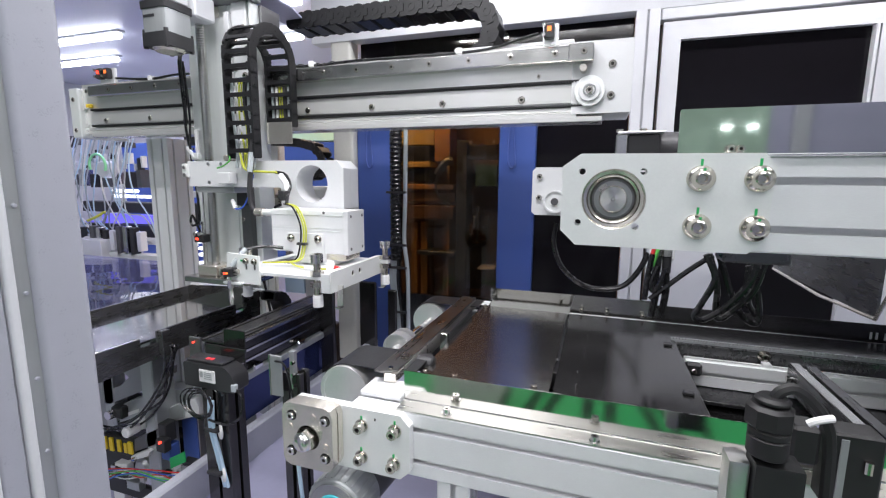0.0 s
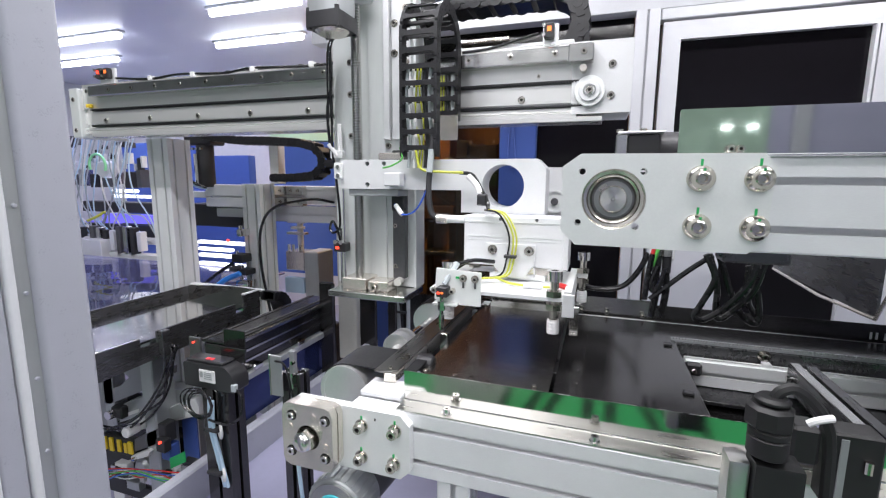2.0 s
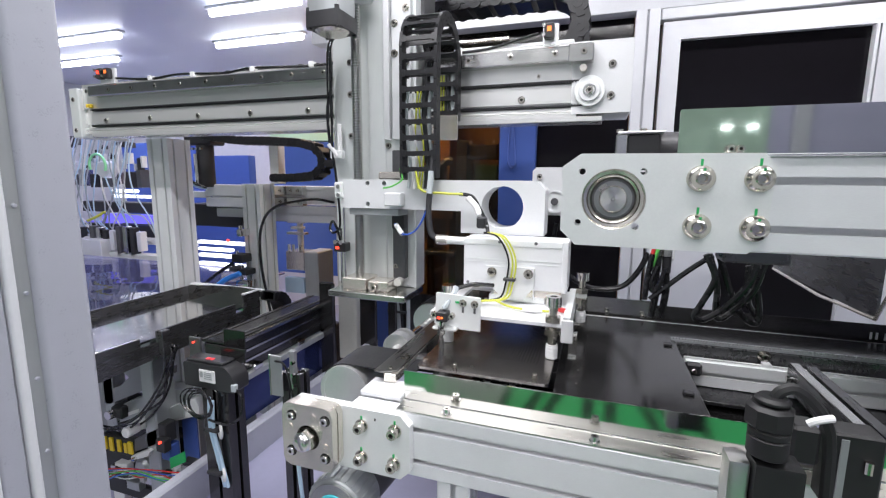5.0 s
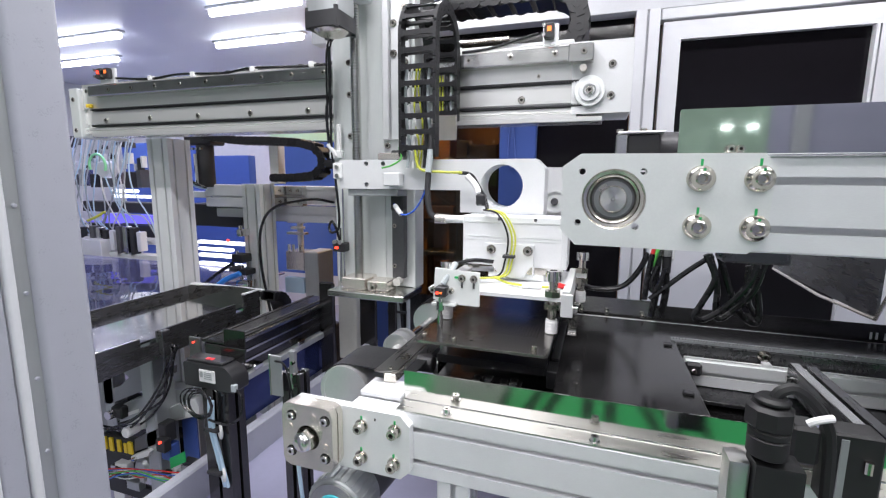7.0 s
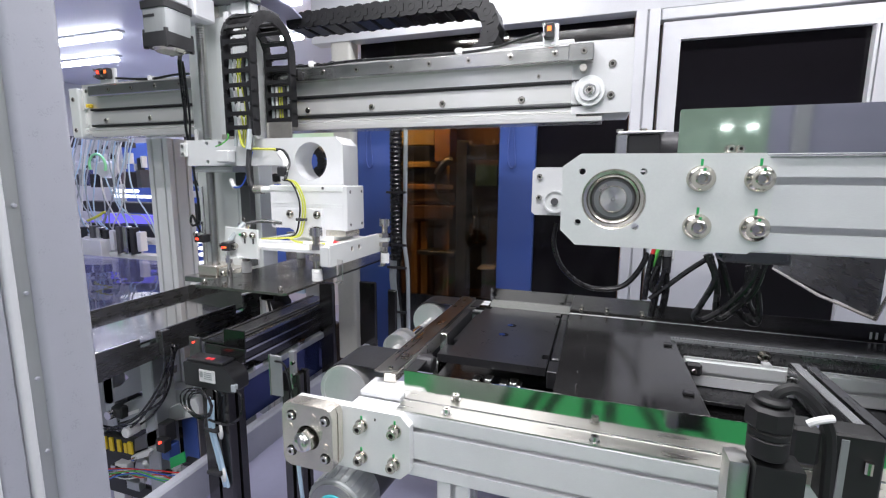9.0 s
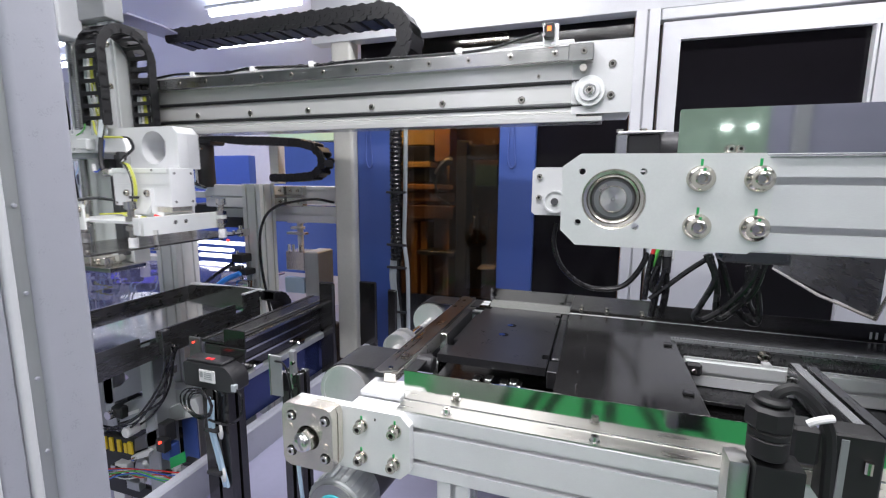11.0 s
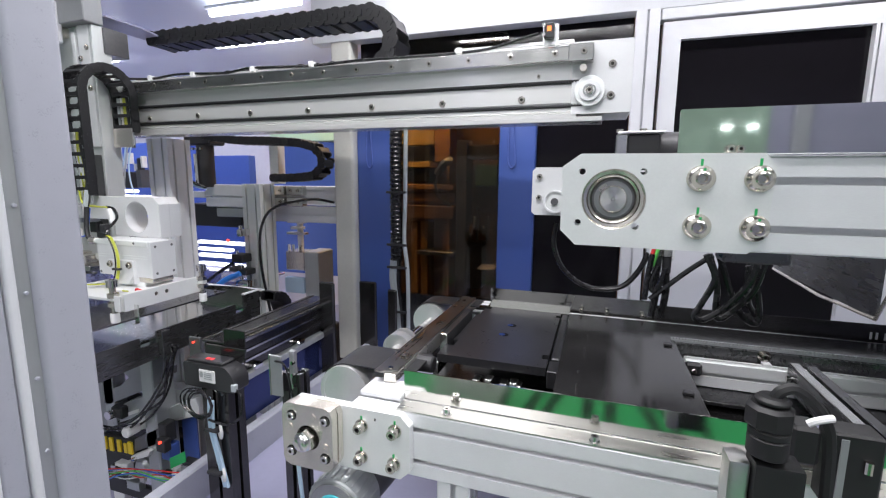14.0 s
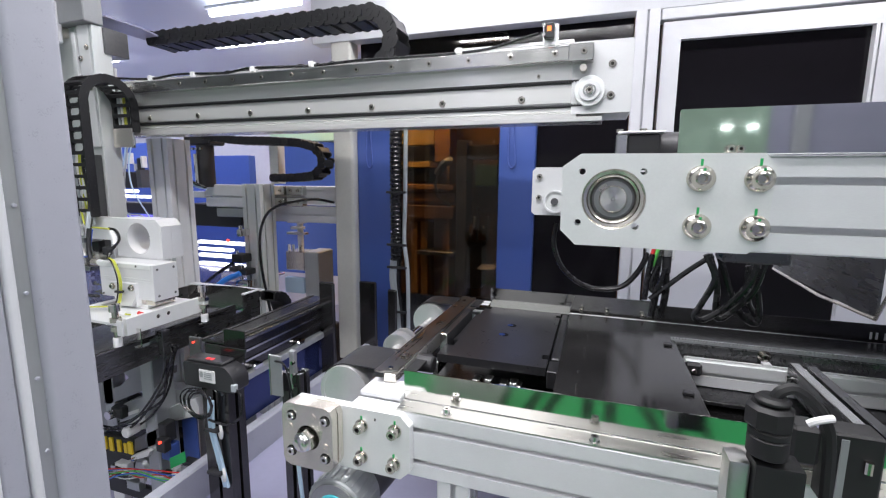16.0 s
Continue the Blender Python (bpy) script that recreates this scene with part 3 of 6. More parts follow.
# ---- carriage with lifting arm ----
carriage = thing("gantry_carriage", -0.42, 0.84, 0.2, "white lifting carriage with ball screw on the gantry", "carriage")
YS = 0.822
bm = bmesh.new()
box(bm, -0.513, -0.336, YS, YS + 0.016, -0.215, 0.362, 0.001)
part("slide_plate", bm, WEB, carriage)
part("top_block", B(-0.470, -0.322, YS - 0.030, YS + 0.016, 0.3625, 0.47, 0.002), MIDGREY, carriage, "grey machined block on top of the mast")
part("belt_cover", B(-0.462, -0.418, YS - 0.045, YS - 0.001, 0.338, 0.362, 0.002), NICKEL, carriage)
part("mast_flange", B(-0.380, -0.342, YS - 0.010, YS - 0.0005, 0.075, 0.362, 0.0012), BRIGHT, carriage, "white side flange")
part("flange_rail", B(-0.396, -0.384, YS - 0.014, YS - 0.0005, 0.075, 0.345, 0.001), BRIGHT, carriage)
for x, z in ((-0.3735, 0.285), (-0.3735, 0.232), (-0.3505, 0.310), (-0.3505, 0.215)):
    socket_bolt(carriage, x, YS - 0.010, z, 0.0055, 0.007, 0.004)
part("edge_strip", B(-0.337, -0.3315, YS - 0.008, YS + 0.036, -0.215, 0.362, 0.001), WEB, carriage, "grey-violet edge strip")
# added strip where the ball screw's shadow falls on the mast
part("screw_shadow_strip", B(-0.434, -0.398, YS - 0.0025, YS - 0.0004, -0.20, 0.362, 0.0004), WEB, carriage, "thin strip in place of the screw's shadow band")
for z0, z1 in ((0.203, 0.24), (0.12, 0.16)):
    part("runner_block", B(-0.49, -0.35, YS + 0.016, GY - 0.003, z0, z1, 0.002), CHROME, carriage)
for z in (0.225, 0.165, 0.085):
    socket_bolt(carriage, -0.474, YS, z, 0.006, 0, 0.004)
for z in (0.225, 0.175, 0.120, 0.065):
    socket_bolt(carriage, -0.375 if z > 0.16 else -0.392, YS, z, 0.006, 0, 0.004)
rl = part("lift_rail", B(-0.378, -0.352, YS - 0.016, YS, -0.195, 0.055, 0.001), DARKSTEEL, carriage, "dark steel lift rail")
for z in (-0.170, -0.09):
    socket_bolt(rl, -0.372, YS - 0.016, z, 0.0045, 0, 0.002, name="rail_bolt")
# ball screw with its thread
SX, SY = -0.444, YS - 0.030
bm = bmesh.new()
rows, n, pitch_z = [], 14, 0.005
turns = int(0.56 / pitch_z)
cyl(bm, (SX, SY, 0), 0.0078, -0.20, 0.36, "z", 14)
for k in range(turns * n):
    a, z = 2 * math.pi * k / n, -0.20 + pitch_z * k / n
    rows.append([bm.verts.new((SX + r * math.cos(a), SY + r * math.sin(a), z + dz)) for r, dz in ((0.0077, 0.0), (0.0098, 0.0010), (0.0098, 0.0032), (0.0077, 0.0044))])
for a, b in zip(rows, rows[1:]):
    for j in range(3):
        bm.faces.new((a[j], b[j], b[j + 1], a[j + 1]))
part("ball_screw", bm, STEEL, carriage, "steel ball screw")
part("foot_plate", B(-0.492, -0.328, YS - 0.075, YS + 0.02, -0.228, -0.216, 0.0015), STEEL, carriage, "ground steel foot plate")
part("screw_bearing", B(-0.470, -0.418, YS - 0.058, YS - 0.004, -0.216, -0.192, 0.002), NICKEL, carriage)
part("stop_block", B(-0.415, -0.372, YS - 0.055, YS - 0.010, -0.216, -0.196, 0.002), NICKEL, carriage)
socket_bolt(carriage, -0.40, YS - 0.055, -0.207, 0.006, 0.008, 0.006)
part("rubber_bumper", C((-0.363, 0, -0.200), 0.008, YS - 0.03, YS - 0.012, "y", 14), CREAM, carriage, "pale yellow bumper")
bm = bmesh.new()
cyl(bm, (-0.497, YS - 0.012, 0), 0.0028, -0.216, -0.10, "z", 8)
cyl(bm, (-0.489, YS - 0.012, 0), 0.0022, -0.216, -0.02, "z", 8)
part("sensor_rail", bm, CHROME, carriage)
for z, m in ((-0.135, REDLED),):
    sb = part("slot_sensor", B(-0.505, -0.478, YS - 0.030, YS - 0.008, z - 0.012, z + 0.006, 0.0015), BLACK, carriage, "black slot sensor with red light")
    part("light", B(-0.499, -0.492, YS - 0.032, YS - 0.030, z - 0.006, z - 0.001), REDLED, sb)
    for x in (-0.499, -0.486):
        part("screw", C((x, 0, z + 0.008), 0.0045, YS - 0.034, YS - 0.026, "y", 12), CHROME, sb)
part("sensor_wire", T([(-0.493, YS - 0.02, -0.13), (-0.495, YS - 0.03, -0.10), (-0.505, YS - 0.03, -0.085), (-0.513, YS - 0.028, -0.10), (-0.503, YS - 0.03, -0.108), (-0.494, YS - 0.02, -0.09), (-0.500, YS - 0.02, 0.0), (-0.507, YS - 0.02, 0.06), (-0.512, YS - 0.01, 0.14), (-0.508, YS - 0.02, 0.24)], 0.0026), RUBBER, carriage)
part("sensor_wire", T([(-0.517, YS - 0.01, 0.05), (-0.516, YS - 0.02, 0.13), (-0.506, YS - 0.02, 0.18), (-0.50, YS - 0.03, 0.25)], 0.003), RUBBER, carriage)
part("hose_fitting", B(-0.512, -0.484, YS - 0.022, YS - 0.010, 0.040, 0.056, 0.002), ANOD, carriage)
part("hose_fitting", T([(-0.515, YS - 0.02, 0.068), (-0.495, YS - 0.02, 0.045)], 0.0042), WHITEWIRE, carriage)
part("hose_fitting", B(-0.500, -0.490, YS - 0.014, YS - 0.008, 0.055, 0.108, 0.002), WHITEWIRE, carriage)
# lift motor
MX, MY, MZ = -0.4753, 0.6840, 0.2488
mt = part("lift_motor", P(chamfer(MX, MX + 0.060, MY, MY + 0.062, 0.007, 2), [], "z", MZ + 0.025, MZ + 0.068), GREY_ALU, carriage, "silver grey servo motor with black end cap")
part("end_cap", P(chamfer(MX - 0.002, MX + 0.062, MY - 0.002, MY + 0.064, 0.006, 2), [], "z", MZ, MZ + 0.0248), BLACK, mt)
part("end_cap", P(chamfer(MX - 0.002, MX + 0.062, MY - 0.002, MY + 0.064, 0.006, 2), [], "z", MZ + 0.0682, MZ + 0.082), BLACK, mt)
part("motor_head", B(MX + 0.002, MX + 0.058, MY + 0.002, MY + 0.060, MZ + 0.0822, MZ + 0.165, 0.004), WHITE, mt)
part("cap_face", C((MX + 0.030, MY + 0.031, 0), 0.024, MZ - 0.005, MZ - 0.0002, "z", 28, r2=0.029), NICKEL, mt)
part("motor_flange", B(MX + 0.003, MX + 0.067, MY + 0.0645, 0.80, MZ + 0.07, MZ + 0.165, 0.003), WHITE, mt)
for x in (MX + 0.003, MX + 0.057):
    for y in (MY + 0.003, MY + 0.059):
        part("corner_bolt", C((x, y, 0), 0.0042, MZ - 0.003, MZ + 0.031, "z", 10), BLACK, mt)
for i in range(2):
    part("motor_cable", T([(MX + 0.040 + 0.008 * i, MY + 0.066, MZ + 0.014), (-0.490 + 0.006 * i, 0.775, MZ + 0.004), (-0.506 + 0.006 * i, 0.79, 0.19), (-0.512 + 0.005 * i, 0.80, 0.12)], 0.0020), RUBBER, mt)
# illegible type marking on the motor
part("marking", B(MX + 0.006, MX + 0.034, MY - 0.0008, MY - 0.0002, MZ + 0.052, MZ + 0.057), BLACK, mt)

# lifting arm: everything below it goes up and down with it
AY = 0.757
bm = bmesh.new()
plate(bm, [(-0.462, -0.018), (-0.224, -0.018), (-0.224, -0.056), (-0.081, -0.056), (-0.081, 0.020), (-0.096, 0.035), (-0.462, 0.035)], [ring(-0.152, -0.010, 0.0360, 40)] + [ring(x, z, 0.0045, 12) for x, z in ((-0.406, 0.028), (-0.372, 0.028), (-0.406, -0.010))], "y", AY, AY + 0.026)
arm = part("lift_arm", bm, BRIGHT, carriage, "white lift arm with a large round hole")
part("arm_rib", P([(-0.224, -0.056), (-0.081, -0.056), (-0.081, 0.020), (-0.096, 0.035), (-0.224, 0.035)], [ring(-0.152, -0.010, 0.0360, 40)], "y", AY + 0.0262, AY + 0.055), BRIGHT, arm)
part("arm_back", B(-0.445, -0.360, AY + 0.0262, YS - 0.004, -0.016, 0.033), DARKSTEEL, arm)
part("screw_nut", B(-0.448, -0.345, AY + 0.004, AY + 0.05, -0.031, -0.0185, 0.001), GREY_ALU, arm)
part("rail_carriage", B(-0.378, -0.352, YS - 0.022, YS - 0.004, -0.060, -0.0315, 0.002), BLACK, arm, "black end seal")
part("rail_carriage", B(-0.402, -0.352, YS - 0.028, YS - 0.0165, 0.036, 0.050, 0.002), NICKEL, arm)
part("side_tab", B(-0.474, -0.455, AY - 0.006, AY - 0.0005, 0.0, 0.030, 0.002), ANOD, arm)
for z in (0.006, 0.022):
    part("screw", C((-0.464, 0, z), 0.004, AY - 0.009, AY - 0.006, "y", 10), CHROME, arm)
part("chain_bracket", B(-0.362, -0.330, AY - 0.022, AY - 0.0005, -0.012, 0.012, 0.002), BRIGHT, arm)
part("gripper_block", B(-0.2000, -0.0365, 0.695, 0.752, -0.134, -0.056, 0.0015), BRIGHT, arm, "white rotary gripper block")
part("block_rim", B(-0.2003, -0.046, 0.6938, 0.71, -0.066, -0.0557, 0.001), ANOD, arm)
part("block_side", B(-0.0448, -0.0362, 0.6932, 0.7525, -0.1345, -0.0555, 0.001), BRIGHT, arm)
for z in (-0.088, -0.093):
    part("block_groove", B(-0.196, -0.048, 0.6943, 0.6951, z, z + 0.0006), WEB, arm)
for y, z in ((0.704, -0.066), (0.744, -0.066), (0.704, -0.124), (0.744, -0.124)):
    part("screw_hole", C((0, y, z), 0.0028, -0.0364, -0.0358, "x", 12), DARKSTEEL, arm)
part("block_base", B(-0.150, -0.045, 0.700, 0.75, -0.146, -0.1345, 0.001), NICKEL, arm)
for x, z in ((-0.141, -0.060), (-0.085, -0.060), (-0.192, -0.128)):
    part("screw_hole", C((x, 0, z), 0.0026, 0.6932, 0.6940, "y", 12), DARKSTEEL, arm)
part("bracket_flange", B(-0.0868, -0.0855, 0.688, 0.716, -0.148, -0.098), BRIGHT, arm)
part("bracket", P([(-0.162, -0.098), (-0.086, -0.098), (-0.086, -0.128), (-0.101, -0.149), (-0.135, -0.149), (-0.162, -0.118)], [], "y", 0.6875, 0.6942), BRIGHT, arm)
for x in (-0.151, -0.094):
    socket_bolt(arm, x, 0.6875, -0.107, 0.0055, 0.0075, 0.006)
part("connector", C((0, 0.72, -0.065), 0.0065, -0.238, -0.2001, "x", 18), ANOD, arm)
part("connector_nut", C((0, 0.72, -0.065), 0.0085, -0.255, -0.236, "x", 12), NICKEL, arm, "knurled connector nut")
part("power_cable", T([(-0.254, 0.72, -0.065), (-0.267, 0.722, -0.054), (-0.273, 0.726, -0.02), (-0.272, 0.733, 0.03), (-0.270, 0.74, 0.085)], 0.0052), BLACK, arm)
part("signal_cable", T([(-0.222, 0.74, 0.012), (-0.20, 0.74, 0.008), (-0.185, 0.735, -0.012), (-0.165, 0.70, -0.032), (-0.160, 0.690, -0.045)], 0.0032), RUBBER, arm)
part("signal_cable", T([(-0.300, 0.735, 0.05), (-0.29, 0.735, 0.018), (-0.25, 0.735, 0.013), (-0.215, 0.735, 0.012)], 0.0022), YELLOW, arm)
part("cable_print", T([(-0.2725, 0.7275, 0.012), (-0.2715, 0.731, 0.032), (-0.271, 0.734, 0.050)], 0.0055), GREYWIRE, arm, "pale printed sleeve")
part("label_sleeve", T([(-0.205, 0.733, 0.006), (-0.190, 0.728, -0.008), (-0.182, 0.722, -0.022)], 0.0055), WHITEWIRE, arm)
part("cable_clamp", B(-0.179, -0.164, 0.690, 0.705, -0.040, -0.022, 0.002), BLACK, arm)
for dx, m in ((0.0, YELLOW), (0.005, YELLOW), (-0.006, RUBBER)):
    part("signal_cable", T([(-0.160 + dx, 0.690, -0.046), (-0.135 + dx, 0.682, -0.052), (-0.118 + dx, 0.679, -0.085), (-0.122 + dx, 0.679, -0.125), (-0.130 + dx, 0.674, -0.145), (-0.16 + dx, 0.664, -0.149), (-0.19, 0.655, -0.150)], 0.0015), m, arm)
part("cable_tie", B(-0.131, -0.112, 0.674, 0.684, -0.118, -0.113, 0.001), BLACK, arm)
part("signal_cable", T([(-0.14, 0.665, -0.147), (-0.115, 0.655, -0.152), (-0.08, 0.648, -0.152), (-0.055, 0.65, -0.152)], 0.0018), YELLOW, arm)
part("cable_sleeve", T([(-0.095, 0.648, -0.1515), (-0.075, 0.648, -0.152), (-0.068, 0.65, -0.152)], 0.0036), WHITEWIRE, arm)
part("red_plug", T([(-0.045, 0.66, -0.150), (-0.030, 0.665, -0.155)], 0.004), REDWIRE, arm)
part("ground_wire", T([(-0.33, 0.735, 0.055), (-0.325, 0.733, 0.036), (-0.345, 0.735, 0.024), (-0.365, 0.74, 0.02)], 0.0016), LIME, arm)
part("wire_joint", T([(-0.352, 0.76, -0.045), (-0.335, 0.75, -0.062), (-0.31, 0.745, -0.058), (-0.29, 0.74, -0.035), (-0.27, 0.735, 0.008)], 0.0016), BLUEWIRE, arm)
part("wire_joint", T([(-0.350, 0.76, -0.047), (-0.333, 0.75, -0.063)], 0.0045), WHITEWIRE, arm)
part("grip_plate", P([(-0.226, 0.608), (-0.036, 0.608), (-0.036, 0.80), (-0.226, 0.80)], [[(-0.205, 0.69), (-0.160, 0.69), (-0.160, 0.775), (-0.205, 0.775)]], "z", -0.1615, -0.1565), ALU, arm, "flat aluminium gripper plate")
part("riser", B(-0.158, -0.070, 0.70, 0.77, -0.156, -0.146, 0.001), ANOD, arm)
bar = part("side_bar", P([(0.620, -0.185), (0.80, -0.185), (0.80, -0.150), (0.620, -0.150)], [ring(0.690, -0.164, 0.005, 14), ring(0.715, -0.164, 0.005, 14)], "x", -0.036, -0.026), ANOD, arm)
for y in (0.690, 0.715):
    part("bar_bolt", C((0, y, -0.164), 0.0042, -0.034, -0.0275, "x", 14), BOLT, arm)
part("bar_clamp", B(-0.0255, -0.008, 0.792, 0.806, -0.165, -0.156, 0.0015), ANOD, arm)
for y in (0.640, 0.80):
    part("hook", B(-0.0275, -0.016, y - 0.0012, y + 0.0012, -0.212, -0.175, 0.0004), CHROME, arm)
    part("hook_lip", B(-0.0275, -0.016, y - 0.010, y + 0.0012, -0.2135, -0.2122), CHROME, arm)
part("corner_block", B(-0.037, -0.021, 0.607, 0.6105, -0.182, -0.150, 0.001), BRIGHT, arm)
for x, y in ((-0.0485, 0.615), (-0.204, 0.630), (-0.0165, 0.799), (-0.204, 0.785)):
    rd = part("rod", C((x, y, 0), 0.006, -0.188, -0.130, "z", 14), BOLT, arm, "threaded suction rod")
    part("rod_head", P(ring(x, y, 0.0105, 20), [ring(x, y, 0.0055, 6)], "z", -0.134, -0.120), CHROME, rd)
    for z in (-0.156, -0.174):
        part("nut", C((x, y, 0), 0.0115, z, z + 0.008, "z", 6), BOLT, rd)
    for i in range(4):
        part("suction_cup", C((x, y, 0), 0.0084, -0.1905 - 0.0044 * i - 0.0036, -0.1905 - 0.0044 * i, "z", 20, bev=0.0005), WHITEWIRE, rd)
    part("cup_core", C((x, y, 0), 0.0078, -0.2075, -0.188, "z", 18), WHITEWIRE, rd)
# probe bracket at the gripper's corner
pb = part("probe_bracket", P([(-0.211, -0.124), (-0.146, -0.127), (-0.146, -0.175), (-0.176, -0.175), (-0.178, -0.172), (-0.214, -0.170)], [], "y", 0.594, 0.598), ANOD, arm, "bent aluminium probe bracket")
part("bracket_lip", B(-0.214, -0.178, 0.585, 0.600, -0.176, -0.172, 0.0008), ANOD, pb)
part("bracket_web", B(-0.20, -0.150, 0.598, 0.612, -0.160, -0.155, 0.001), ANOD, pb)
for x in (-0.171, -0.154):
    part("slot", B(x - 0.0015, x + 0.0015, 0.5932, 0.5938, -0.150, -0.134), DARKSTEEL, pb)
    socket_bolt(pb, x, 0.594, -0.136, 0.0042, 0.0055, 0.005)
part("green_mark", B(-0.182, -0.176, 0.593, 0.5936, -0.137, -0.134), GREENPAINT, pb)
sb = part("slot_sensor", B(-0.206, -0.190, 0.578, 0.594, -0.162, -0.148, 0.001), BLACK, pb, "black slot sensor with red light")
part("light", B(-0.204, -0.200, 0.5765, 0.578, -0.1575, -0.1545), REDLED, sb)
part("light", B(-0.1985, -0.1955, 0.5765, 0.578, -0.157, -0.1545), ORANGELED, sb)
for x in (-0.211, -0.185):
    socket_bolt(pb, x, 0.590, -0.154, 0.0045, 0, 0.008)
bm = bmesh.new()
cyl(bm, (-0.201, 0.588, 0), 0.0028, -0.212, -0.162, "z", 10)
cyl(bm, (-0.201, 0.588, 0), 0.0055, -0.183, -0.170, "z", 6)
cyl(bm, (-0.201, 0.588, 0), 0.004, -0.208, -0.190, "z", 10)
part("probe_pin", bm, CHROME, pb)
part("probe_cable", T([(-0.198, 0.590, -0.146), (-0.190, 0.60, -0.130), (-0.185, 0.61, -0.118)], 0.0042), GREYWIRE, pb)
part("probe_cable", T([(-0.187, 0.61, -0.120), (-0.165, 0.63, -0.116), (-0.140, 0.65, -0.120)], 0.003), RUBBER, pb)

# ---- carried plate ----
wafer = thing("carrier_plate", -0.129, 0.715, -0.263, "dark glossy perforated carrier plate with small studs", "plate")
part("sheet", P(chamfer(-0.2155, -0.044, 0.528, 0.895, 0.004), [ring(-0.145, 0.550, 0.003, 10)], "z", -0.2625, -0.259), GRAPHITE, wafer, smooth=False)
for x, y in ((-0.207, 0.541), (-0.165, 0.539), (-0.062, 0.541), (-0.205, 0.88), (-0.062, 0.88)):
    part("stud", C((x, y, 0), 0.0035, -0.259, -0.253, "z", 12, bev=0.0006), BOLT, wafer)
# rows of fine perforations, one joined piece
bm = bmesh.new()
for i in range(32):
    for j in range(48):
        x, y = -0.196 + i * 0.0042, 0.590 + j * 0.0056
        q = [bm.verts.new((x + dx, y + dy, -0.2588)) for dx, dy in ((0, 0), (0.0016, 0), (0.0016, 0.0016), (0, 0.0016))]
        bm.faces.new(q)
tagged(part("perforation", bm, PERFORATED, wafer, smooth=False), kind="stuff")

# ---- lower conveyor ----
con = thing("lower_conveyor", 0.0, 0.70, -0.62, "belt conveyor station with black plates and stainless guards", "conveyor")
profile_x("near_beam", -0.268, 0.62, 0.452, 0.492, -0.348, -0.268, 1, 2, ALU, con)
profile_x("far_beam", -0.268, 0.70, 0.925, 0.965, -0.348, -0.268, 1, 2, ALU, con)
for x in (-0.16, 0.5):
    for y in (0.455, 0.93):
        profile_z("leg", x, x + 0.04, y, y + 0.04, -0.62, -0.3485, 1, 1, ALU, con)
# near end plate with its bearing flange
FX, FZ = -0.3091, -0.3036
ep = part("end_plate", P(chamfer(-0.352, -0.188, -0.347, -0.2675, 0.012), [ring(FX - 0.01, FZ - 0.005, 0.012, 24)], "y", 0.440, 0.4515), ANOD, con, "pale bolted end plate")
for x, z in [(-0.2493, -0.2881), (-0.2502, -0.3284), (-0.2061, -0.2868), (-0.2079, -0.3285)]:
    socket_bolt(ep, x, 0.440, z, 0.0064, 0.0082, 0.012, marks=True)
part("paint_mark", B(-0.232, -0.2305, 0.4388, 0.4396, -0.279, -0.276), RUBBER, ep)
fl = part("bearing_flange", P(chamfer(-0.3448, -0.2757, -0.3435, -0.2631, 0.010, 2), [ring(FX, FZ, 0.0155, 32)], "y", 0.418, 0.4295), NICKEL, ep, "nickel plated bearing flange")
part("flange_back", P(chamfer(-0.3438, -0.2747, -0.3425, -0.2641, 0.010, 2), [ring(FX, FZ, 0.0155, 32)], "y", 0.4300, 0.4397), NICKEL, ep)
for x, z in [(-0.331, -0.2786), (-0.2851, -0.2784), (-0.3326, -0.3241), (-0.2861, -0.3257)]:
    # black ring on the face stands in for the counterbore's shade
    part("counterbore_shade", P(ring(x, z, 0.0066, 24), [ring(x, z, 0.0050, 24)], "y", 0.4176, 0.4182), RUBBER, fl)
    socket_bolt(ep, x, 0.418, z, 0.0049, 0, 0.0040, material=CHROME)
for x, z in [(-0.3019, -0.2774), (-0.335, -0.2938), (-0.2856, -0.3119)]:
    part("set_screw", P(ring(x, z, 0.0046, 20), [ring(x, z, 0.0016, 6)], "y", 0.4170, 0.4182), NICKEL, ep)
part("bearing_core", C((FX, 0, FZ), 0.0154, 0.432, 0.4385, "y", 28), RUBBER, ep)
nut = bmesh.new()
cyl(nut, (FX, 0, FZ), 0.0128, 0.4065, 0.434, "y", 6, bev=0.001)
cyl(nut, (FX, 0, FZ), 0.0085, 0.4015, 0.4067, "y", 24, r2=0.0115, bev=0.0012)
part("shaft_nut", nut, CHROME, ep, "chromed domed shaft nut")
# drive wheel below
KX, KZ = -0.2837, -0.4003
dw = thing("drive_motor", KX, 0.45, KZ - 0.05, "dark grey ribbed motor with cyan cap", "motor")
part("motor_body", C((KX, 0, KZ), 0.036, 0.478, 0.62, "y", 40, r2=0.046), DARKSTEEL, dw)
part("ribbed_ring", C((KX, 0, KZ), 0.0385, 0.430, 0.478, "y", 48, bev=0.002), GREY_ALU, dw)
for i in range(26):
    a = 2 * math.pi * i / 26
    part("rib", C((KX + 0.0385 * math.cos(a), 0, KZ + 0.0385 * math.sin(a)), 0.0016, 0.434, 0.470, "y", 8), GREY_ALU, dw)
part("cap", C((KX, 0, KZ), 0.021, 0.426, 0.431, "y", 36, bev=0.001), CYAN, dw, "cyan centre cap")
part("cap_ring", P(ring(KX, KZ, 0.034, 40), [ring(KX, KZ, 0.0212, 40)], "y", 0.4275, 0.4305), STEEL, dw)
# belt rollers
RX, RZ = -0.3165, -0.2915
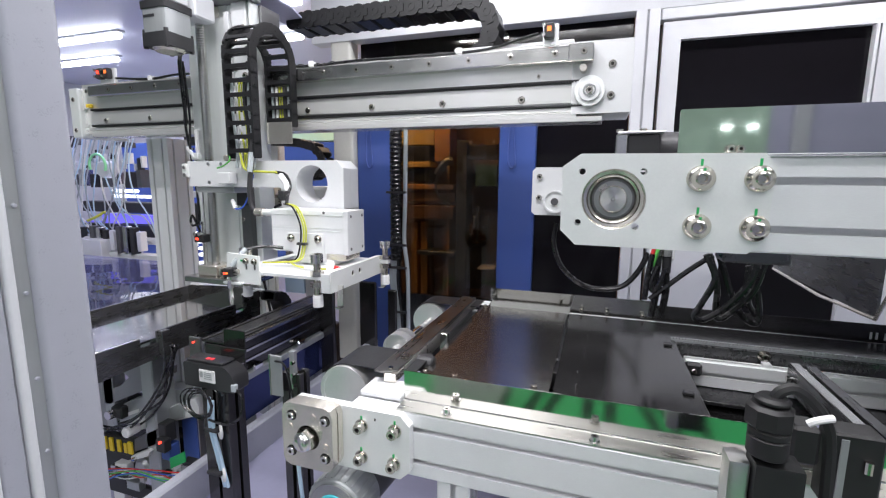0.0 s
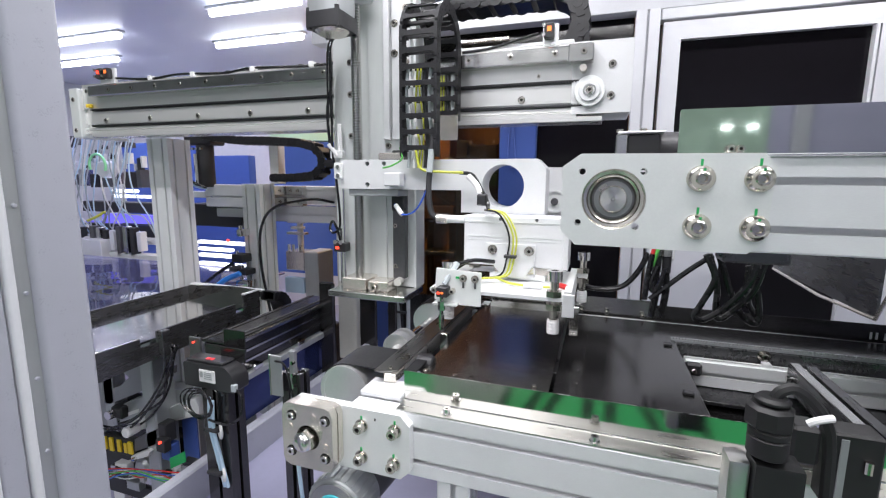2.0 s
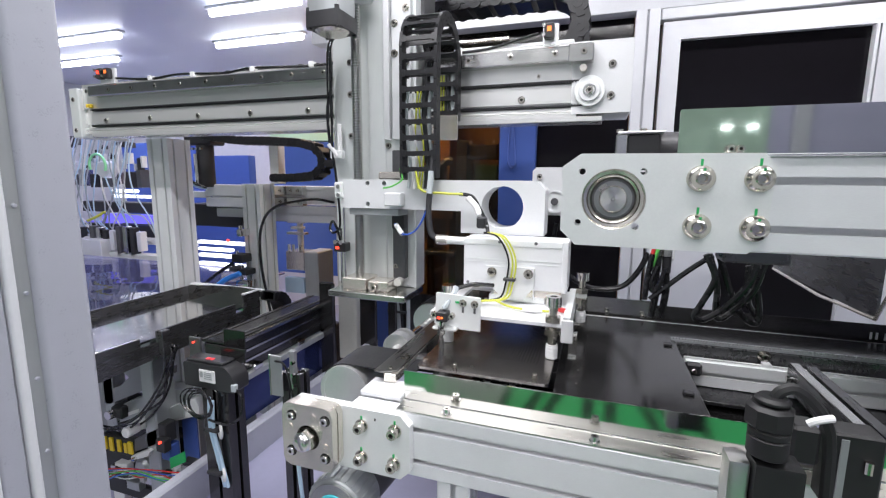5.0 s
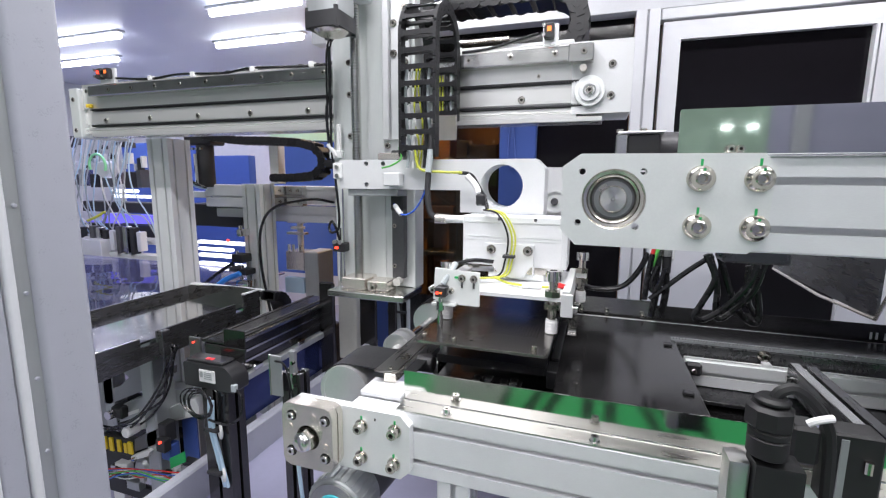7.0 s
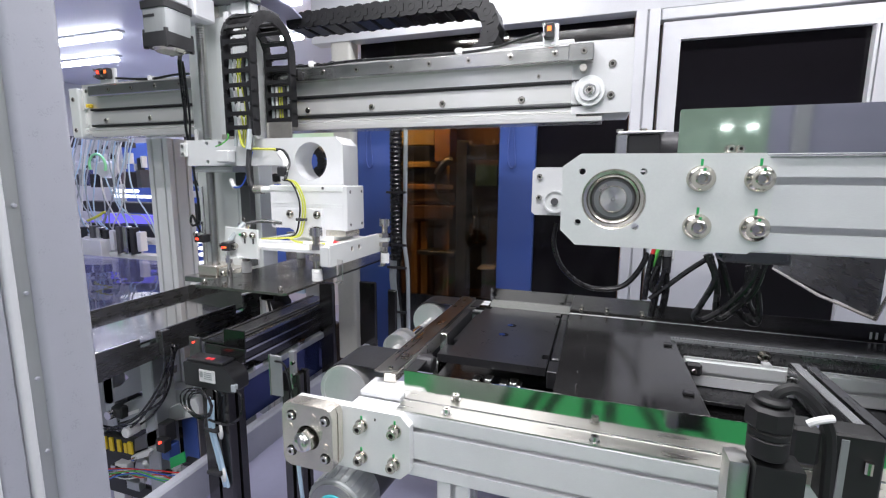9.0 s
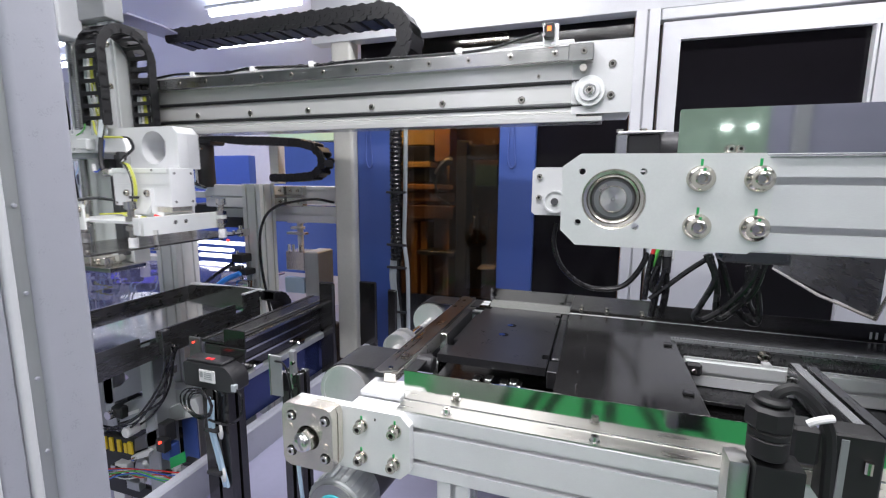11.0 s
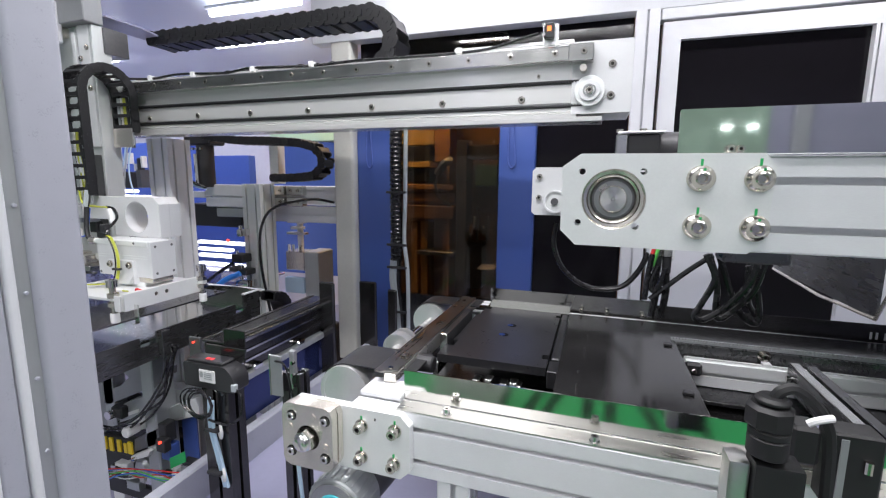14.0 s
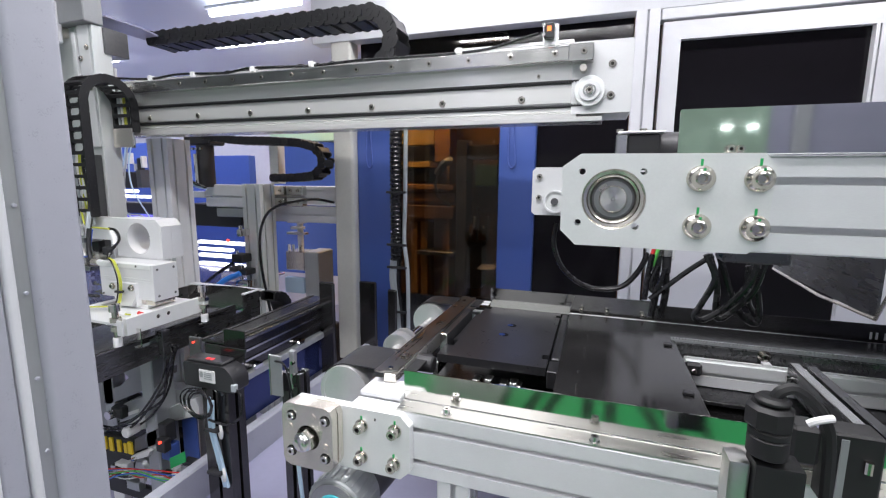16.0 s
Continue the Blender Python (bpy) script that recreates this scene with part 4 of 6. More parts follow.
rs = part("roller_shaft", C((RX, 0, RZ), 0.008, 0.60, 0.95, "y", 16), CHROME, con)
for y0, y1, r in ((0.512, 0.594, 0.0375), (0.685, 0.705, 0.026), (0.715, 0.722, 0.026), (0.85, 0.915, 0.0365)):
    part("roller", P(ring(RX, RZ, r, 48), [ring(RX, RZ, r * 0.86, 48)], "y", y0, y1), FACED, con, "bright steel belt roller")
    part("roller_web", revolve(bmesh.new(), RX, RZ, ((r * 0.859, y1 - 0.004), (r * 0.859, y0 + 0.0012), (r * 0.55, y0 + 0.0010), (r * 0.30, y0 + 0.0005), (r * 0.12, y0 + 0.0005)), 48), FACED, con)
for y0, y1 in ((0.518, 0.592), (0.856, 0.91)):
    bm = bmesh.new()
    out, inn = [], []
    for i in range(17):
        a = radians(90 + 180 * i / 16)
        out.append((RX + 0.0395 * math.cos(a), RZ + 0.0395 * math.sin(a)))
        inn.append((RX + 0.0377 * math.cos(a), RZ + 0.0377 * math.sin(a)))
    plate(bm, [(-0.215, RZ + 0.0395)] + out + [(-0.215, RZ - 0.0395), (-0.215, RZ - 0.0377)] + inn[::-1] + [(-0.215, RZ + 0.0377)], [], "y", y0, y1)
    part("conveyor_belt", bm, BELT, con, "black conveyor belt")
# side strip on the left edge
sf = part("side_flange", P([(-0.262, 0.499), (-0.253, 0.497), (-0.234, 0.508), (-0.2305, 0.899), (-0.260, 0.903)], [], "z", -0.2475, -0.245), STRIP, con, "brushed steel side strip")
part("side_lip", P([(-0.2335, -0.2476), (-0.2315, -0.2476), (-0.2292, -0.266), (-0.2312, -0.266)], [], "y", 0.53, 0.899), FOOT, con)
part("strip_spacer", B(-0.250, -0.233, 0.500, 0.530, -0.2600, -0.2480, 0.001), NICKEL, con)
part("foot_strip", B(-0.268, -0.212, 0.470, 0.512, -0.2675, -0.2605, 0.0015), BRIGHT, con)
part("cross_roller", C((0, 0.575, -0.2605), 0.012, -0.234, -0.207, "x", 18, bev=0.002), BLACK, con)
for x, y in ((-0.243, 0.508), (-0.242, 0.545), (-0.240, 0.556), (-0.245, 0.86), (-0.238, 0.89)):
    socket_bolt(con, x, y, -0.245, 0.0034, 0, 0.003, axis="z")
# black top plates with the lowered station
TOP = -0.2645
part("top_plate", P([(-0.040, 0.500), (0.127, 0.500), (0.131, 0.822), (0.70, 0.822), (0.70, 0.915), (-0.236, 0.915), (-0.236, 0.897), (-0.040, 0.897)], [], "z", TOP - 0.006, TOP), BLACK_ANOD, con, "black glossy top plate")
part("near_strip", B(-0.190, 0.62, 0.4925, 0.530, TOP - 0.009, TOP - 0.0065), BLACK_ANOD, con)
part("plate_edge", B(0.1275, 0.137, 0.556, 0.82, TOP - 0.020, TOP - 0.001, 0.001), BLACK_ANOD, con)
for y in (0.60, 0.78):
    part("notch_tab", B(0.116, 0.128, y, y + 0.010, TOP + 0.0002, TOP + 0.004, 0.001), BLACK, con)
for x, y in ((-0.012, 0.575), (-0.006, 0.71), (-0.003, 0.79), (-0.012, 0.63)):
    part("pin", C((x, y, 0), 0.0014, TOP, TOP + (0.007 if y in (0.575, 0.71) else 0.002), "z", 8), CHROME, con)
# station frame under the carrier plate
st = part("station_floor", P([(-0.219, 0.622), (-0.056, 0.622), (-0.056, 0.655), (-0.066, 0.655), (-0.066, 0.672), (-0.056, 0.672), (-0.056, 0.872), (-0.064, 0.872), (-0.064, 0.886), (-0.056, 0.886), (-0.056, 0.905), (-0.196, 0.905), (-0.196, 0.888), (-0.208, 0.888), (-0.208, 0.845), (-0.2145, 0.845), (-0.2145, 0.690), (-0.206, 0.690), (-0.206, 0.664), (-0.219, 0.664)], [ring(-0.1395, 0.742, 0.0085, 24), ring(-0.135, 0.796, 0.0085, 24)], "z", -0.2755, -0.2632), MATT_BLACK, con, "thick matt black locating plate", smooth=False)
part("guide_block", B(-0.0545, -0.040, 0.620, 0.660, -0.292, -0.2665, 0.001), MATT_BLACK, st)
part("guide_block", B(-0.0530, -0.040, 0.662, 0.860, -0.276, -0.2634, 0.002), MATT_BLACK, st)
part("guide_block", B(-0.0530, -0.042, 0.862, 0.900, -0.282, -0.2640, 0.001), MATT_BLACK, st)
part("guide_block", B(-0.2275, -0.2160, 0.670, 0.815, -0.280, -0.2460, 0.001), MATT_BLACK, st, "black upright guide")
part("guide_post", B(-0.2290, -0.2162, 0.664, 0.6695, -0.290, -0.2455, 0.001), STEEL, st)
part("guide_foot", B(-0.226, -0.2165, 0.620, 0.663, -0.296, -0.2765, 0.001), STEEL, st)
for x, y in ((-0.143, 0.742), (-0.1385, 0.796)):
    part("locating_pin", C((x, y, 0), 0.0058, -0.2755, -0.2630, "z", 18), CHROME, st)
for i, x in enumerate((-0.158, -0.140, -0.118, -0.104, -0.098)):
    part("clamp_block", B(x, x + 0.011, 0.600, 0.619, -0.302, -0.286 + 0.003 * (i % 2), 0.0015), STEEL, st)
part("clamp_bar", B(-0.165, -0.09, 0.606, 0.619, -0.308, -0.3025, 0.001), DARKSTEEL, st)
part("near_bar", B(-0.216, -0.040, 0.540, 0.556, -0.278, -0.272, 0.001), BLACK_ANOD, st)
part("under_tray", B(-0.262, 0.30, 0.50, 0.92, TOP - 0.085, TOP - 0.080), BLACK_ANOD, con)


# ---- guards ----
def guard(name, x0, x1, y, zf, zt, bolts, parent):
    """A bent stainless guard: foot on the beam, upright towards the front."""
    gd = part(name, B(x0, x1, y, y + 0.0015, zf, zt), STAINLESS, parent, "polished stainless guard")
    part("guard_foot", B(x0, x1, y - 0.0255, y - 0.0002, zf, zf + 0.0015), FOOT, gd)
    part("guard_bend", T([(x0, y - 0.0004, zf + 0.0016), ((x0 + x1) / 2, y - 0.0004, zf + 0.0016), (x1, y - 0.0004, zf + 0.0016)], 0.0011, seg=8, steps=1), STAINLESS, gd)
    for x, z in bolts:
        socket_bolt(gd, x, z, zf + 0.0015, 0.0040, 0.0056, 0.0075, axis="z", material=CHROME)
    return gd


guard("near_guard", -0.2105, 0.62, 0.4775, -0.2678, -0.2295, ((-0.150, 0.460), (0.011, 0.457), (0.17, 0.457), (0.33, 0.457)), con)
part("far_guard", B(-0.206, 0.118, 0.930, 0.9315, -0.268, -0.229), STAINLESS, con, "polished stainless guard")
part("far_guard_foot", B(-0.206, -0.040, 0.900, 0.930, -0.2635, -0.262), STAINLESS, con)
part("far_guard", B(0.118, 0.70, 0.930, 0.9315, -0.268, -0.236), BLACK_ANOD, con)
for x in (0.45, 0.458, 0.47, 0.478):
    part("vent_slot", B(x, x + 0.003, 0.9285, 0.9298, -0.262, -0.250), ALU, con)
for x in (-0.018, 0.030, 0.095):
    socket_bolt(con, x, 0.925, -0.257, 0.0042, 0, 0.010)

# open pit with rails
pit = thing("transfer_pit", 0.30, 0.68, -0.42, "open pit with aluminium rails beside the black plate", "frame")
bm = bmesh.new()
for i in range(120):
    box(bm, 0.131 + i * 0.0047, 0.131 + i * 0.0047 + 0.003, 0.818, 0.8212, TOP + 0.0005, TOP + 0.0040)
box(bm, 0.131, 0.70, 0.818, 0.8212, TOP - 0.003, TOP + 0.0005)
part("toothed_strip", bm, GREY_ALU, pit, "fine toothed dark strip", smooth=False)
part("pit_wall", B(0.131, 0.70, 0.812, 0.8178, -0.292, TOP - 0.0035), TRAYSTEEL, pit)
profile_x("pit_rail", 0.150, 0.70, 0.785, 0.805, -0.3265, -0.2845, 1, 1, ALU, pit)
part("pit_shelf", B(0.137, 0.70, 0.735, 0.8115, -0.334, -0.3275, 0.001), RUBBER, pit)
part("clamp", B(0.148, 0.172, 0.772, 0.7845, -0.306, -0.286, 0.003), BLACK, pit)
socket_bolt(pit, 0.160, 0.772, -0.297, 0.0045, 0, 0.004)
for x in (0.264, 0.440):
    socket_bolt(pit, x, 0.812, -0.273, 0.0055, 0.009, 0.012)
    part("bolt_block", B(x - 0.006, x + 0.006, 0.790, 0.803, -0.2842, -0.279, 0.001), ALU, pit)
part("pit_floor", B(0.137, 0.62, 0.4925, 0.81, -0.43, -0.42), RUBBER, pit)
part("pit_side", B(0.131, 0.137, 0.4925, 0.8115, -0.43, TOP - 0.021), RUBBER, pit)
profile_y("cross_bar", 0.288, 0.324, 0.535, 0.7845, -0.310, -0.272, 1, 1, TRAYSTEEL, pit)
part("bar_strip", B(0.2895, 0.301, 0.536, 0.784, -0.2718, -0.270), STEEL, pit)
part("bar_bolt", C((0, 0.765, -0.288), 0.004, 0.280, 0.288, "x", 14), CHROME, pit)
part("bar_foot", B(0.262, 0.330, 0.50, 0.534, -0.38, -0.274, 0.002), DARKSTEEL, pit)
part("relay_bracket", B(0.395, 0.44, 0.70, 0.74, -0.33, -0.285, 0.002), STEEL, pit)

# ---- upper conveyor ----
up = thing("upper_conveyor", 0.3, 0.55, -0.06, "aluminium upper conveyor beam with bolted end plate", "conveyor")
profile_x("front_beam", 0.05, 1.1, 0.452, 0.492, -0.0605, 0.0215, 1, 2, ALU, up)
profile_x("rear_beam", 0.05, 1.1, 0.93, 0.97, -0.0595, 0.0215, 1, 2, ALU, up)
out = [(-0.016, 0.0245), (-0.032, 0.013), (-0.032, -0.046), (-0.018, -0.0595), (0.122, -0.0605), (0.134, -0.050), (0.137, 0.012), (0.128, 0.0235)]
up_p = part("end_plate", P(out, [ring(0.0135, -0.0165, 0.0275, 48)] + [ring(x, z, 0.003, 12) for x, z in ((-0.0145, 0.0085), (0.0375, 0.0085), (-0.0165, -0.0385), (0.0335, -0.0405))], "y", 0.4395, 0.4580), ANOD, up, "pale bolted end plate with bearing seat")
for x in (0.0825, 0.1255):
    for z in (0.0025, -0.0385):
        b = part("bolt", revolve(bmesh.new(), x, z, ((0.0112, 0.4395), (0.0112, 0.4380), (0.0104, 0.4365), (0.0092, 0.4352), (0.0078, 0.4335), (0.0066, 0.4312), (0.0058, 0.4290), (0.0046, 0.4282), (0.0034, 0.4282), (0.0030, 0.4300), (0.0028, 0.4325))), BOLT, up_p, "nickel plated button head flange bolt")
        part("paint_mark", B(x - 0.0011, x + 0.0009, 0.4388, 0.4394, z + 0.0112, z + 0.0165), GREENPAINT, b, "green torque marking stroke")
        part("paint_mark", B(x + 0.0004, x + 0.0022, 0.4326, 0.4334, z + 0.0060, z + 0.0085), GREENPAINT, b)
part("bearing_seat", revolve(bmesh.new(), 0.0135, -0.0165, ((0.0274, 0.4395), (0.0266, 0.4400), (0.0258, 0.4440), (0.0232, 0.4446), (0.0222, 0.4480), (0.0196, 0.4490), (0.0186, 0.4500), (0.0170, 0.4505)), 48), SEAT, up_p, "polished stepped bearing seat")
part("bearing_seal", P(ring(0.0135, -0.0165, 0.0186, 44), [ring(0.0135, -0.0165, 0.0168, 44)], "y", 0.4478, 0.4498), DARKSTEEL, up_p)
part("inner_ring", P(ring(0.0135, -0.0165, 0.0167, 44), [ring(0.0135, -0.0165, 0.0122, 44)], "y", 0.4465, 0.4490), MIDGREY, up_p)
sh = part("shaft_end", revolve(bmesh.new(), 0.0135, -0.0165, ((0.0120, 0.4490), (0.0120, 0.4420), (0.0112, 0.4408), (0.0020, 0.4408), (0.0012, 0.4420)), 48), TURNED, up_p, "turned shaft end")
part("circlip", P([(0.0005, -0.0090), (0.0035, -0.0105), (0.0065, -0.0065), (0.0080, -0.0045), (0.0065, -0.0025), (0.0030, -0.0040), (0.0010, -0.0060)], [ring(0.0025, -0.0080, 0.0008, 8), ring(0.0058, -0.0045, 0.0008, 8)], "y", 0.4395, 0.4406), BOLT, sh)
part("bore_back", C((0.0135, 0, -0.0165), 0.0270, 0.4555, 0.4575, "y", 32), RUBBER, up_p)
sb = part("side_bracket", P([(-0.122, -0.061), (-0.116, -0.067), (-0.050, -0.067), (-0.050, 0.025), (-0.115, 0.025), (-0.122, 0.018)], [], "y", 0.90, 0.914), BRIGHT, up, "small white side bracket")
hub = part("idler", C((-0.077, 0, -0.040), 0.0215, 0.889, 0.8995, "y", 40, bev=0.001), ANOD, sb)
part("idler_rim", P(ring(-0.077, -0.040, 0.0215, 40), [ring(-0.077, -0.040, 0.0185, 40)], "y", 0.886, 0.8888), ALU, hub)
part("idler_bolt", C((-0.077, 0, -0.040), 0.007, 0.884, 0.889, "y", 14), DARKSTEEL, hub)
for z in (0.007, -0.033):
    socket_bolt(sb, -0.108, 0.90, z, 0.0055, 0, 0.005)
gd = part("upper_guard", P(chamfer(0.0645, 1.1, 0.0225, 0.062, 0.002, 3), [], "y", 0.452, 0.4535), POLISHED, up, "polished stainless guard")
part("guard_seat", B(0.0645, 1.1, 0.4475, 0.452, 0.0218, 0.0235, 0.0006), GREY_ALU, gd)
for x in (0.105,):
    socket_bolt(gd, x, 0.452, 0.0275, 0.0032, 0.0045, 0.005)
    socket_bolt(gd, x + 0.007, 0.452, 0.0275, 0.0032, 0, 0.005)
part("side_sheet", B(0.300, 0.303, 0.615, 0.928, -0.150, -0.061), TRAYSTEEL, up, "dark hanging side sheet")
part("sheet_edge", T([(0.3005, 0.928, -0.1505), (0.3005, 0.615, -0.1505), (0.3005, 0.613, -0.062)], 0.0022, seg=6, steps=2), NICKEL, up)
part("bed_plate", B(0.3035, 1.1, 0.4925, 0.9295, -0.052, -0.046), BLACK_ANOD, up, "black bed plate between the beams")
for y0, y1 in ((0.50, 0.55), (0.87, 0.92)):
    part("upper_belt", B(0.02, 1.1, y0, y1, 0.005, 0.009), BELT, up, "black conveyor belt")
part("junction_box", B(0.112, 0.166, 0.47, 0.50, -0.0735, -0.0610, 0.002), TRAYSTEEL, up)
mm = thing("servo_gearbox", 0.04, 0.60, 0.0225, "small motor bracket on the upper conveyor", "motor")
part("bracket_top", B(0.018, 0.066, 0.55, 0.60, 0.052, 0.0545, 0.001), ALU, mm)
part("motor_case", C((0, 0.60, 0.035), 0.022, 0.03, 0.14, "x", 24), BLACK, mm)
part("motor_block", B(0.028, 0.062, 0.555, 0.60, 0.026, 0.0515, 0.002), BLACK, mm)
part("face_plate", B(0.016, 0.028, 0.553, 0.60, 0.024, 0.0515, 0.001), CHROME, mm)
for x in (0.020, 0.045):
    socket_bolt(mm, x, 0.57, 0.0545, 0.004, 0, 0.004, axis="z")

# ---- cables under the upper conveyor ----
def cable_thing(name, runs, label, extra=()):
    t = thing(name, *runs[0][0][0], label, "cable")
    for pts, r, m in runs:
        part("cable", T(pts, r), m, t)
    for pts, r, m in extra:
        part("sleeve", T(pts, r), m, t)
    return t


cable_thing("sensor_cable", [([(-0.0742, 0.92, -0.0835), (-0.0779, 0.92, -0.1233), (-0.0651, 0.92, -0.1628), (-0.0419, 0.92, -0.1899), (-0.0086, 0.92, -0.208), (0.0284, 0.92, -0.2094), (0.0586, 0.92, -0.1989), (0.0818, 0.92, -0.1694), (0.0971, 0.92, -0.1336)], 0.0052, RUBBER)], "thin black looping cable")
loops = [
    (0.7, [(0.079, -0.103), (0.075, -0.136), (0.073, -0.170)]),
    (0.7, [(0.088, -0.119), (0.080, -0.144), (0.084, -0.157), (0.093, -0.143), (0.097, -0.122)]),
    (0.7, [(0.155, -0.100), (0.124, -0.126), (0.080, -0.169)]),
    (0.62, [(0.130, -0.088), (0.141, -0.112), (0.140, -0.126), (0.129, -0.152), (0.123, -0.167), (0.134, -0.170), (0.159, -0.149), (0.180, -0.116), (0.184, -0.084)]),
    (0.63, [(0.135, -0.089), (0.147, -0.124), (0.148, -0.156), (0.150, -0.169), (0.160, -0.166), (0.185, -0.135), (0.194, -0.102), (0.196, -0.085)]),
    (0.64, [(0.148, -0.090), (0.166, -0.139), (0.178, -0.163), (0.191, -0.175), (0.198, -0.169), (0.194, -0.136), (0.181, -0.102)]),
    (0.66, [(0.189, -0.090), (0.187, -0.127), (0.192, -0.156), (0.201, -0.170)]),
]
cable_thing("cable_bundle", [([(x, y, z) for x, z in p], 0.0038, RUBBER) for y, p in loops], "black cables hanging in loops below the upper conveyor",
            [([(0.082, 0.71, -0.095), (0.078, 0.71, -0.118)], 0.003, REDWIRE), ([(0.087, 0.71, -0.095), (0.081, 0.71, -0.122)], 0.003, LIME)])
pl = thing("cable_gland", 0.09, 0.70, -0.20, "black cable gland pair with chromed nuts", "connector")
for x in (0.088, 0.101):
    part("gland", C((x, 0.72, 0), 0.0062, -0.132, -0.105, "z", 12), BLACK, pl)
    part("gland_nut", C((x, 0.72, 0), 0.0072, -0.108, -0.098, "z", 8), CHROME, pl)
    part("gland_cable", T([(x, 0.72, -0.132), (x + 0.002, 0.72, -0.16), (x - 0.002, 0.72, -0.20)], 0.005), RUBBER, pl)
part("gland_bar", B(0.078, 0.112, 0.725, 0.735, -0.115, -0.0615, 0.002), ALU, pl)

# ---- near sensor head at the conveyor's end ----
SENSORBLACK = mat("matt black sensor shell", (0.010, 0.010, 0.011), 0.5, 0, 0.2, 200, 0.05)
ns = thing("proximity_sensor", 0.12, 0.35, -0.30, "black round sensor head with a cable on a dark bracket", "sensor")
part("collar", C((0.1195, 0.345, 0), 0.0145, -0.166, -0.149, "z", 8, bev=0.0025), SENSORBLACK, ns)
part("crown", C((0.1205, 0.345, 0), 0.0105, -0.149, -0.1435, "z", 24, bev=0.002), SENSORBLACK, ns)
part("knurl", C((0.1205, 0.345, 0), 0.0125, -0.1715, -0.166, "z", 24, bev=0.001), SENSORBLACK, ns)
part("body", C((0.1205, 0.345, 0), 0.0125, -0.186, -0.1718, "z", 28, bev=0.001), SENSORBLACK, ns)
part("bracket", B(0.112, 0.142, 0.335, 0.358, -0.31, -0.190, 0.003, seg=2), SENSORBLACK, ns)
part("bracket_post", B(0.0975, 0.1115, 0.340, 0.360, -0.31, -0.193, 0.003, seg=2), FOOT, ns)
part("cable", T([(0.1215, 0.345, -0.1445), (0.1253, 0.345, -0.1389), (0.1330, 0.345, -0.1369), (0.1433, 0.345, -0.1451), (0.1515, 0.345, -0.1576), (0.1555, 0.345, -0.1771), (0.1582, 0.345, -0.24)], 0.0040), SENSORBLACK, ns)
part("cable_label", T([(0.1385, 0.337, -0.1560), (0.1420, 0.336, -0.1530), (0.1470, 0.336, -0.1508), (0.1515, 0.337, -0.1500)], 0.0024), WHITEWIRE, ns, "white label tag on the cable")
part("relay_box", B(0.163, 0.184, 0.42, 0.445, -0.232, -0.1985, 0.003), SENSORBLACK, ns)
part("relay_frame", B(0.190, 0.226, 0.42, 0.445, -0.265, -0.1985, 0.002), SENSORBLACK, ns)
part("relay_cover", B(0.196, 0.201, 0.4185, 0.4198, -0.262, -0.203), MIDGREY, ns)
part("relay_bolt", C((0.215, 0.418, 0), 0.003, -0.228, -0.218, "z", 10), BOLT, ns)

# ---- sensor amplifiers on black posts at the left ----
am = thing("sensor_amplifier", -0.60, 0.55, -0.62, "black sensor amplifier with coiled cable on a black post", "sensor")
profile_z("post", -0.628, -0.572, 0.56, 0.60, -0.62, -0.352, 1, 1, BLACK_ANOD, am)
hd = part("housing", P([(-0.650, -0.347), (-0.648, -0.349), (-0.547, -0.349), (-0.545, -0.346), (-0.545, -0.328), (-0.550, -0.318), (-0.560, -0.309), (-0.566, -0.307), (-0.647, -0.307), (-0.650, -0.310)], [], "y", 0.548, 0.582), BLACK, am)
part("lid", B(-0.646, -0.568, 0.551, 0.579, -0.307, -0.301, 0.002), BLACK, hd)
for x in (-0.609, -0.600):
    part("display", B(x, x + 0.006, 0.556, 0.562, -0.301, -0.2998), REDDIM, hd, "small red digits display")
part("rating_label", B(-0.615, -0.582, 0.5465, 0.5478, -0.337, -0.316), WHITEWIRE, hd, "white rating label")
for i in range(4):
    part("print_line", B(-0.604, -0.588, 0.5457, 0.5463, -0.321 - 0.0035 * i, -0.3195 - 0.0035 * i), GREY_ALU, hd)
part("print_square", B(-0.613, -0.607, 0.5457, 0.5463, -0.329, -0.319), GREY_ALU, hd)
part("back_plate", B(-0.612, -0.566, 0.60, 0.604, -0.305, -0.262, 0.001), BLACK_ANOD, am)
part("back_plate", B(-0.60, -0.548, 0.579, 0.582, -0.31, -0.285, 0.001), BLACK_ANOD, am)
part("side_plate", B(-0.665, -0.640, 0.575, 0.58, -0.33, -0.275, 0.001), DARKSTEEL, am)
for x, z in ((-0.652, -0.283), (-0.668, -0.372)):
    part("light", C((x, 0, z), 0.0015, 0.571, 0.575, "y", 12), REDLED, am)
part("screw", C((-0.588, 0, -0.352), 0.004, 0.553, 0.56, "y", 12), CHROME, am)
for k in range(5):
    rx, rz, dx, dz = 0.024 + 0.0025 * k, 0.0215 + 0.0028 * (k % 3), 0.002 * (k % 2) - 0.001 * k, 0.0018 * k - 0.003
    part("coil", T([(-0.615 + dx + rx * math.cos(0.7 * i), 0.544 - 0.0012 * k, -0.376 + dz + rz * math.sin(0.7 * i)) for i in range(10)], 0.0013, seg=6, steps=4), RUBBER, am, "coiled black cable")
part("coil_tail", T([(-0.60, 0.545, -0.403), (-0.56, 0.545, -0.405), (-0.533, 0.545, -0.385), (-0.530, 0.548, -0.355), (-0.545, 0.55, -0.338)], 0.002, seg=6), RUBBER, am)
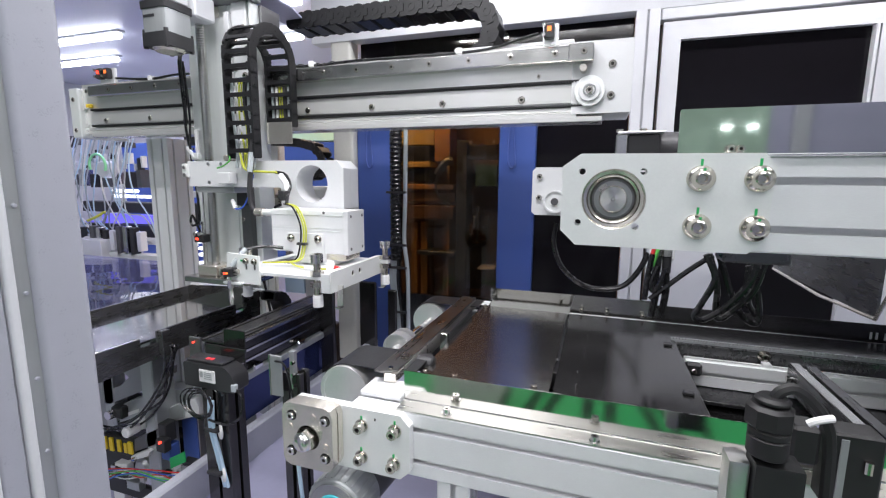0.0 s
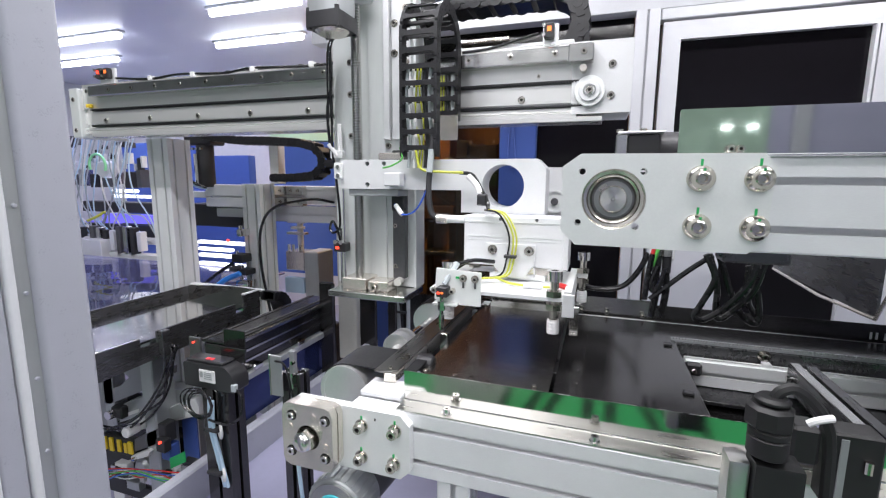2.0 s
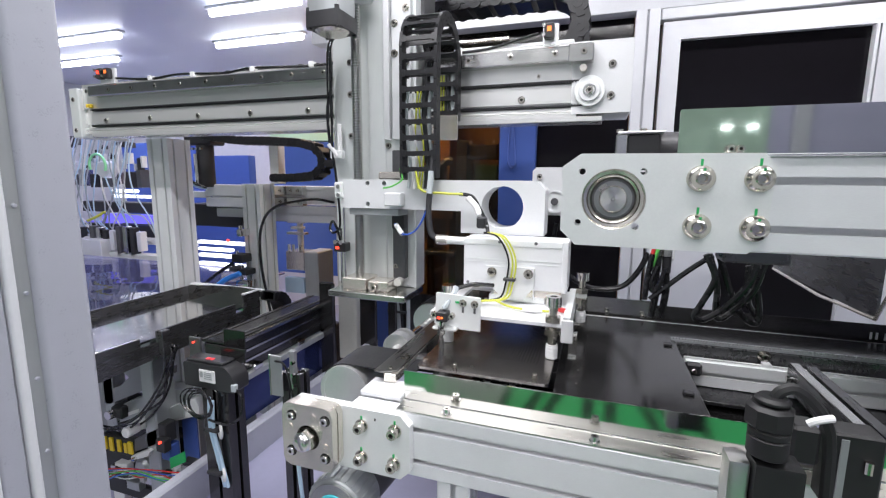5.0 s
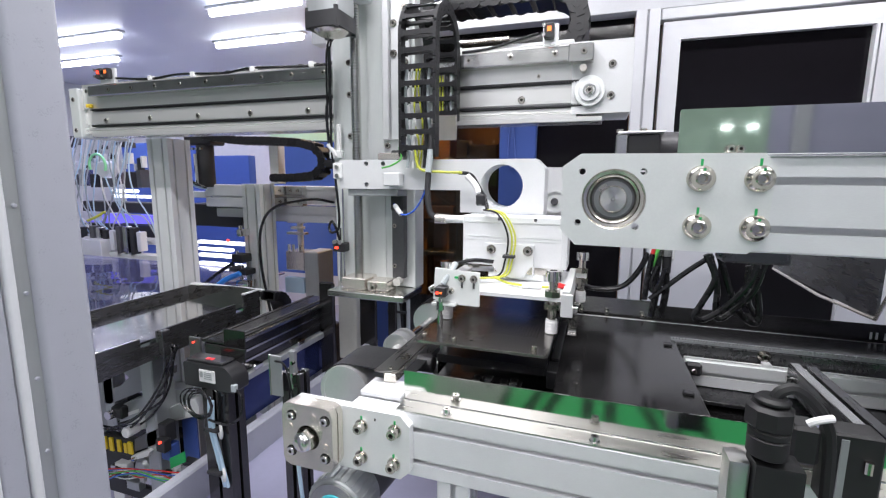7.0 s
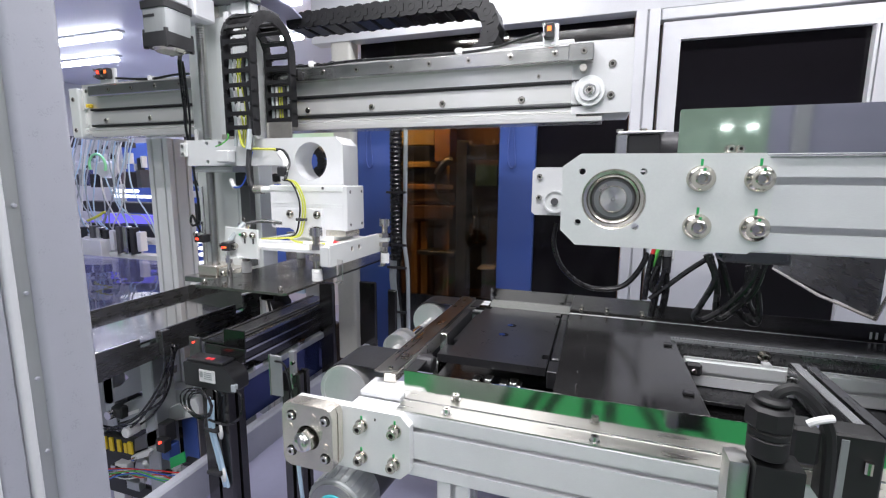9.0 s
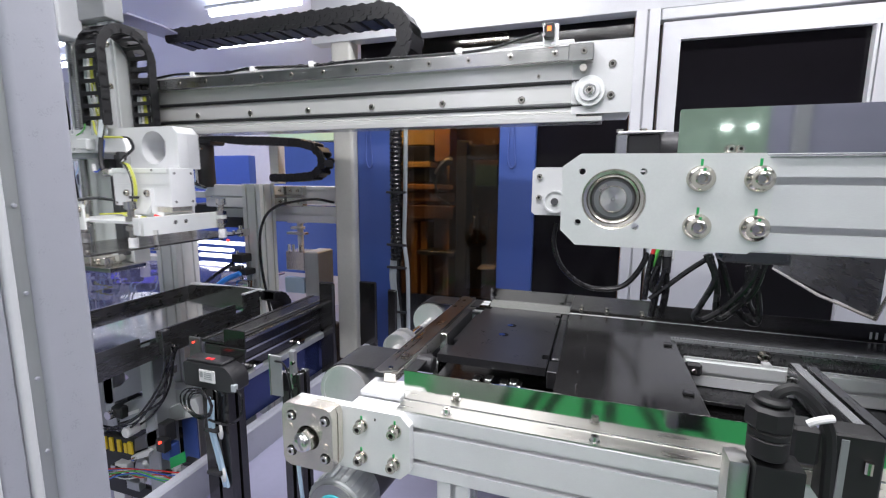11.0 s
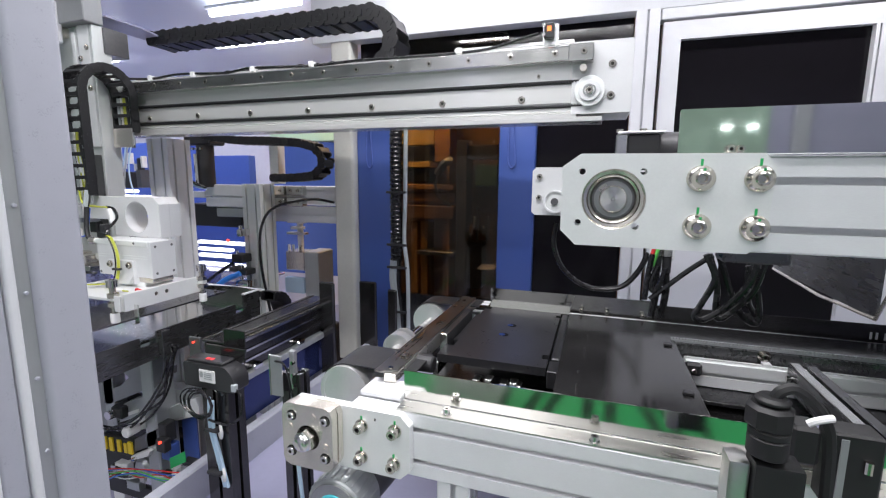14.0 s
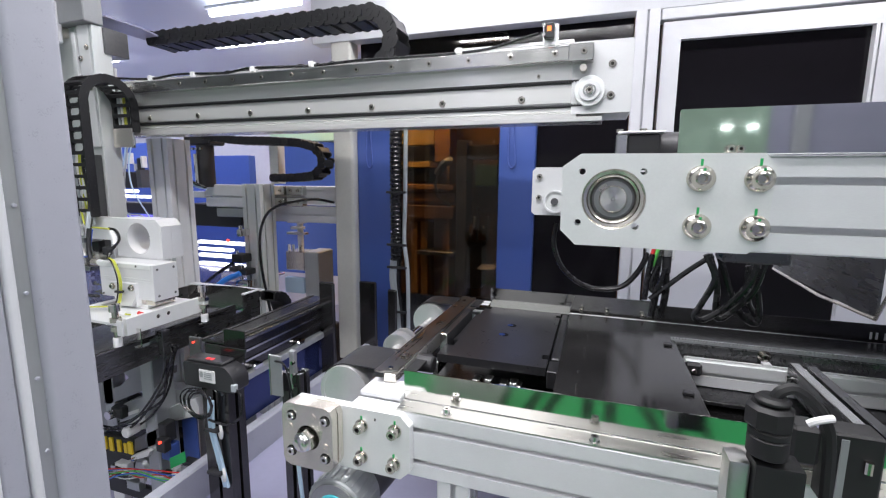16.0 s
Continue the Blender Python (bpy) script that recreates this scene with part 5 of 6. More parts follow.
part("tail_plug", B(-0.549, -0.540, 0.545, 0.553, -0.345, -0.333, 0.001), GREYWIRE, am)
part("air_hose", T([(-0.600, 0.549, -0.365), (-0.602, 0.549, -0.42), (-0.595, 0.552, -0.47), (-0.585, 0.555, -0.53)], 0.003), PALEBLUE, am)
part("air_hose", T([(-0.593, 0.549, -0.37), (-0.595, 0.549, -0.42), (-0.588, 0.552, -0.47), (-0.578, 0.555, -0.53)], 0.003), PALEBLUE, am)
for z in (-0.425, -0.505):
    part("tie_mount", T([(-0.583, 0.552, z + 0.012), (-0.577, 0.548, z), (-0.583, 0.552, z - 0.012), (-0.588, 0.552, z)], 0.0025), WHITEWIRE, am)
    part("cable_tie", B(-0.612, -0.583, 0.543, 0.556, z, z + 0.006, 0.001), BLACK, am)
part("white_plug", T([(-0.652, 0.56, -0.330), (-0.650, 0.56, -0.348)], 0.004), WHITEWIRE, am)

p2 = thing("sensor_bracket", -0.40, 0.52, -0.62, "thin black post with a small steel sensor plate", "sensor")
profile_z("post", -0.432, -0.398, 0.525, 0.55, -0.62, -0.285, 1, 1, BLACK_ANOD, p2)
part("sensor_plate", B(-0.442, -0.4215, 0.515, 0.518, -0.318, -0.255, 0.001), MIDGREY, p2)
part("plate_edge", B(-0.443, -0.4420, 0.514, 0.519, -0.318, -0.255), STEEL, p2)
part("slide", B(-0.417, -0.408, 0.526, 0.534, -0.33, -0.250, 0.001), MIDGREY, p2)
part("sensor_wire", T([(-0.430, 0.512, -0.262), (-0.415, 0.512, -0.265), (-0.41, 0.516, -0.29), (-0.404, 0.52, -0.34)], 0.0016), RUBBER, p2)
part("air_hose", T([(-0.406, 0.518, -0.34), (-0.402, 0.518, -0.42), (-0.395, 0.518, -0.50)], 0.003), PALEBLUE, p2)
for z in (-0.266, -0.285, -0.302):
    part("screw", C((-0.408, 0, z), 0.003, 0.521, 0.526, "y", 10), CHROME, p2)

# ---- black flat uprights and conduit before the rear frame ----
for x0, x1, y, z0, z1 in ((-0.729, -0.681, 1.06, -0.62, -0.286), (-0.736, -0.674, 1.30, -0.62, -0.335), (-0.622, -0.592, 1.28, -0.62, -0.35)):
    ob = part("upright_bar", B(x0, x1, y, y + 0.012, z0, z1, 0.004), BLACK_ANOD, None, "black flat upright bar on the base")
    tagged(ob, category="bar", group="upright bars")
cd = thing("cable_conduit", -0.60, 1.32, -0.62, "black corrugated conduit with grey cables on the post", "conduit")
bm = bmesh.new()
rows = []
for i in range(120):
    z, r = 0.165 - i * 0.0036, 0.0185 + (0.0026 if (i // 2) % 2 else 0)
    rows.append([bm.verts.new((-0.620 + r * math.cos(2 * math.pi * k / 14), 1.35 + r * math.sin(2 * math.pi * k / 14), z)) for k in range(14)])
for a, b in zip(rows, rows[1:]):
    for k in range(14):
        bm.faces.new((a[k], b[k], b[(k + 1) % 14], a[(k + 1) % 14]))
part("corrugated_hose", bm, RUBBER, cd)
for i, (dx, m) in enumerate(((-0.012, GREYWIRE), (-0.004, GREYWIRE), (0.006, GREYWIRE), (0.012, RUBBER))):
    part("cable", T([(-0.625 + dx, 1.35, -0.26), (-0.625 + dx, 1.345, -0.34), (-0.608 + dx * 0.7, 1.34, -0.44), (-0.60 + dx, 1.34, -0.62)], 0.007), m, cd)
part("cable", T([(-0.585, 1.35, 0.16), (-0.588, 1.35, -0.05), (-0.592, 1.35, -0.20), (-0.578, 1.345, -0.32), (-0.575, 1.34, -0.62)], 0.007), GREYWIRE, cd)
for z in (-0.045, -0.215, -0.29, -0.44):
    part("tie", B(-0.645, -0.575, 1.325, 1.332, z, z + 0.008, 0.001), BLACK, cd)


def chain_link(width, height, pitch, open_bars=True):
    """One link: two oval side plates and two cross bars. Length along x, width along y, thickness along z."""
    bm = bmesh.new()
    for y0 in (-width / 2, width / 2 - 0.005):
        if open_bars:
            plate(bm, chamfer(-pitch * 0.56, pitch * 0.56, -height / 2, height / 2, 0.003), [], "y", y0, y0 + 0.005)
            for x, z in ((-pitch * 0.3, 0), (pitch * 0.2, height * 0.22), (pitch * 0.2, -height * 0.22)):
                cyl(bm, (x, 0, z), height * 0.09, y0 - 0.0006, y0 + 0.0056, "y", 8)
            continue
        outward = -0.0011 if y0 < 0 else 0.0011
        plate(bm, chamfer(-pitch * 0.62, pitch * 0.10, -height / 2, height / 2, height * 0.34, 3), [], "y", y0 + outward, y0 + 0.005 + outward)
        plate(bm, chamfer(-pitch * 0.05, pitch * 0.66, -height * 0.46, height * 0.46, height * 0.34, 3), [], "y", y0 - outward * 0.6, y0 + 0.005 - outward * 0.6)
        box(bm, -pitch * 0.10, pitch * 0.30, y0 + outward * 1.4, y0 + 0.005 + outward * 1.4, -height * 0.20, height * 0.20)
    w = pitch * 0.15 if open_bars else pitch * 0.36
    for z0 in (-height / 2 + 0.001, height / 2 - 0.004):
        box(bm, -w, w, -width / 2 + 0.005, width / 2 - 0.005, z0, z0 + 0.003)
    for y in () if open_bars else (-width / 2 - 0.0014, width / 2 + 0.0014):
        plate(bm, ring(-pitch * 0.30, 0, height * 0.26, 12), [ring(-pitch * 0.30, 0, height * 0.13, 8)], "y", y - 0.0008, y + 0.0008)
    if open_bars:
        for y in (-width / 2 + 0.004, width / 2 - 0.010):
            for z0 in (-height / 2 + 0.001, height / 2 - 0.004):
                box(bm, -w * 1.5, w * 1.5, y, y + 0.006, z0 - 0.0004, z0 + 0.0034)
    return bm


# ---- neighbouring cell at the left ----
for x0, x1, y0, y1, z0, z1, m in ((-1.258, -1.178, 1.0, 1.08, -0.90, 0.112, ALU), (-1.217, -1.137, 1.32, 1.40, -0.90, -0.02, WEB)):
    ob = profile_z("frame_column", x0, x1, y0, y1, z0, z1, 2, 2 if y1 - y0 > 0.05 else 1, m)
    tagged(ob, "slotted aluminium frame column", "column", "frame columns")
hb = profile_x("frame_beam", -1.20, -0.885, 1.46, 1.50, -0.165, -0.105, 1, 1, ALU)
tagged(hb, "slotted aluminium cross beam", "beam")
hb = profile_x("frame_beam", -1.50, -0.885, 1.46, 1.50, -0.095, -0.028, 1, 2, ALU)
tagged(hb, "slotted aluminium cross beam", "beam")
cl = thing("slide_unit", -1.1, 1.45, -0.10, "bright machined slide blocks on the cross beam", "slide")
for x0, z0 in ((-1.19, -0.062), (-1.11, -0.062), (-1.19, -0.104), (-1.11, -0.104)):
    part("slide_block", B(x0, x0 + 0.07, 1.43, 1.46, z0, z0 + 0.034, 0.002), STEEL, cl)
    socket_bolt(cl, x0 + 0.018, 1.43, z0 + 0.017, 0.006, 0, 0.003)
    socket_bolt(cl, x0 + 0.050, 1.43, z0 + 0.017, 0.006, 0, 0.003)
ac = thing("actuator", -1.42, 1.42, -0.15, "pale stepped actuator housing beside the column", "actuator")
part("housing", B(-1.47, -1.20, 1.40, 1.46, -0.07, -0.025, 0.003), ALU, ac)
part("housing", B(-1.47, -1.20, 1.40, 1.46, -0.112, -0.074, 0.003), ALU, ac)
part("housing", B(-1.42, -1.20, 1.40, 1.46, -0.150, -0.116, 0.003), GREY_ALU, ac)
part("motor", B(-1.62, -1.36, 1.47, 1.55, -0.20, -0.105, 0.004), BLACK, ac)
part("light_bar", B(-1.60, -1.47, 1.40, 1.43, -0.078, -0.052, 0.003), WHITEWIRE, ac)
sp = thing("spindle", -1.45, 1.40, -0.04, "black spindle head with chromed rod", "spindle")
part("head", B(-1.53, -1.40, 1.37, 1.45, 0.125, 0.175, 0.006), BLACK, sp)
part("barrel", C((-1.455, 1.40, 0), 0.032, -0.035, 0.125, "z", 20), BLACK, sp)
part("barrel_rod", C((-1.463, 1.362, 0), 0.008, -0.03, 0.09, "z", 10), CHROME, sp)
for i in range(4):
    part("screw", C((-1.50 + 0.02 * i, 0, 0.11), 0.005, 1.362, 1.37, "y", 10), CHROME, sp)
part("hose", T([(-1.52, 1.36, 0.09), (-1.51, 1.35, 0.0), (-1.46, 1.35, -0.03), (-1.42, 1.36, -0.04)], 0.006), PALEBLUE, sp)
part("hose", T([(-1.50, 1.36, 0.06), (-1.47, 1.34, -0.01), (-1.41, 1.35, -0.035)], 0.005), RUBBER, sp)
# looped chain of the cell
hc = thing("cable_chain", -1.05, 1.36, 0.0, "black drag chain bent into a loop", "cable chain")
path = [(-1.40, 0.155), (-1.25, 0.135), (-1.10, 0.130), (-0.98, 0.122), (-0.915, 0.105), (-0.885, 0.072), (-0.890, 0.035), (-0.925, 0.010), (-1.0, 0.003), (-1.13, 0.002)]
pts = []
for (a, b), (c, d) in zip(path, path[1:]):
    n = max(1, round(math.hypot(c - a, d - b) / 0.03))
    pts += [(a + (c - a) * k / n, b + (d - b) * k / n) for k in range(n)]
for (a, b), (c, d) in zip(pts, pts[1:]):
    ang = math.atan2(d - b, c - a)
    bm = chain_link(0.06, 0.030, 0.030, False)
    bmesh.ops.transform(bm, matrix=Matrix.Translation(((a + c) / 2, 1.36, (b + d) / 2)) @ Matrix.Rotation(-ang, 4, "Y"), verts=bm.verts[:])
    part("chain_link", bm, CHAIN, hc)
part("chain_post", B(-1.155, -1.115, 1.40, 1.44, -0.02, 0.15, 0.002), ALU, hc)
tagged(part("black_cable", T([(-0.91, 1.44, -0.085), (-1.0, 1.43, -0.075), (-1.08, 1.33, -0.10), (-1.12, 1.30, -0.17), (-1.13, 1.30, -0.30), (-1.10, 1.30, -0.48)], 0.0048), RUBBER, None, "black cable drooping over the cross beam"), category="cable")

# blue and white panels far behind
far = thing("wall_cabinet", -1.4, 2.2, -0.62, "blue steel cabinets with white strips at the back of the cell", "cabinet")
part("panel", B(-1.80, -1.20, 2.2, 2.26, -0.55, 0.20, 0.004), BLUE_FAR, far)
part("top_strip", B(-1.80, -1.20, 2.195, 2.26, 0.205, 0.30, 0.004), mat("pale green panel", (0.50, 0.72, 0.55), 0.5, 0, 0.05, 20), far, "pale green strip")
part("white_strip", B(-1.80, -1.20, 2.19, 2.2, -0.15, -0.04, 0.004), WHITE, far)
part("panel", B(-2.45, -2.05, 2.3, 2.36, -0.10, 0.14, 0.004), BLUE_FAR, far)
part("panel", B(-2.50, -1.90, 2.3, 2.36, -0.60, -0.18, 0.004), BLUE_FAR, far)
part("panel", B(-3.4, -2.6, 2.5, 2.56, -0.60, 0.25, 0.004), BLUE_FAR, far)
# white light bars and shiny rails of the far station
fs = thing("light_bars", -1.9, 1.85, -0.50, "bright white light bars over a far station", "lamp")
for x0, x1, z in ((-2.0, -1.67, -0.335), (-2.0, -1.78, -0.372), (-2.0, -1.78, -0.405), (-2.0, -1.70, -0.45)):
    part("light_bar", B(x0, x1, 1.83, 1.86, z - 0.008, z + 0.008, 0.004), LIGHTBAR, fs)
for x0, x1, z in ((-2.60, -2.27, -0.105), (-2.60, -2.42, -0.075)):
    part("light_bar", B(x0, x1, 1.83, 1.86, z - 0.008, z + 0.008, 0.004), LIGHTBAR, fs)
vs = part("violet_strip", B(-2.70, -2.29, 1.83, 1.86, -0.255, -0.205, 0.004), PURPLE, None, "violet glowing strip over the far station")
tagged(vs, category="lamp")
vs = part("violet_strip", B(-2.95, -2.66, 1.9, 1.92, -0.38, -0.26, 0.004), PURPLE, None, "violet glowing strip over the far station")
tagged(vs, category="lamp")
fr = thing("far_station", -2.4, 1.8, -0.9, "far station with white rails, clear hoses and dark fixtures", "machine")
part("rail", B(-2.9, -2.0, 1.78, 1.84, -0.36, -0.33, 0.003), WHITE, fr)
part("rail", B(-2.9, -2.0, 1.70, 1.76, -0.43, -0.40, 0.003), BRIGHT, fr)
part("rail", B(-2.9, -2.0, 1.74, 1.78, -0.475, -0.455, 0.003), STEEL, fr)
part("block", B(-2.68, -2.48, 1.66, 1.76, -0.45, -0.33, 0.004), WHITE, fr)
part("dark_deck", B(-2.9, -2.25, 1.86, 1.95, -0.20, -0.14, 0.003), BLACK, fr)
part("dark_deck", B(-2.9, -2.25, 1.86, 1.95, -0.335, -0.27, 0.003), BLACK, fr)
rng = random.Random(4)
for i in range(26):
    x = -2.97 + i * 0.026
    z = 0.02 + rng.random() * 0.16
    part("fitting", B(x, x + 0.012 + 0.012 * rng.random(), 1.8, 1.83, z, z + 0.02 + 0.05 * rng.random(), 0.002), (BLACK, ALU, DARKSTEEL, WHITE)[i % 4], fr)
    part("air_hose", T([(x, 1.78, 0.22), (x + 0.02 * rng.uniform(-1, 1), 1.74, 0.08), (x + 0.06 * rng.uniform(-1, 1), 1.72, -0.04 - 0.15 * rng.random()), (x + 0.12 * rng.uniform(-1, 1), 1.76, -0.20 - 0.12 * rng.random()), (x + 0.10 + 0.06 * rng.random(), 1.77, -0.34)], 0.0036), (PALEBLUE, GREYWIRE, WHITEWIRE, PALEBLUE, GREYWIRE)[i % 5], fr)
for i in range(14):
    x = -2.92 + 0.05 * i
    part("valve", B(x, x + 0.030, 1.70, 1.74, -0.44 + 0.07 * rng.random(), -0.33 + 0.08 * rng.random(), 0.004), (BLACK, WHITE, DARKSTEEL, STEEL)[i % 4], fr)
part("green_ring", T([(-2.50 + 0.06 * math.cos(a), 1.70, 0.06 + 0.06 * math.sin(a)) for a in [radians(200 - 25 * k) for k in range(10)]], 0.0065), mat("pale green hose", (0.35, 0.85, 0.45), 0.4), fr, "pale green hose loop")
part("round_cap", C((-2.50, 0, 0.04), 0.045, 1.72, 1.78, "y", 24, bev=0.006), WHITE, fr)
for i in range(10):
    x = -2.9 + 0.09 * i
    part("bracket", B(x, x + 0.035, 1.80, 1.86, -0.06 + 0.03 * rng.random(), 0.01 + 0.05 * rng.random(), 0.003), (DARKSTEEL, STEEL, BLACK)[i % 3], fr)
    part("bracket", B(x, x + 0.05, 1.62, 1.70, -0.60, -0.52 + 0.04 * rng.random(), 0.003), (ALU, WHITE, STEEL)[i % 3], fr)
part("yellow_wire", T([(-2.45, 1.68, -0.18), (-2.50, 1.66, -0.21), (-2.56, 1.66, -0.23)], 0.007), YELLOW, fr)
# film covered table
ft = thing("table", -1.75, 1.15, -0.9, "steel table under glossy clear film, violet reflections put into its colour", "table")
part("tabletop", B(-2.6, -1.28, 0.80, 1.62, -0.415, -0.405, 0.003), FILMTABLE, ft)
bm = bmesh.new()
grid = [[bm.verts.new((-2.5 + 1.2 * i / 30, 0.82 + 0.75 * j / 24, -0.400 + 0.0022 * noise.noise((i * 0.33, j * 0.30, 0.3)))) for j in range(25)] for i in range(31)]
for i in range(30):
    for j in range(24):
        bm.faces.new((grid[i][j], grid[i + 1][j], grid[i + 1][j + 1], grid[i][j + 1]))
part("film", bm, CLEAR, ft, "wrinkled clear film")
for x, y in ((-1.34, 0.86), (-1.34, 1.55), (-2.5, 0.86), (-2.5, 1.55)):
    part("leg", B(x, x + 0.04, y, y + 0.04, -0.95, -0.4152, 0.002), GREY_ALU, ft)

# receiving tray
tr = thing("receiving_tray", -1.0, 0.80, -0.42, "brushed steel tray with upturned edges that receives the plates", "tray")
TZ = -0.3475
part("tray_floor", B(-1.165, -0.905, 0.50, 1.02, TZ - 0.006, TZ - 0.001), STAINLESS, tr)
part("front_wall", P([(0.42, TZ + 0.010), (0.66, TZ + 0.010), (0.66, TZ - 0.012), (0.70, TZ - 0.012), (0.70, TZ + 0.014), (0.93, TZ + 0.014), (0.93, TZ - 0.012), (0.96, TZ - 0.012), (0.96, TZ + 0.032), (1.02, TZ + 0.032), (1.02, TZ - 0.040), (0.42, TZ - 0.052)], [], "x", -0.905, -0.899), TRAYSTEEL, tr)
part("wall_tab", B(-0.8985, -0.885, 0.70, 0.72, TZ - 0.045, TZ + 0.014, 0.001), TRAYSTEEL, tr)
part("rear_wall", B(-1.170, -1.165, 0.45, 1.02, TZ - 0.03, TZ + 0.022), TRAYSTEEL, tr)
part("outer_rail", B(-1.26, -1.20, 0.45, 1.04, TZ - 0.03, TZ - 0.012, 0.002), TRAYSTEEL, tr)
part("end_wall", P([(-1.165, TZ - 0.02), (-0.905, TZ - 0.040), (-0.905, TZ + 0.032), (-1.0, TZ + 0.034), (-1.165, TZ + 0.026)], [], "y", 1.02, 1.026), STAINLESS, tr)
part("end_flange", B(-1.165, -0.90, 1.0265, 1.046, TZ + 0.026, TZ + 0.030, 0.001), BRIGHT, tr)
part("edge_bead", B(-0.906, -0.897, 0.96, 1.024, TZ + 0.032, TZ + 0.0355), ALU, tr)
for y in (0.56, 0.80, 0.90):
    part("rivet", C((0, y, TZ - 0.030), 0.0035, -0.899, -0.896, "x", 10), CHROME, tr)
part("tray_column", B(-1.02, -0.98, 0.74, 0.80, -0.95, TZ - 0.007, 0.003), GREY_ALU, tr)
part("tray_column", B(-1.10, -1.06, 0.96, 1.0, -0.95, TZ - 0.007, 0.003), ALU, tr)

# linear module running back
lm = thing("linear_module", -0.73, 1.0, -0.62, "black covered linear module running into the cell", "linear module")
part("top_cover", B(-0.80, -0.722, 0.72, 1.12, -0.352, -0.345, 0.002), BLACK_ANOD, lm)
for x in (-0.790, -0.738):
    part("cover_bead", B(x, x + 0.004, 0.72, 1.12, -0.3448, -0.3430, 0.0006), DARKSTEEL, lm)
for x in (-0.727, -0.7265):
    part("side_bead", B(x, x + 0.002, 0.72, 1.12, -0.385 if x < -0.7268 else -0.408, -0.380 if x < -0.7268 else -0.403), STEEL, lm)
part("edge_strip", B(-0.722, -0.716, 0.72, 1.12, -0.358, -0.348, 0.002), STEEL, lm)
part("bellows_side", B(-0.790, -0.728, 0.72, 1.12, -0.43, -0.353, 0.002), BLACK_ANOD, lm)
part("lower_strip", B(-0.735, -0.716, 0.72, 1.12, -0.448, -0.432, 0.002), GREY_ALU, lm)
part("module_body", B(-0.80, -0.738, 0.72, 1.12, -0.50, -0.449, 0.003), BLACK_ANOD, lm)
for y in (0.78, 0.94, 1.06):
    part("clamp", B(-0.728, -0.712, y, y + 0.03, -0.432, -0.418, 0.003), CHROME, lm)
    part("foot", B(-0.78, -0.75, y, y + 0.04, -0.949, -0.501, 0.002), GREY_ALU, lm)
lm2 = thing("splash_guard", -0.86, 1.1, -0.62, "blue reflective panel below the linear module", "panel")
part("sheet", B(-0.737, -0.7345, 0.74, 1.12, -0.5495, -0.4495), DARKBLUE, lm2)
# drag chain of the module
dc = thing("module_chain", -0.90, 1.05, -0.45, "black curled drag chain beside the tray", "cable chain")
for k in range(14):
    a = radians(-95 + 175 * k / 13)
    bm = chain_link(0.05, 0.030, 0.030, False)
    bmesh.ops.transform(bm, matrix=Matrix.Translation((-0.87, 1.03 + 0.052 * math.cos(a), -0.395 + 0.062 * math.sin(a))) @ Matrix.Rotation(a + radians(90), 4, "X") @ Matrix.Rotation(radians(90), 4, "Z"), verts=bm.verts[:])
    part("chain_link", bm, CHAIN, dc)
for k in range(9):
    bm = chain_link(0.05, 0.030, 0.030, False)
    bmesh.ops.transform(bm, matrix=Matrix.Translation((-0.87, 1.02 - 0.030 * k, -0.458 - 0.002 * k)) @ Matrix.Rotation(radians(90), 4, "Z"), verts=bm.verts[:])
    part("chain_link", bm, CHAIN, dc)
pc = thing("grey_cabinet", -1.06, 1.55, -0.9, "grey sheet control box at the foot of the column", "box")
part("case", B(-1.086, -1.022, 1.49, 1.60, -0.60, -0.285, 0.004), GREY_ALU, pc)
part("face", B(-1.186, -1.094, 1.495, 1.52, -0.458, -0.395, 0.002), PALEBLUE, pc)
part("terminal", B(-1.180, -1.092, 1.50, 1.58, -0.365, -0.289, 0.003), NICKEL, pc)
part("stand", B(-1.135, -1.118, 1.52, 1.54, -0.289, -0.175, 0.002), ALU, pc)
for z, w in ((-0.175, 0.045), (-0.200, 0.030), (-0.222, 0.050)):
    part("clamp_plate", B(-1.126 - w, -1.126 + w * 0.7, 1.505, 1.535, z, z + 0.010, 0.002), (STEEL, WHITE, ALU)[int(-z * 1000) % 3], pc)
for x in (-1.165, -1.145, -1.110):
    part("screw", C((x, 1.505, 0), 0.006, -0.289, -0.262, "z", 10), CHROME, pc)
part("case_base", B(-1.2, -1.0, 1.45, 1.62, -0.95, -0.601, 0.004), BLACK, pc)
vl = thing("valve_block", -1.2, 1.30, -0.45, "small valves with blue air hoses on the column", "valve")
for x, z, w, h, m in ((-1.235, -0.300, 0.050, 0.030, BLACK), (-1.250, -0.335, 0.030, 0.018, DARKSTEEL), (-1.215, -0.345, 0.045, 0.022, BLACK), (-1.222, -0.392, 0.055, 0.028, CHROME), (-1.200, -0.430, 0.050, 0.030, BLACK), (-1.218, -0.470, 0.060, 0.026, DARKSTEEL), (-1.205, -0.205, 0.020, 0.026, CHROME)):
    part("valve", B(x, x + w, 1.27, 1.318, z, z + h, 0.005, seg=2), m, vl)
    part("valve_stem", C((x + w * 0.3, 1.285, 0), 0.006, z + h, z + h + 0.012, "z", 10), CHROME, vl)
part("air_hose", T([(-1.19, 1.26, -0.335), (-1.25, 1.24, -0.365), (-1.31, 1.24, -0.42), (-1.315, 1.25, -0.48)], 0.010), HOSEBLUE, vl)
part("air_hose", T([(-1.22, 1.26, -0.30), (-1.32, 1.26, -0.36), (-1.40, 1.30, -0.40)], 0.006), RUBBER, vl)
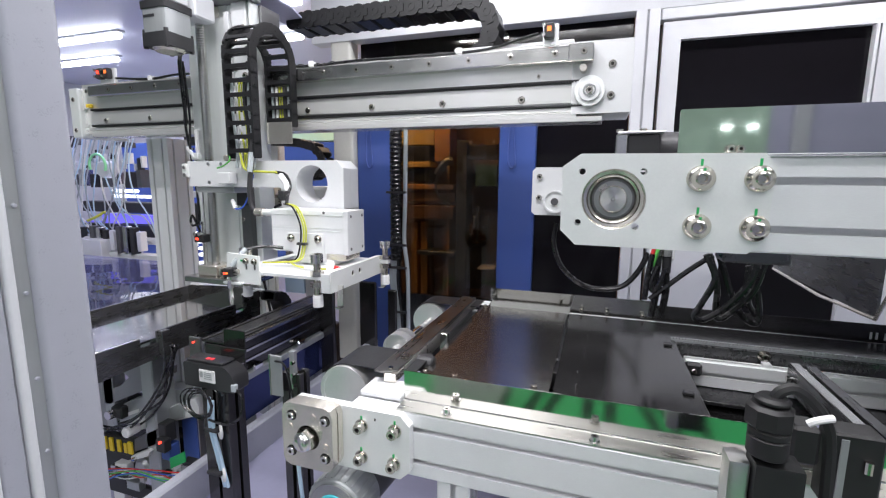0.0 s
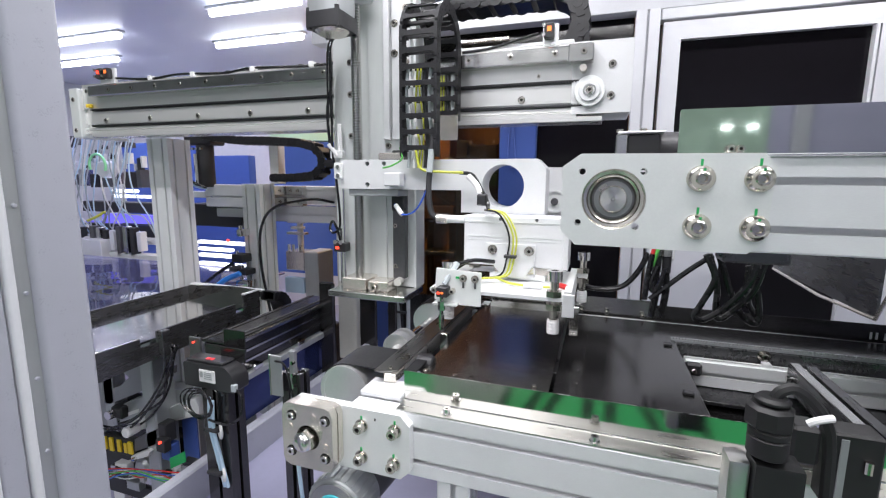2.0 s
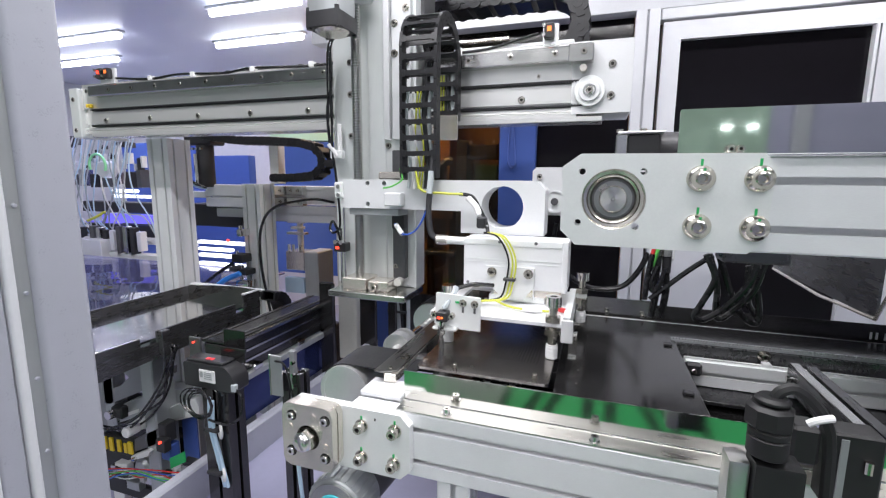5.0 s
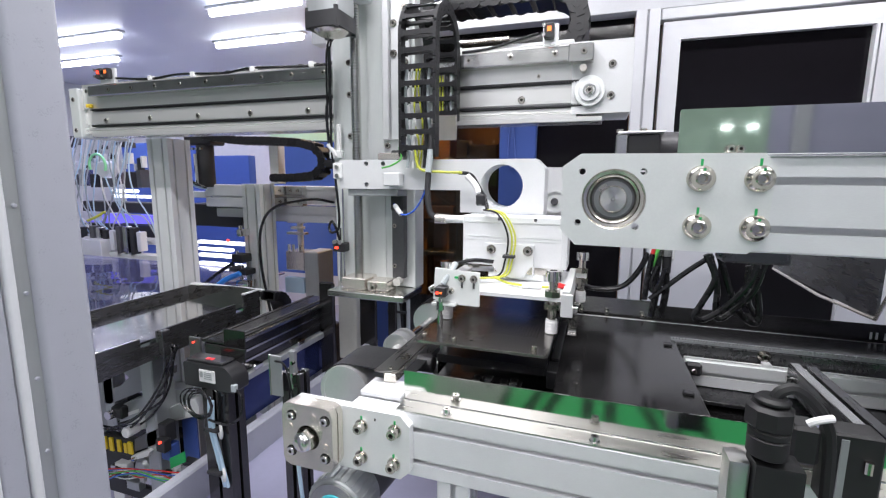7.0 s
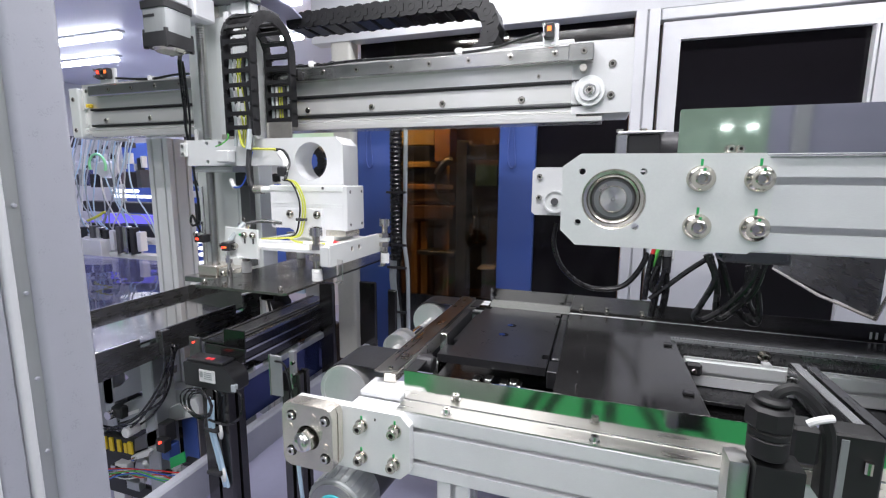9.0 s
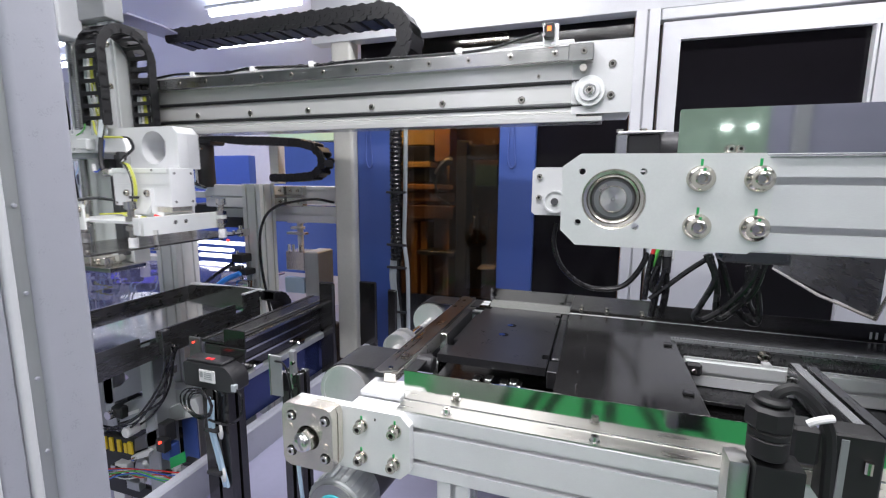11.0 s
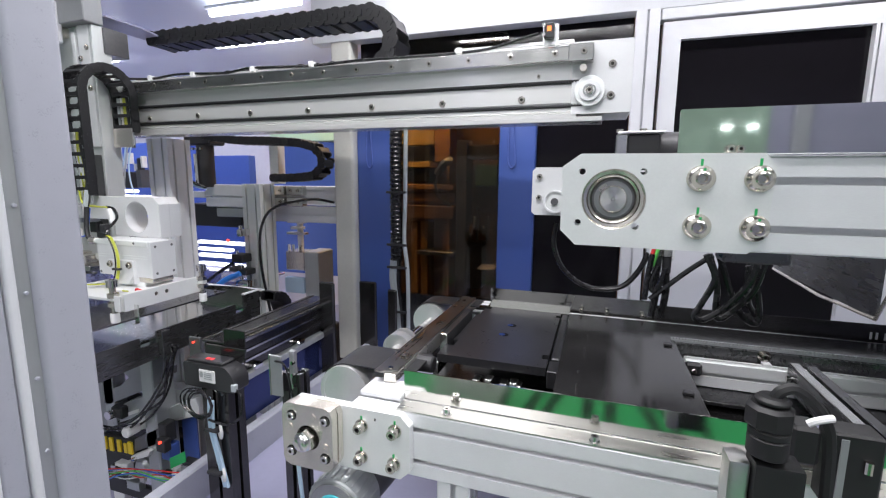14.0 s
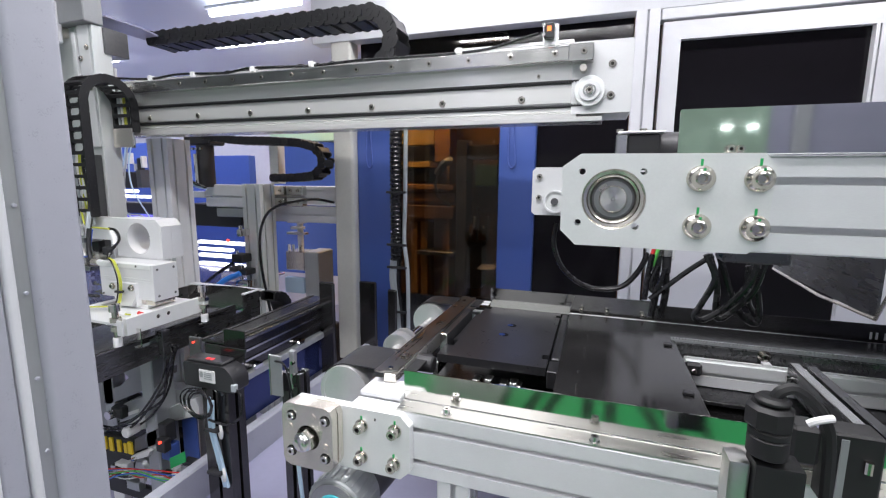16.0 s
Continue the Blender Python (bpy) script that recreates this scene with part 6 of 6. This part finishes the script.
part("sensor_light", B(-1.243, -1.237, 1.262, 1.269, -0.225, -0.216), REDLED, vl)

# ---- clutter below the tray ----
bk = thing("mount_bracket", -1.1, 0.85, -0.95, "grey bent steel bracket with a square opening", "bracket")
part("bracket_plate", P([(-1.3770, -0.6611), (-1.3174, -0.6560), (-1.0918, -0.5519), (-1.0878, -0.5171), (-1.1633, -0.5036), (-1.3596, -0.5487)], [[(-1.3008, -0.6058), (-1.2695, -0.5938), (-1.2291, -0.5601), (-1.2772, -0.5367), (-1.2911, -0.5387)]], "y", 0.860, 0.868), MIDGREY, bk)
part("bracket_flange", P([(-1.2725, -0.5952), (-1.0928, -0.5399), (-1.0903, -0.5183), (-1.2320, -0.5614)], [], "y", 0.869, 0.900), MIDGREY, bk)
part("bracket_leg", B(-1.4092, -1.3444, 0.870, 0.910, -0.9925, -0.5541, 0.002), MIDGREY, bk)
part("bracket_column", B(-1.2859, -1.2233, 0.920, 0.960, -0.5498, -0.4520, 0.002), MIDGREY, bk)
part("bracket_column", B(-1.2638, -1.1989, 0.950, 0.990, -0.5492, -0.4769, 0.002), ALU, bk)
cy = thing("air_cylinder", -1.05, 0.78, -0.95, "grey air cylinders with black end caps", "cylinder")
part("barrel", P([(-1.1960, -0.6592), (-1.1889, -0.6086), (-1.0319, -0.5375), (-0.9360, -0.5217), (-0.9388, -0.5492)], [], "y", 0.80, 0.85), GREY_ALU, cy)
part("barrel", P([(-1.1648, -0.6780), (-1.1606, -0.6481), (-0.8967, -0.5279), (-0.8866, -0.5510), (-0.8884, -0.5705)], [], "y", 0.78, 0.83), ALU, cy)
part("end_cap", B(-1.1968, -1.1581, 0.780, 0.820, -0.6356, -0.6026, 0.004), BLACK, cy)
part("cap_nut", C((-1.1881, 0, -0.6210), 0.012, 0.765, 0.785, "y", 12), CHROME, cy)
part("type_strip", P([(-1.1630, -0.6341), (-1.1616, -0.6241), (-1.1177, -0.6049), (-1.1190, -0.6147)], [], "y", 0.7985, 0.7998), WHITEWIRE, cy)
part("switch_block", P([(-1.0037, -0.6044), (-1.0006, -0.5780), (-0.9419, -0.5495), (-0.9299, -0.5563), (-0.9327, -0.5835)], [], "y", 0.775, 0.82), GREY_ALU, cy)
part("support", B(-1.2978, -1.0393, 0.860, 0.900, -0.9257, -0.7070, 0.002), BLACK_ANOD, cy)
tl = thing("terminal_strip", -1.0, 0.72, -0.95, "dark terminal strip with a yellow and black label", "terminal")
part("strip", P([(-1.0651, -0.6812), (-1.0605, -0.6465), (-0.9659, -0.5946), (-0.9586, -0.6109), (-0.9611, -0.6320)], [], "y", 0.74, 0.77), DARKSTEEL, tl)
part("strip_end", B(-0.9708, -0.9467, 0.735, 0.765, -0.6336, -0.5841, 0.002), BLACK, tl)
part("yellow_label", B(-1.1651, -1.1567, 0.735, 0.739, -0.6914, -0.6574, 0.0), WARN, tl)
part("yellow_label", B(-1.1468, -1.1343, 0.735, 0.739, -0.6918, -0.6564, 0.0), WARN, tl)
part("yellow_label", B(-1.1184, -1.1061, 0.735, 0.739, -0.6888, -0.6568, 0.0), WARN, tl)
part("yellow_label", B(-1.0948, -1.0846, 0.735, 0.739, -0.6869, -0.6615, 0.0), WARN, tl)
part("yellow_label", B(-1.0806, -1.0666, 0.735, 0.739, -0.6866, -0.6550, 0.0), WARN, tl)
part("label_back", B(-1.1755, -1.0660, 0.740, 0.760, -0.6997, -0.6515, 0.002), BLACK, tl)
part("plug", C((-1.0353, 0, -0.6036), 0.013, 0.70, 0.735, "y", 14, bev=0.003), WHITEWIRE, tl)
part("light", C((-0.9455, 0, -0.6185), 0.003, 0.715, 0.72, "y", 10), REDLED, tl)
part("light_block", B(-0.9649, -0.9373, 0.721, 0.741, -0.6481, -0.6152, 0.002), BLACK, tl)
part("angle_strip", P([(-1.0660, -0.6998), (-1.0643, -0.6872), (-1.0034, -0.6573), (-0.9982, -0.6607), (-1.0055, -0.6743)], [], "y", 0.73, 0.745), ALU, tl)
part("angle_bolt", C((-1.0492, 0, -0.6900), 0.006, 0.722, 0.73, "y", 12), CHROME, tl)
part("strip_foot", B(-1.2380, -1.0244, 0.780, 0.810, -0.8572, -0.7221, 0.002), BLACK, tl)
base = [(-1.206, 0.720, -0.630), (-1.103, 0.720, -0.616), (-1.022, 0.720, -0.584), (-0.951, 0.720, -0.526), (-0.916, 0.720, -0.468), (-0.891, 0.720, -0.423), (-0.883, 0.720, -0.389)]
cable_thing("cable_bundle", [([(x + rng.uniform(-0.011, 0.011), y + 0.008 * (k - 2), z + rng.uniform(-0.013, 0.013)) for x, y, z in base] + [(-0.890, 0.720, -0.3697)], 0.0026, RUBBER) for k in range(5)], "bundle of black cables climbing to the tray")
base = [(-1.1108, 0.700, -0.729), (-1.0605, 0.700, -0.716), (-1.0023, 0.700, -0.7035), (-0.938, 0.700, -0.697), (-0.8815, 0.700, -0.688), (-0.8497, 0.700, -0.677)]
wires = (REDWIRE, BLUEWIRE, WHITEWIRE, LIME, REDWIRE, GREYWIRE, BLUEWIRE, LIME, WHITEWIRE)
cable_thing("wire_bundle", [([(x, y + 0.003 * (k % 3), z + rng.uniform(-0.009, 0.009) - 0.003 * (k - 4)) for x, y, z in base], 0.0015, m) for k, m in enumerate(wires)], "bundle of thin coloured wires")
tagged(part("green_tag", P([(-0.9316, -0.6892), (-0.9323, -0.6628), (-0.8852, -0.6351), (-0.8827, -0.6606)], [], "y", 0.728, 0.731), GREENPAINT, None, "small green tag sheet on the wiring"), category="tag")
md = thing("wiring_box", -1.0, 0.76, -0.95, "open wiring box with small connectors and valves", "box")
part("back_sheet", B(-1.5141, -1.0845, 0.930, 0.940, -1.0107, -0.6540, 0.002), DARKSTEEL, md)
part("blue_valve", B(-0.9741, -0.9460, 0.740, 0.770, -0.6815, -0.6432, 0.002), BLUE, md)
part("clear_bowl", C((-1.0513, 0, -0.7246), 0.026, 0.74, 0.80, "y", 18, bev=0.008), GREY_ALU, md)
part("connector", B(-1.1120, -1.0780, 0.767, 0.787, -0.7533, -0.7431, 0.0015), BLACK, md)
part("connector", B(-1.0906, -1.0617, 0.761, 0.781, -0.7349, -0.7257, 0.0015), DARKSTEEL, md)
part("connector", B(-1.1451, -1.1183, 0.742, 0.762, -0.7593, -0.7292, 0.0015), WHITEWIRE, md)
part("connector", B(-1.1350, -1.0905, 0.759, 0.779, -0.8132, -0.7892, 0.0015), GREY_ALU, md)
part("connector", B(-0.9135, -0.8778, 0.744, 0.764, -0.6877, -0.6731, 0.0015), BLACK, md)
part("connector", B(-1.1759, -1.1348, 0.770, 0.790, -0.7880, -0.7746, 0.0015), CHROME, md)
part("connector", B(-0.9926, -0.9644, 0.739, 0.759, -0.7285, -0.7191, 0.0015), BLACK, md)
part("connector", B(-1.1571, -1.1295, 0.770, 0.790, -0.8272, -0.8100, 0.0015), BLACK, md)
part("connector", B(-1.0555, -1.0182, 0.750, 0.770, -0.7589, -0.7328, 0.0015), DARKSTEEL, md)
part("connector", B(-1.0304, -0.9911, 0.752, 0.772, -0.7772, -0.7502, 0.0015), WHITEWIRE, md)
part("connector", B(-0.9145, -0.8914, 0.744, 0.764, -0.7075, -0.6814, 0.0015), GREY_ALU, md)
part("connector", B(-1.0705, -1.0366, 0.769, 0.789, -0.7521, -0.7238, 0.0015), BLACK, md)
part("connector", B(-0.9740, -0.9412, 0.770, 0.790, -0.7523, -0.7291, 0.0015), CHROME, md)
part("connector", B(-1.0970, -1.0531, 0.775, 0.795, -0.8341, -0.8128, 0.0015), BLACK, md)
part("connector", B(-1.2224, -1.1857, 0.784, 0.804, -0.8736, -0.8364, 0.0015), BLACK, md)
part("connector", B(-1.1194, -1.0846, 0.763, 0.783, -0.7742, -0.7653, 0.0015), DARKSTEEL, md)
part("connector", B(-1.1191, -1.1047, 0.743, 0.763, -0.7560, -0.7276, 0.0015), WHITEWIRE, md)
part("connector", B(-1.1287, -1.0869, 0.762, 0.782, -0.7771, -0.7666, 0.0015), GREY_ALU, md)
part("connector", B(-1.0408, -1.0028, 0.752, 0.772, -0.8182, -0.7874, 0.0015), BLACK, md)
part("connector", B(-1.0587, -1.0186, 0.744, 0.764, -0.7679, -0.7351, 0.0015), CHROME, md)
part("connector", B(-1.1595, -1.1386, 0.770, 0.790, -0.7872, -0.7655, 0.0015), BLACK, md)
part("connector", B(-1.1299, -1.1032, 0.769, 0.789, -0.7525, -0.7343, 0.0015), BLACK, md)
part("connector", B(-0.9658, -0.9383, 0.776, 0.796, -0.7923, -0.7682, 0.0015), DARKSTEEL, md)
part("connector", B(-1.2251, -1.1835, 0.783, 0.803, -0.8905, -0.8565, 0.0015), WHITEWIRE, md)
part("connector", B(-1.0571, -1.0418, 0.739, 0.759, -0.7625, -0.7381, 0.0015), GREY_ALU, md)
part("connector", B(-1.1400, -1.1220, 0.738, 0.758, -0.7553, -0.7381, 0.0015), BLACK, md)
part("connector", B(-1.1552, -1.1391, 0.737, 0.757, -0.7529, -0.7351, 0.0015), CHROME, md)
part("connector", B(-0.9594, -0.9434, 0.756, 0.776, -0.7616, -0.7472, 0.0015), BLACK, md)
part("connector", B(-1.0963, -1.0561, 0.763, 0.783, -0.7674, -0.7330, 0.0015), BLACK, md)
part("connector", B(-1.0460, -1.0308, 0.751, 0.771, -0.7302, -0.7134, 0.0015), DARKSTEEL, md)
part("connector", B(-0.9806, -0.9683, 0.767, 0.787, -0.7485, -0.7162, 0.0015), WHITEWIRE, md)
part("connector", B(-1.2082, -1.1937, 0.794, 0.814, -0.8495, -0.8255, 0.0015), GREY_ALU, md)
part("connector", B(-0.9494, -0.9302, 0.745, 0.765, -0.7618, -0.7447, 0.0015), BLACK, md)
part("connector", B(-0.9745, -0.9394, 0.748, 0.768, -0.7518, -0.7356, 0.0015), CHROME, md)
part("blue_sheet", B(-0.9699, -0.9221, 0.800, 0.804, -0.7413, -0.5901, 0.0), BLUE, md)


# ---- drag chains: links of their own that follow a U-shaped path ----
def u_path(s, low_a, low_b, r, total):
    """Place and angle at length s on a path that runs up from low_a, round a half circle, and down to low_b."""
    top = (total - math.pi * r + low_a + low_b) / 2
    l1 = top - low_a
    if s < l1:
        return 0.0, low_a + s, 90.0
    if s < l1 + math.pi * r:
        a = (s - l1) / r
        return r - r * math.cos(a), top + r * math.sin(a), 90 - math.degrees(a)
    return 2 * r, top - (s - l1 - math.pi * r), -90.0


def bmesh_scaled(bm, k):
    bmesh.ops.scale(bm, verts=bm.verts[:], vec=(k, k, k))
    return bm


def finished(name, bm, material):
    me = bpy.data.meshes.new(name)
    bm.to_mesh(me)
    bm.free()
    me.materials.append(material)
    return me


# lift chain, between the arm and the carriage
LIFT_LINK = finished("lift_link", bmesh_scaled(chain_link(0.066, 0.020, 0.0262), GANTRY_SCALE), CHAIN)
LIFT_R, LIFT_N, LIFT_P = 0.059, 19, 0.0262
CX, CYL = -0.2905, 0.730
lift_chain = part("lift_chain", B(-0.322, -0.256, 0.8340, 0.8362, 0.074, 0.120, 0.0008), NICKEL, carriage, "black drag chain with its bracket")
lift_links = []
for i in range(LIFT_N):
    ob = new("chain_link", LIFT_LINK)
    ob.parent = lift_chain
    lift_links.append(ob)

# travel chain behind the beam
LONG_LINK = finished("travel_link", chain_link(0.075, 0.040, 0.046, False), CHAIN)
LONG_N, LONG_P, LONG_R = 29, 0.046, 0.062
travel_chain = thing("travel_chain", -0.5, 1.04, 0.25, "black drag chain lying along the gantry", "cable chain")
part("chain_tray", B(-1.3, 0.02, 1.005, 1.10, 0.238, 0.244, 0.001), ALU, travel_chain)
long_links = []
for i in range(LONG_N):
    ob = new("chain_link", LONG_LINK)
    ob.parent = travel_chain
    long_links.append(ob)
part("chain_bearer", B(-0.395, -0.325, 0.839, 0.90, 0.300, 0.362, 0.002), DARKSTEEL, carriage)
part("chain_arm", P([(-0.40, 0.84), (-0.315, 0.84), (-0.315, 0.93), (-0.36, 1.09), (-0.40, 1.09)], [], "z", 0.384, 0.388), LILAC, carriage, "bent sheet arm that pulls the chain")

for dx, m, r in ((-0.022, GREYWIRE, 0.003), (-0.012, WHITEWIRE, 0.0025), (-0.004, YELLOW, 0.0018), (0.002, YELLOW, 0.0016), (0.010, BLACK, 0.004), (0.020, GREYWIRE, 0.0035)):
    cx, cy = CX * GANTRY_SCALE + dx, CYL * GANTRY_SCALE + 0.001
    part("chain_cable", T([(cx, cy, 0.02), (cx + 0.004, cy, 0.06), (cx + 0.006 * math.sin(dx * 300), cy + 0.002, 0.10), (cx - 0.003, cy, 0.15), (cx, cy, 0.185)], r, seg=8), m, arm)
    part("chain_cable", T([(CX + dx, CYL + 2 * LIFT_R, 0.08), (CX + dx, CYL + 2 * LIFT_R, 0.15), (CX + dx, CYL + 2 * LIFT_R, 0.195)], r, seg=8), m, lift_chain)

# time, travel along the gantry, height of the arm
STEPS = [
    (0.0, -0.3755, 0.0), (0.1, -0.372, 0.0), (0.2, -0.361, 0.0), (0.3, -0.340, 0.0), (0.4, -0.311, 0.0), (0.5, -0.277, 0.0), (0.75, -0.192, 0.0), (1.0, -0.1067, 0.0), (1.1, -0.074, 0.0), (1.2, -0.044, 0.0),
    (1.3, -0.015, 0.0), (1.4, -0.001, 0.0), (1.5, 0.0, 0.0), (2.2, 0.0, 0.0), (2.35, 0.0, -0.003), (2.5, 0.0, -0.013), (2.75, 0.0, -0.031), (2.95, 0.0, -0.0455), (3.1, 0.0, -0.0505), (3.3, 0.0, -0.0507), (4.6, 0.0, -0.0507), (4.9, 0.0, -0.042),
    (5.2, 0.0, -0.022), (5.6, 0.0, -0.003), (5.9, 0.0, 0.0), (6.9, 0.0, 0.0), (7.0, -0.0019, 0.0), (7.1, -0.013, 0.0), (7.2, -0.040, 0.0), (7.3, -0.072, 0.0), (7.5, -0.1368, 0.0), (7.75, -0.221, 0.0), (8.0, -0.306, 0.0),
    (8.1, -0.335, 0.0), (8.2, -0.357, 0.0), (8.3, -0.369, 0.0), (8.4, -0.374, 0.0), (8.5, -0.3755, 0.006), (8.75, -0.3755, 0.024), (9.0, -0.3755, 0.0435), (9.2, -0.3755, 0.058), (9.4, -0.3755, 0.0645), (9.6, -0.3755, 0.070), (9.8, -0.385, 0.070),
    (10.1, -0.440, 0.072), (10.5, -0.565, 0.074), (11.0, -0.780, 0.075), (11.2, -0.830, 0.0755), (11.3, -0.845, 0.0755), (11.4, -0.8505, 0.0755), (11.6, -0.851, 0.0755), (11.8, -0.851, 0.067), (12.0, -0.851, 0.054), (12.5, -0.851, 0.0215),
    (13.0, -0.851, -0.0135), (13.5, -0.851, -0.047), (14.0, -0.851, -0.080), (14.5, -0.851, -0.113), (14.7, -0.851, -0.126), (14.85, -0.851, -0.130), (16.0, -0.851, -0.130),
]
PICKED = 4.6


def motions():
    home_c, home_a, home_p = carriage.location.copy(), arm.location.copy(), wafer.location.copy()
    lift_home = home(lift_chain) - Vector((0, 0, Z0))
    walk(carriage, [(t, Matrix.Translation(home_c + Vector((x, 0, 0)))) for t, x, z in STEPS])
    walk(arm, [(t, Matrix.Translation(home_a + Vector((0, 0, z)))) for t, x, z in STEPS])
    walk(wafer, [(t, Matrix.Translation(home_p + (Vector((x, 0, z + 0.0507)) if t > PICKED else Vector()))) for t, x, z in STEPS])
    base = lift_home
    total = LIFT_N * LIFT_P
    for i, ob in enumerate(lift_links):
        rows = []
        for t, x, z in STEPS:
            u, v, a = u_path((i + 0.5) * LIFT_P, 0.040 + z, 0.112, LIFT_R, total)
            m = Matrix.Translation(Vector((CX, CYL + u, v)) * GANTRY_SCALE - base)
            rows.append((t, m @ Matrix.Rotation(radians(90), 4, "Z") @ Matrix.Rotation(radians(-a), 4, "Y")))
        walk(ob, rows)
    base = travel_chain.location - Vector((0, 0, Z0))
    total = LONG_N * LONG_P
    for i, ob in enumerate(long_links):
        rows = []
        for t, x, z in STEPS:
            # upper run starts at the carriage and goes to +x, round the bend, back along the tray
            u, v, a = u_path((i + 0.5) * LONG_P, -0.38 + x, -0.99, LONG_R, total)
            m = Matrix.Translation(Vector((v, 1.05, 0.2645 + 2 * LONG_R - u)) - base)
            rows.append((t, m @ Matrix.Rotation(radians(90 - a), 4, "Y")))
        walk(ob, rows)


motions()
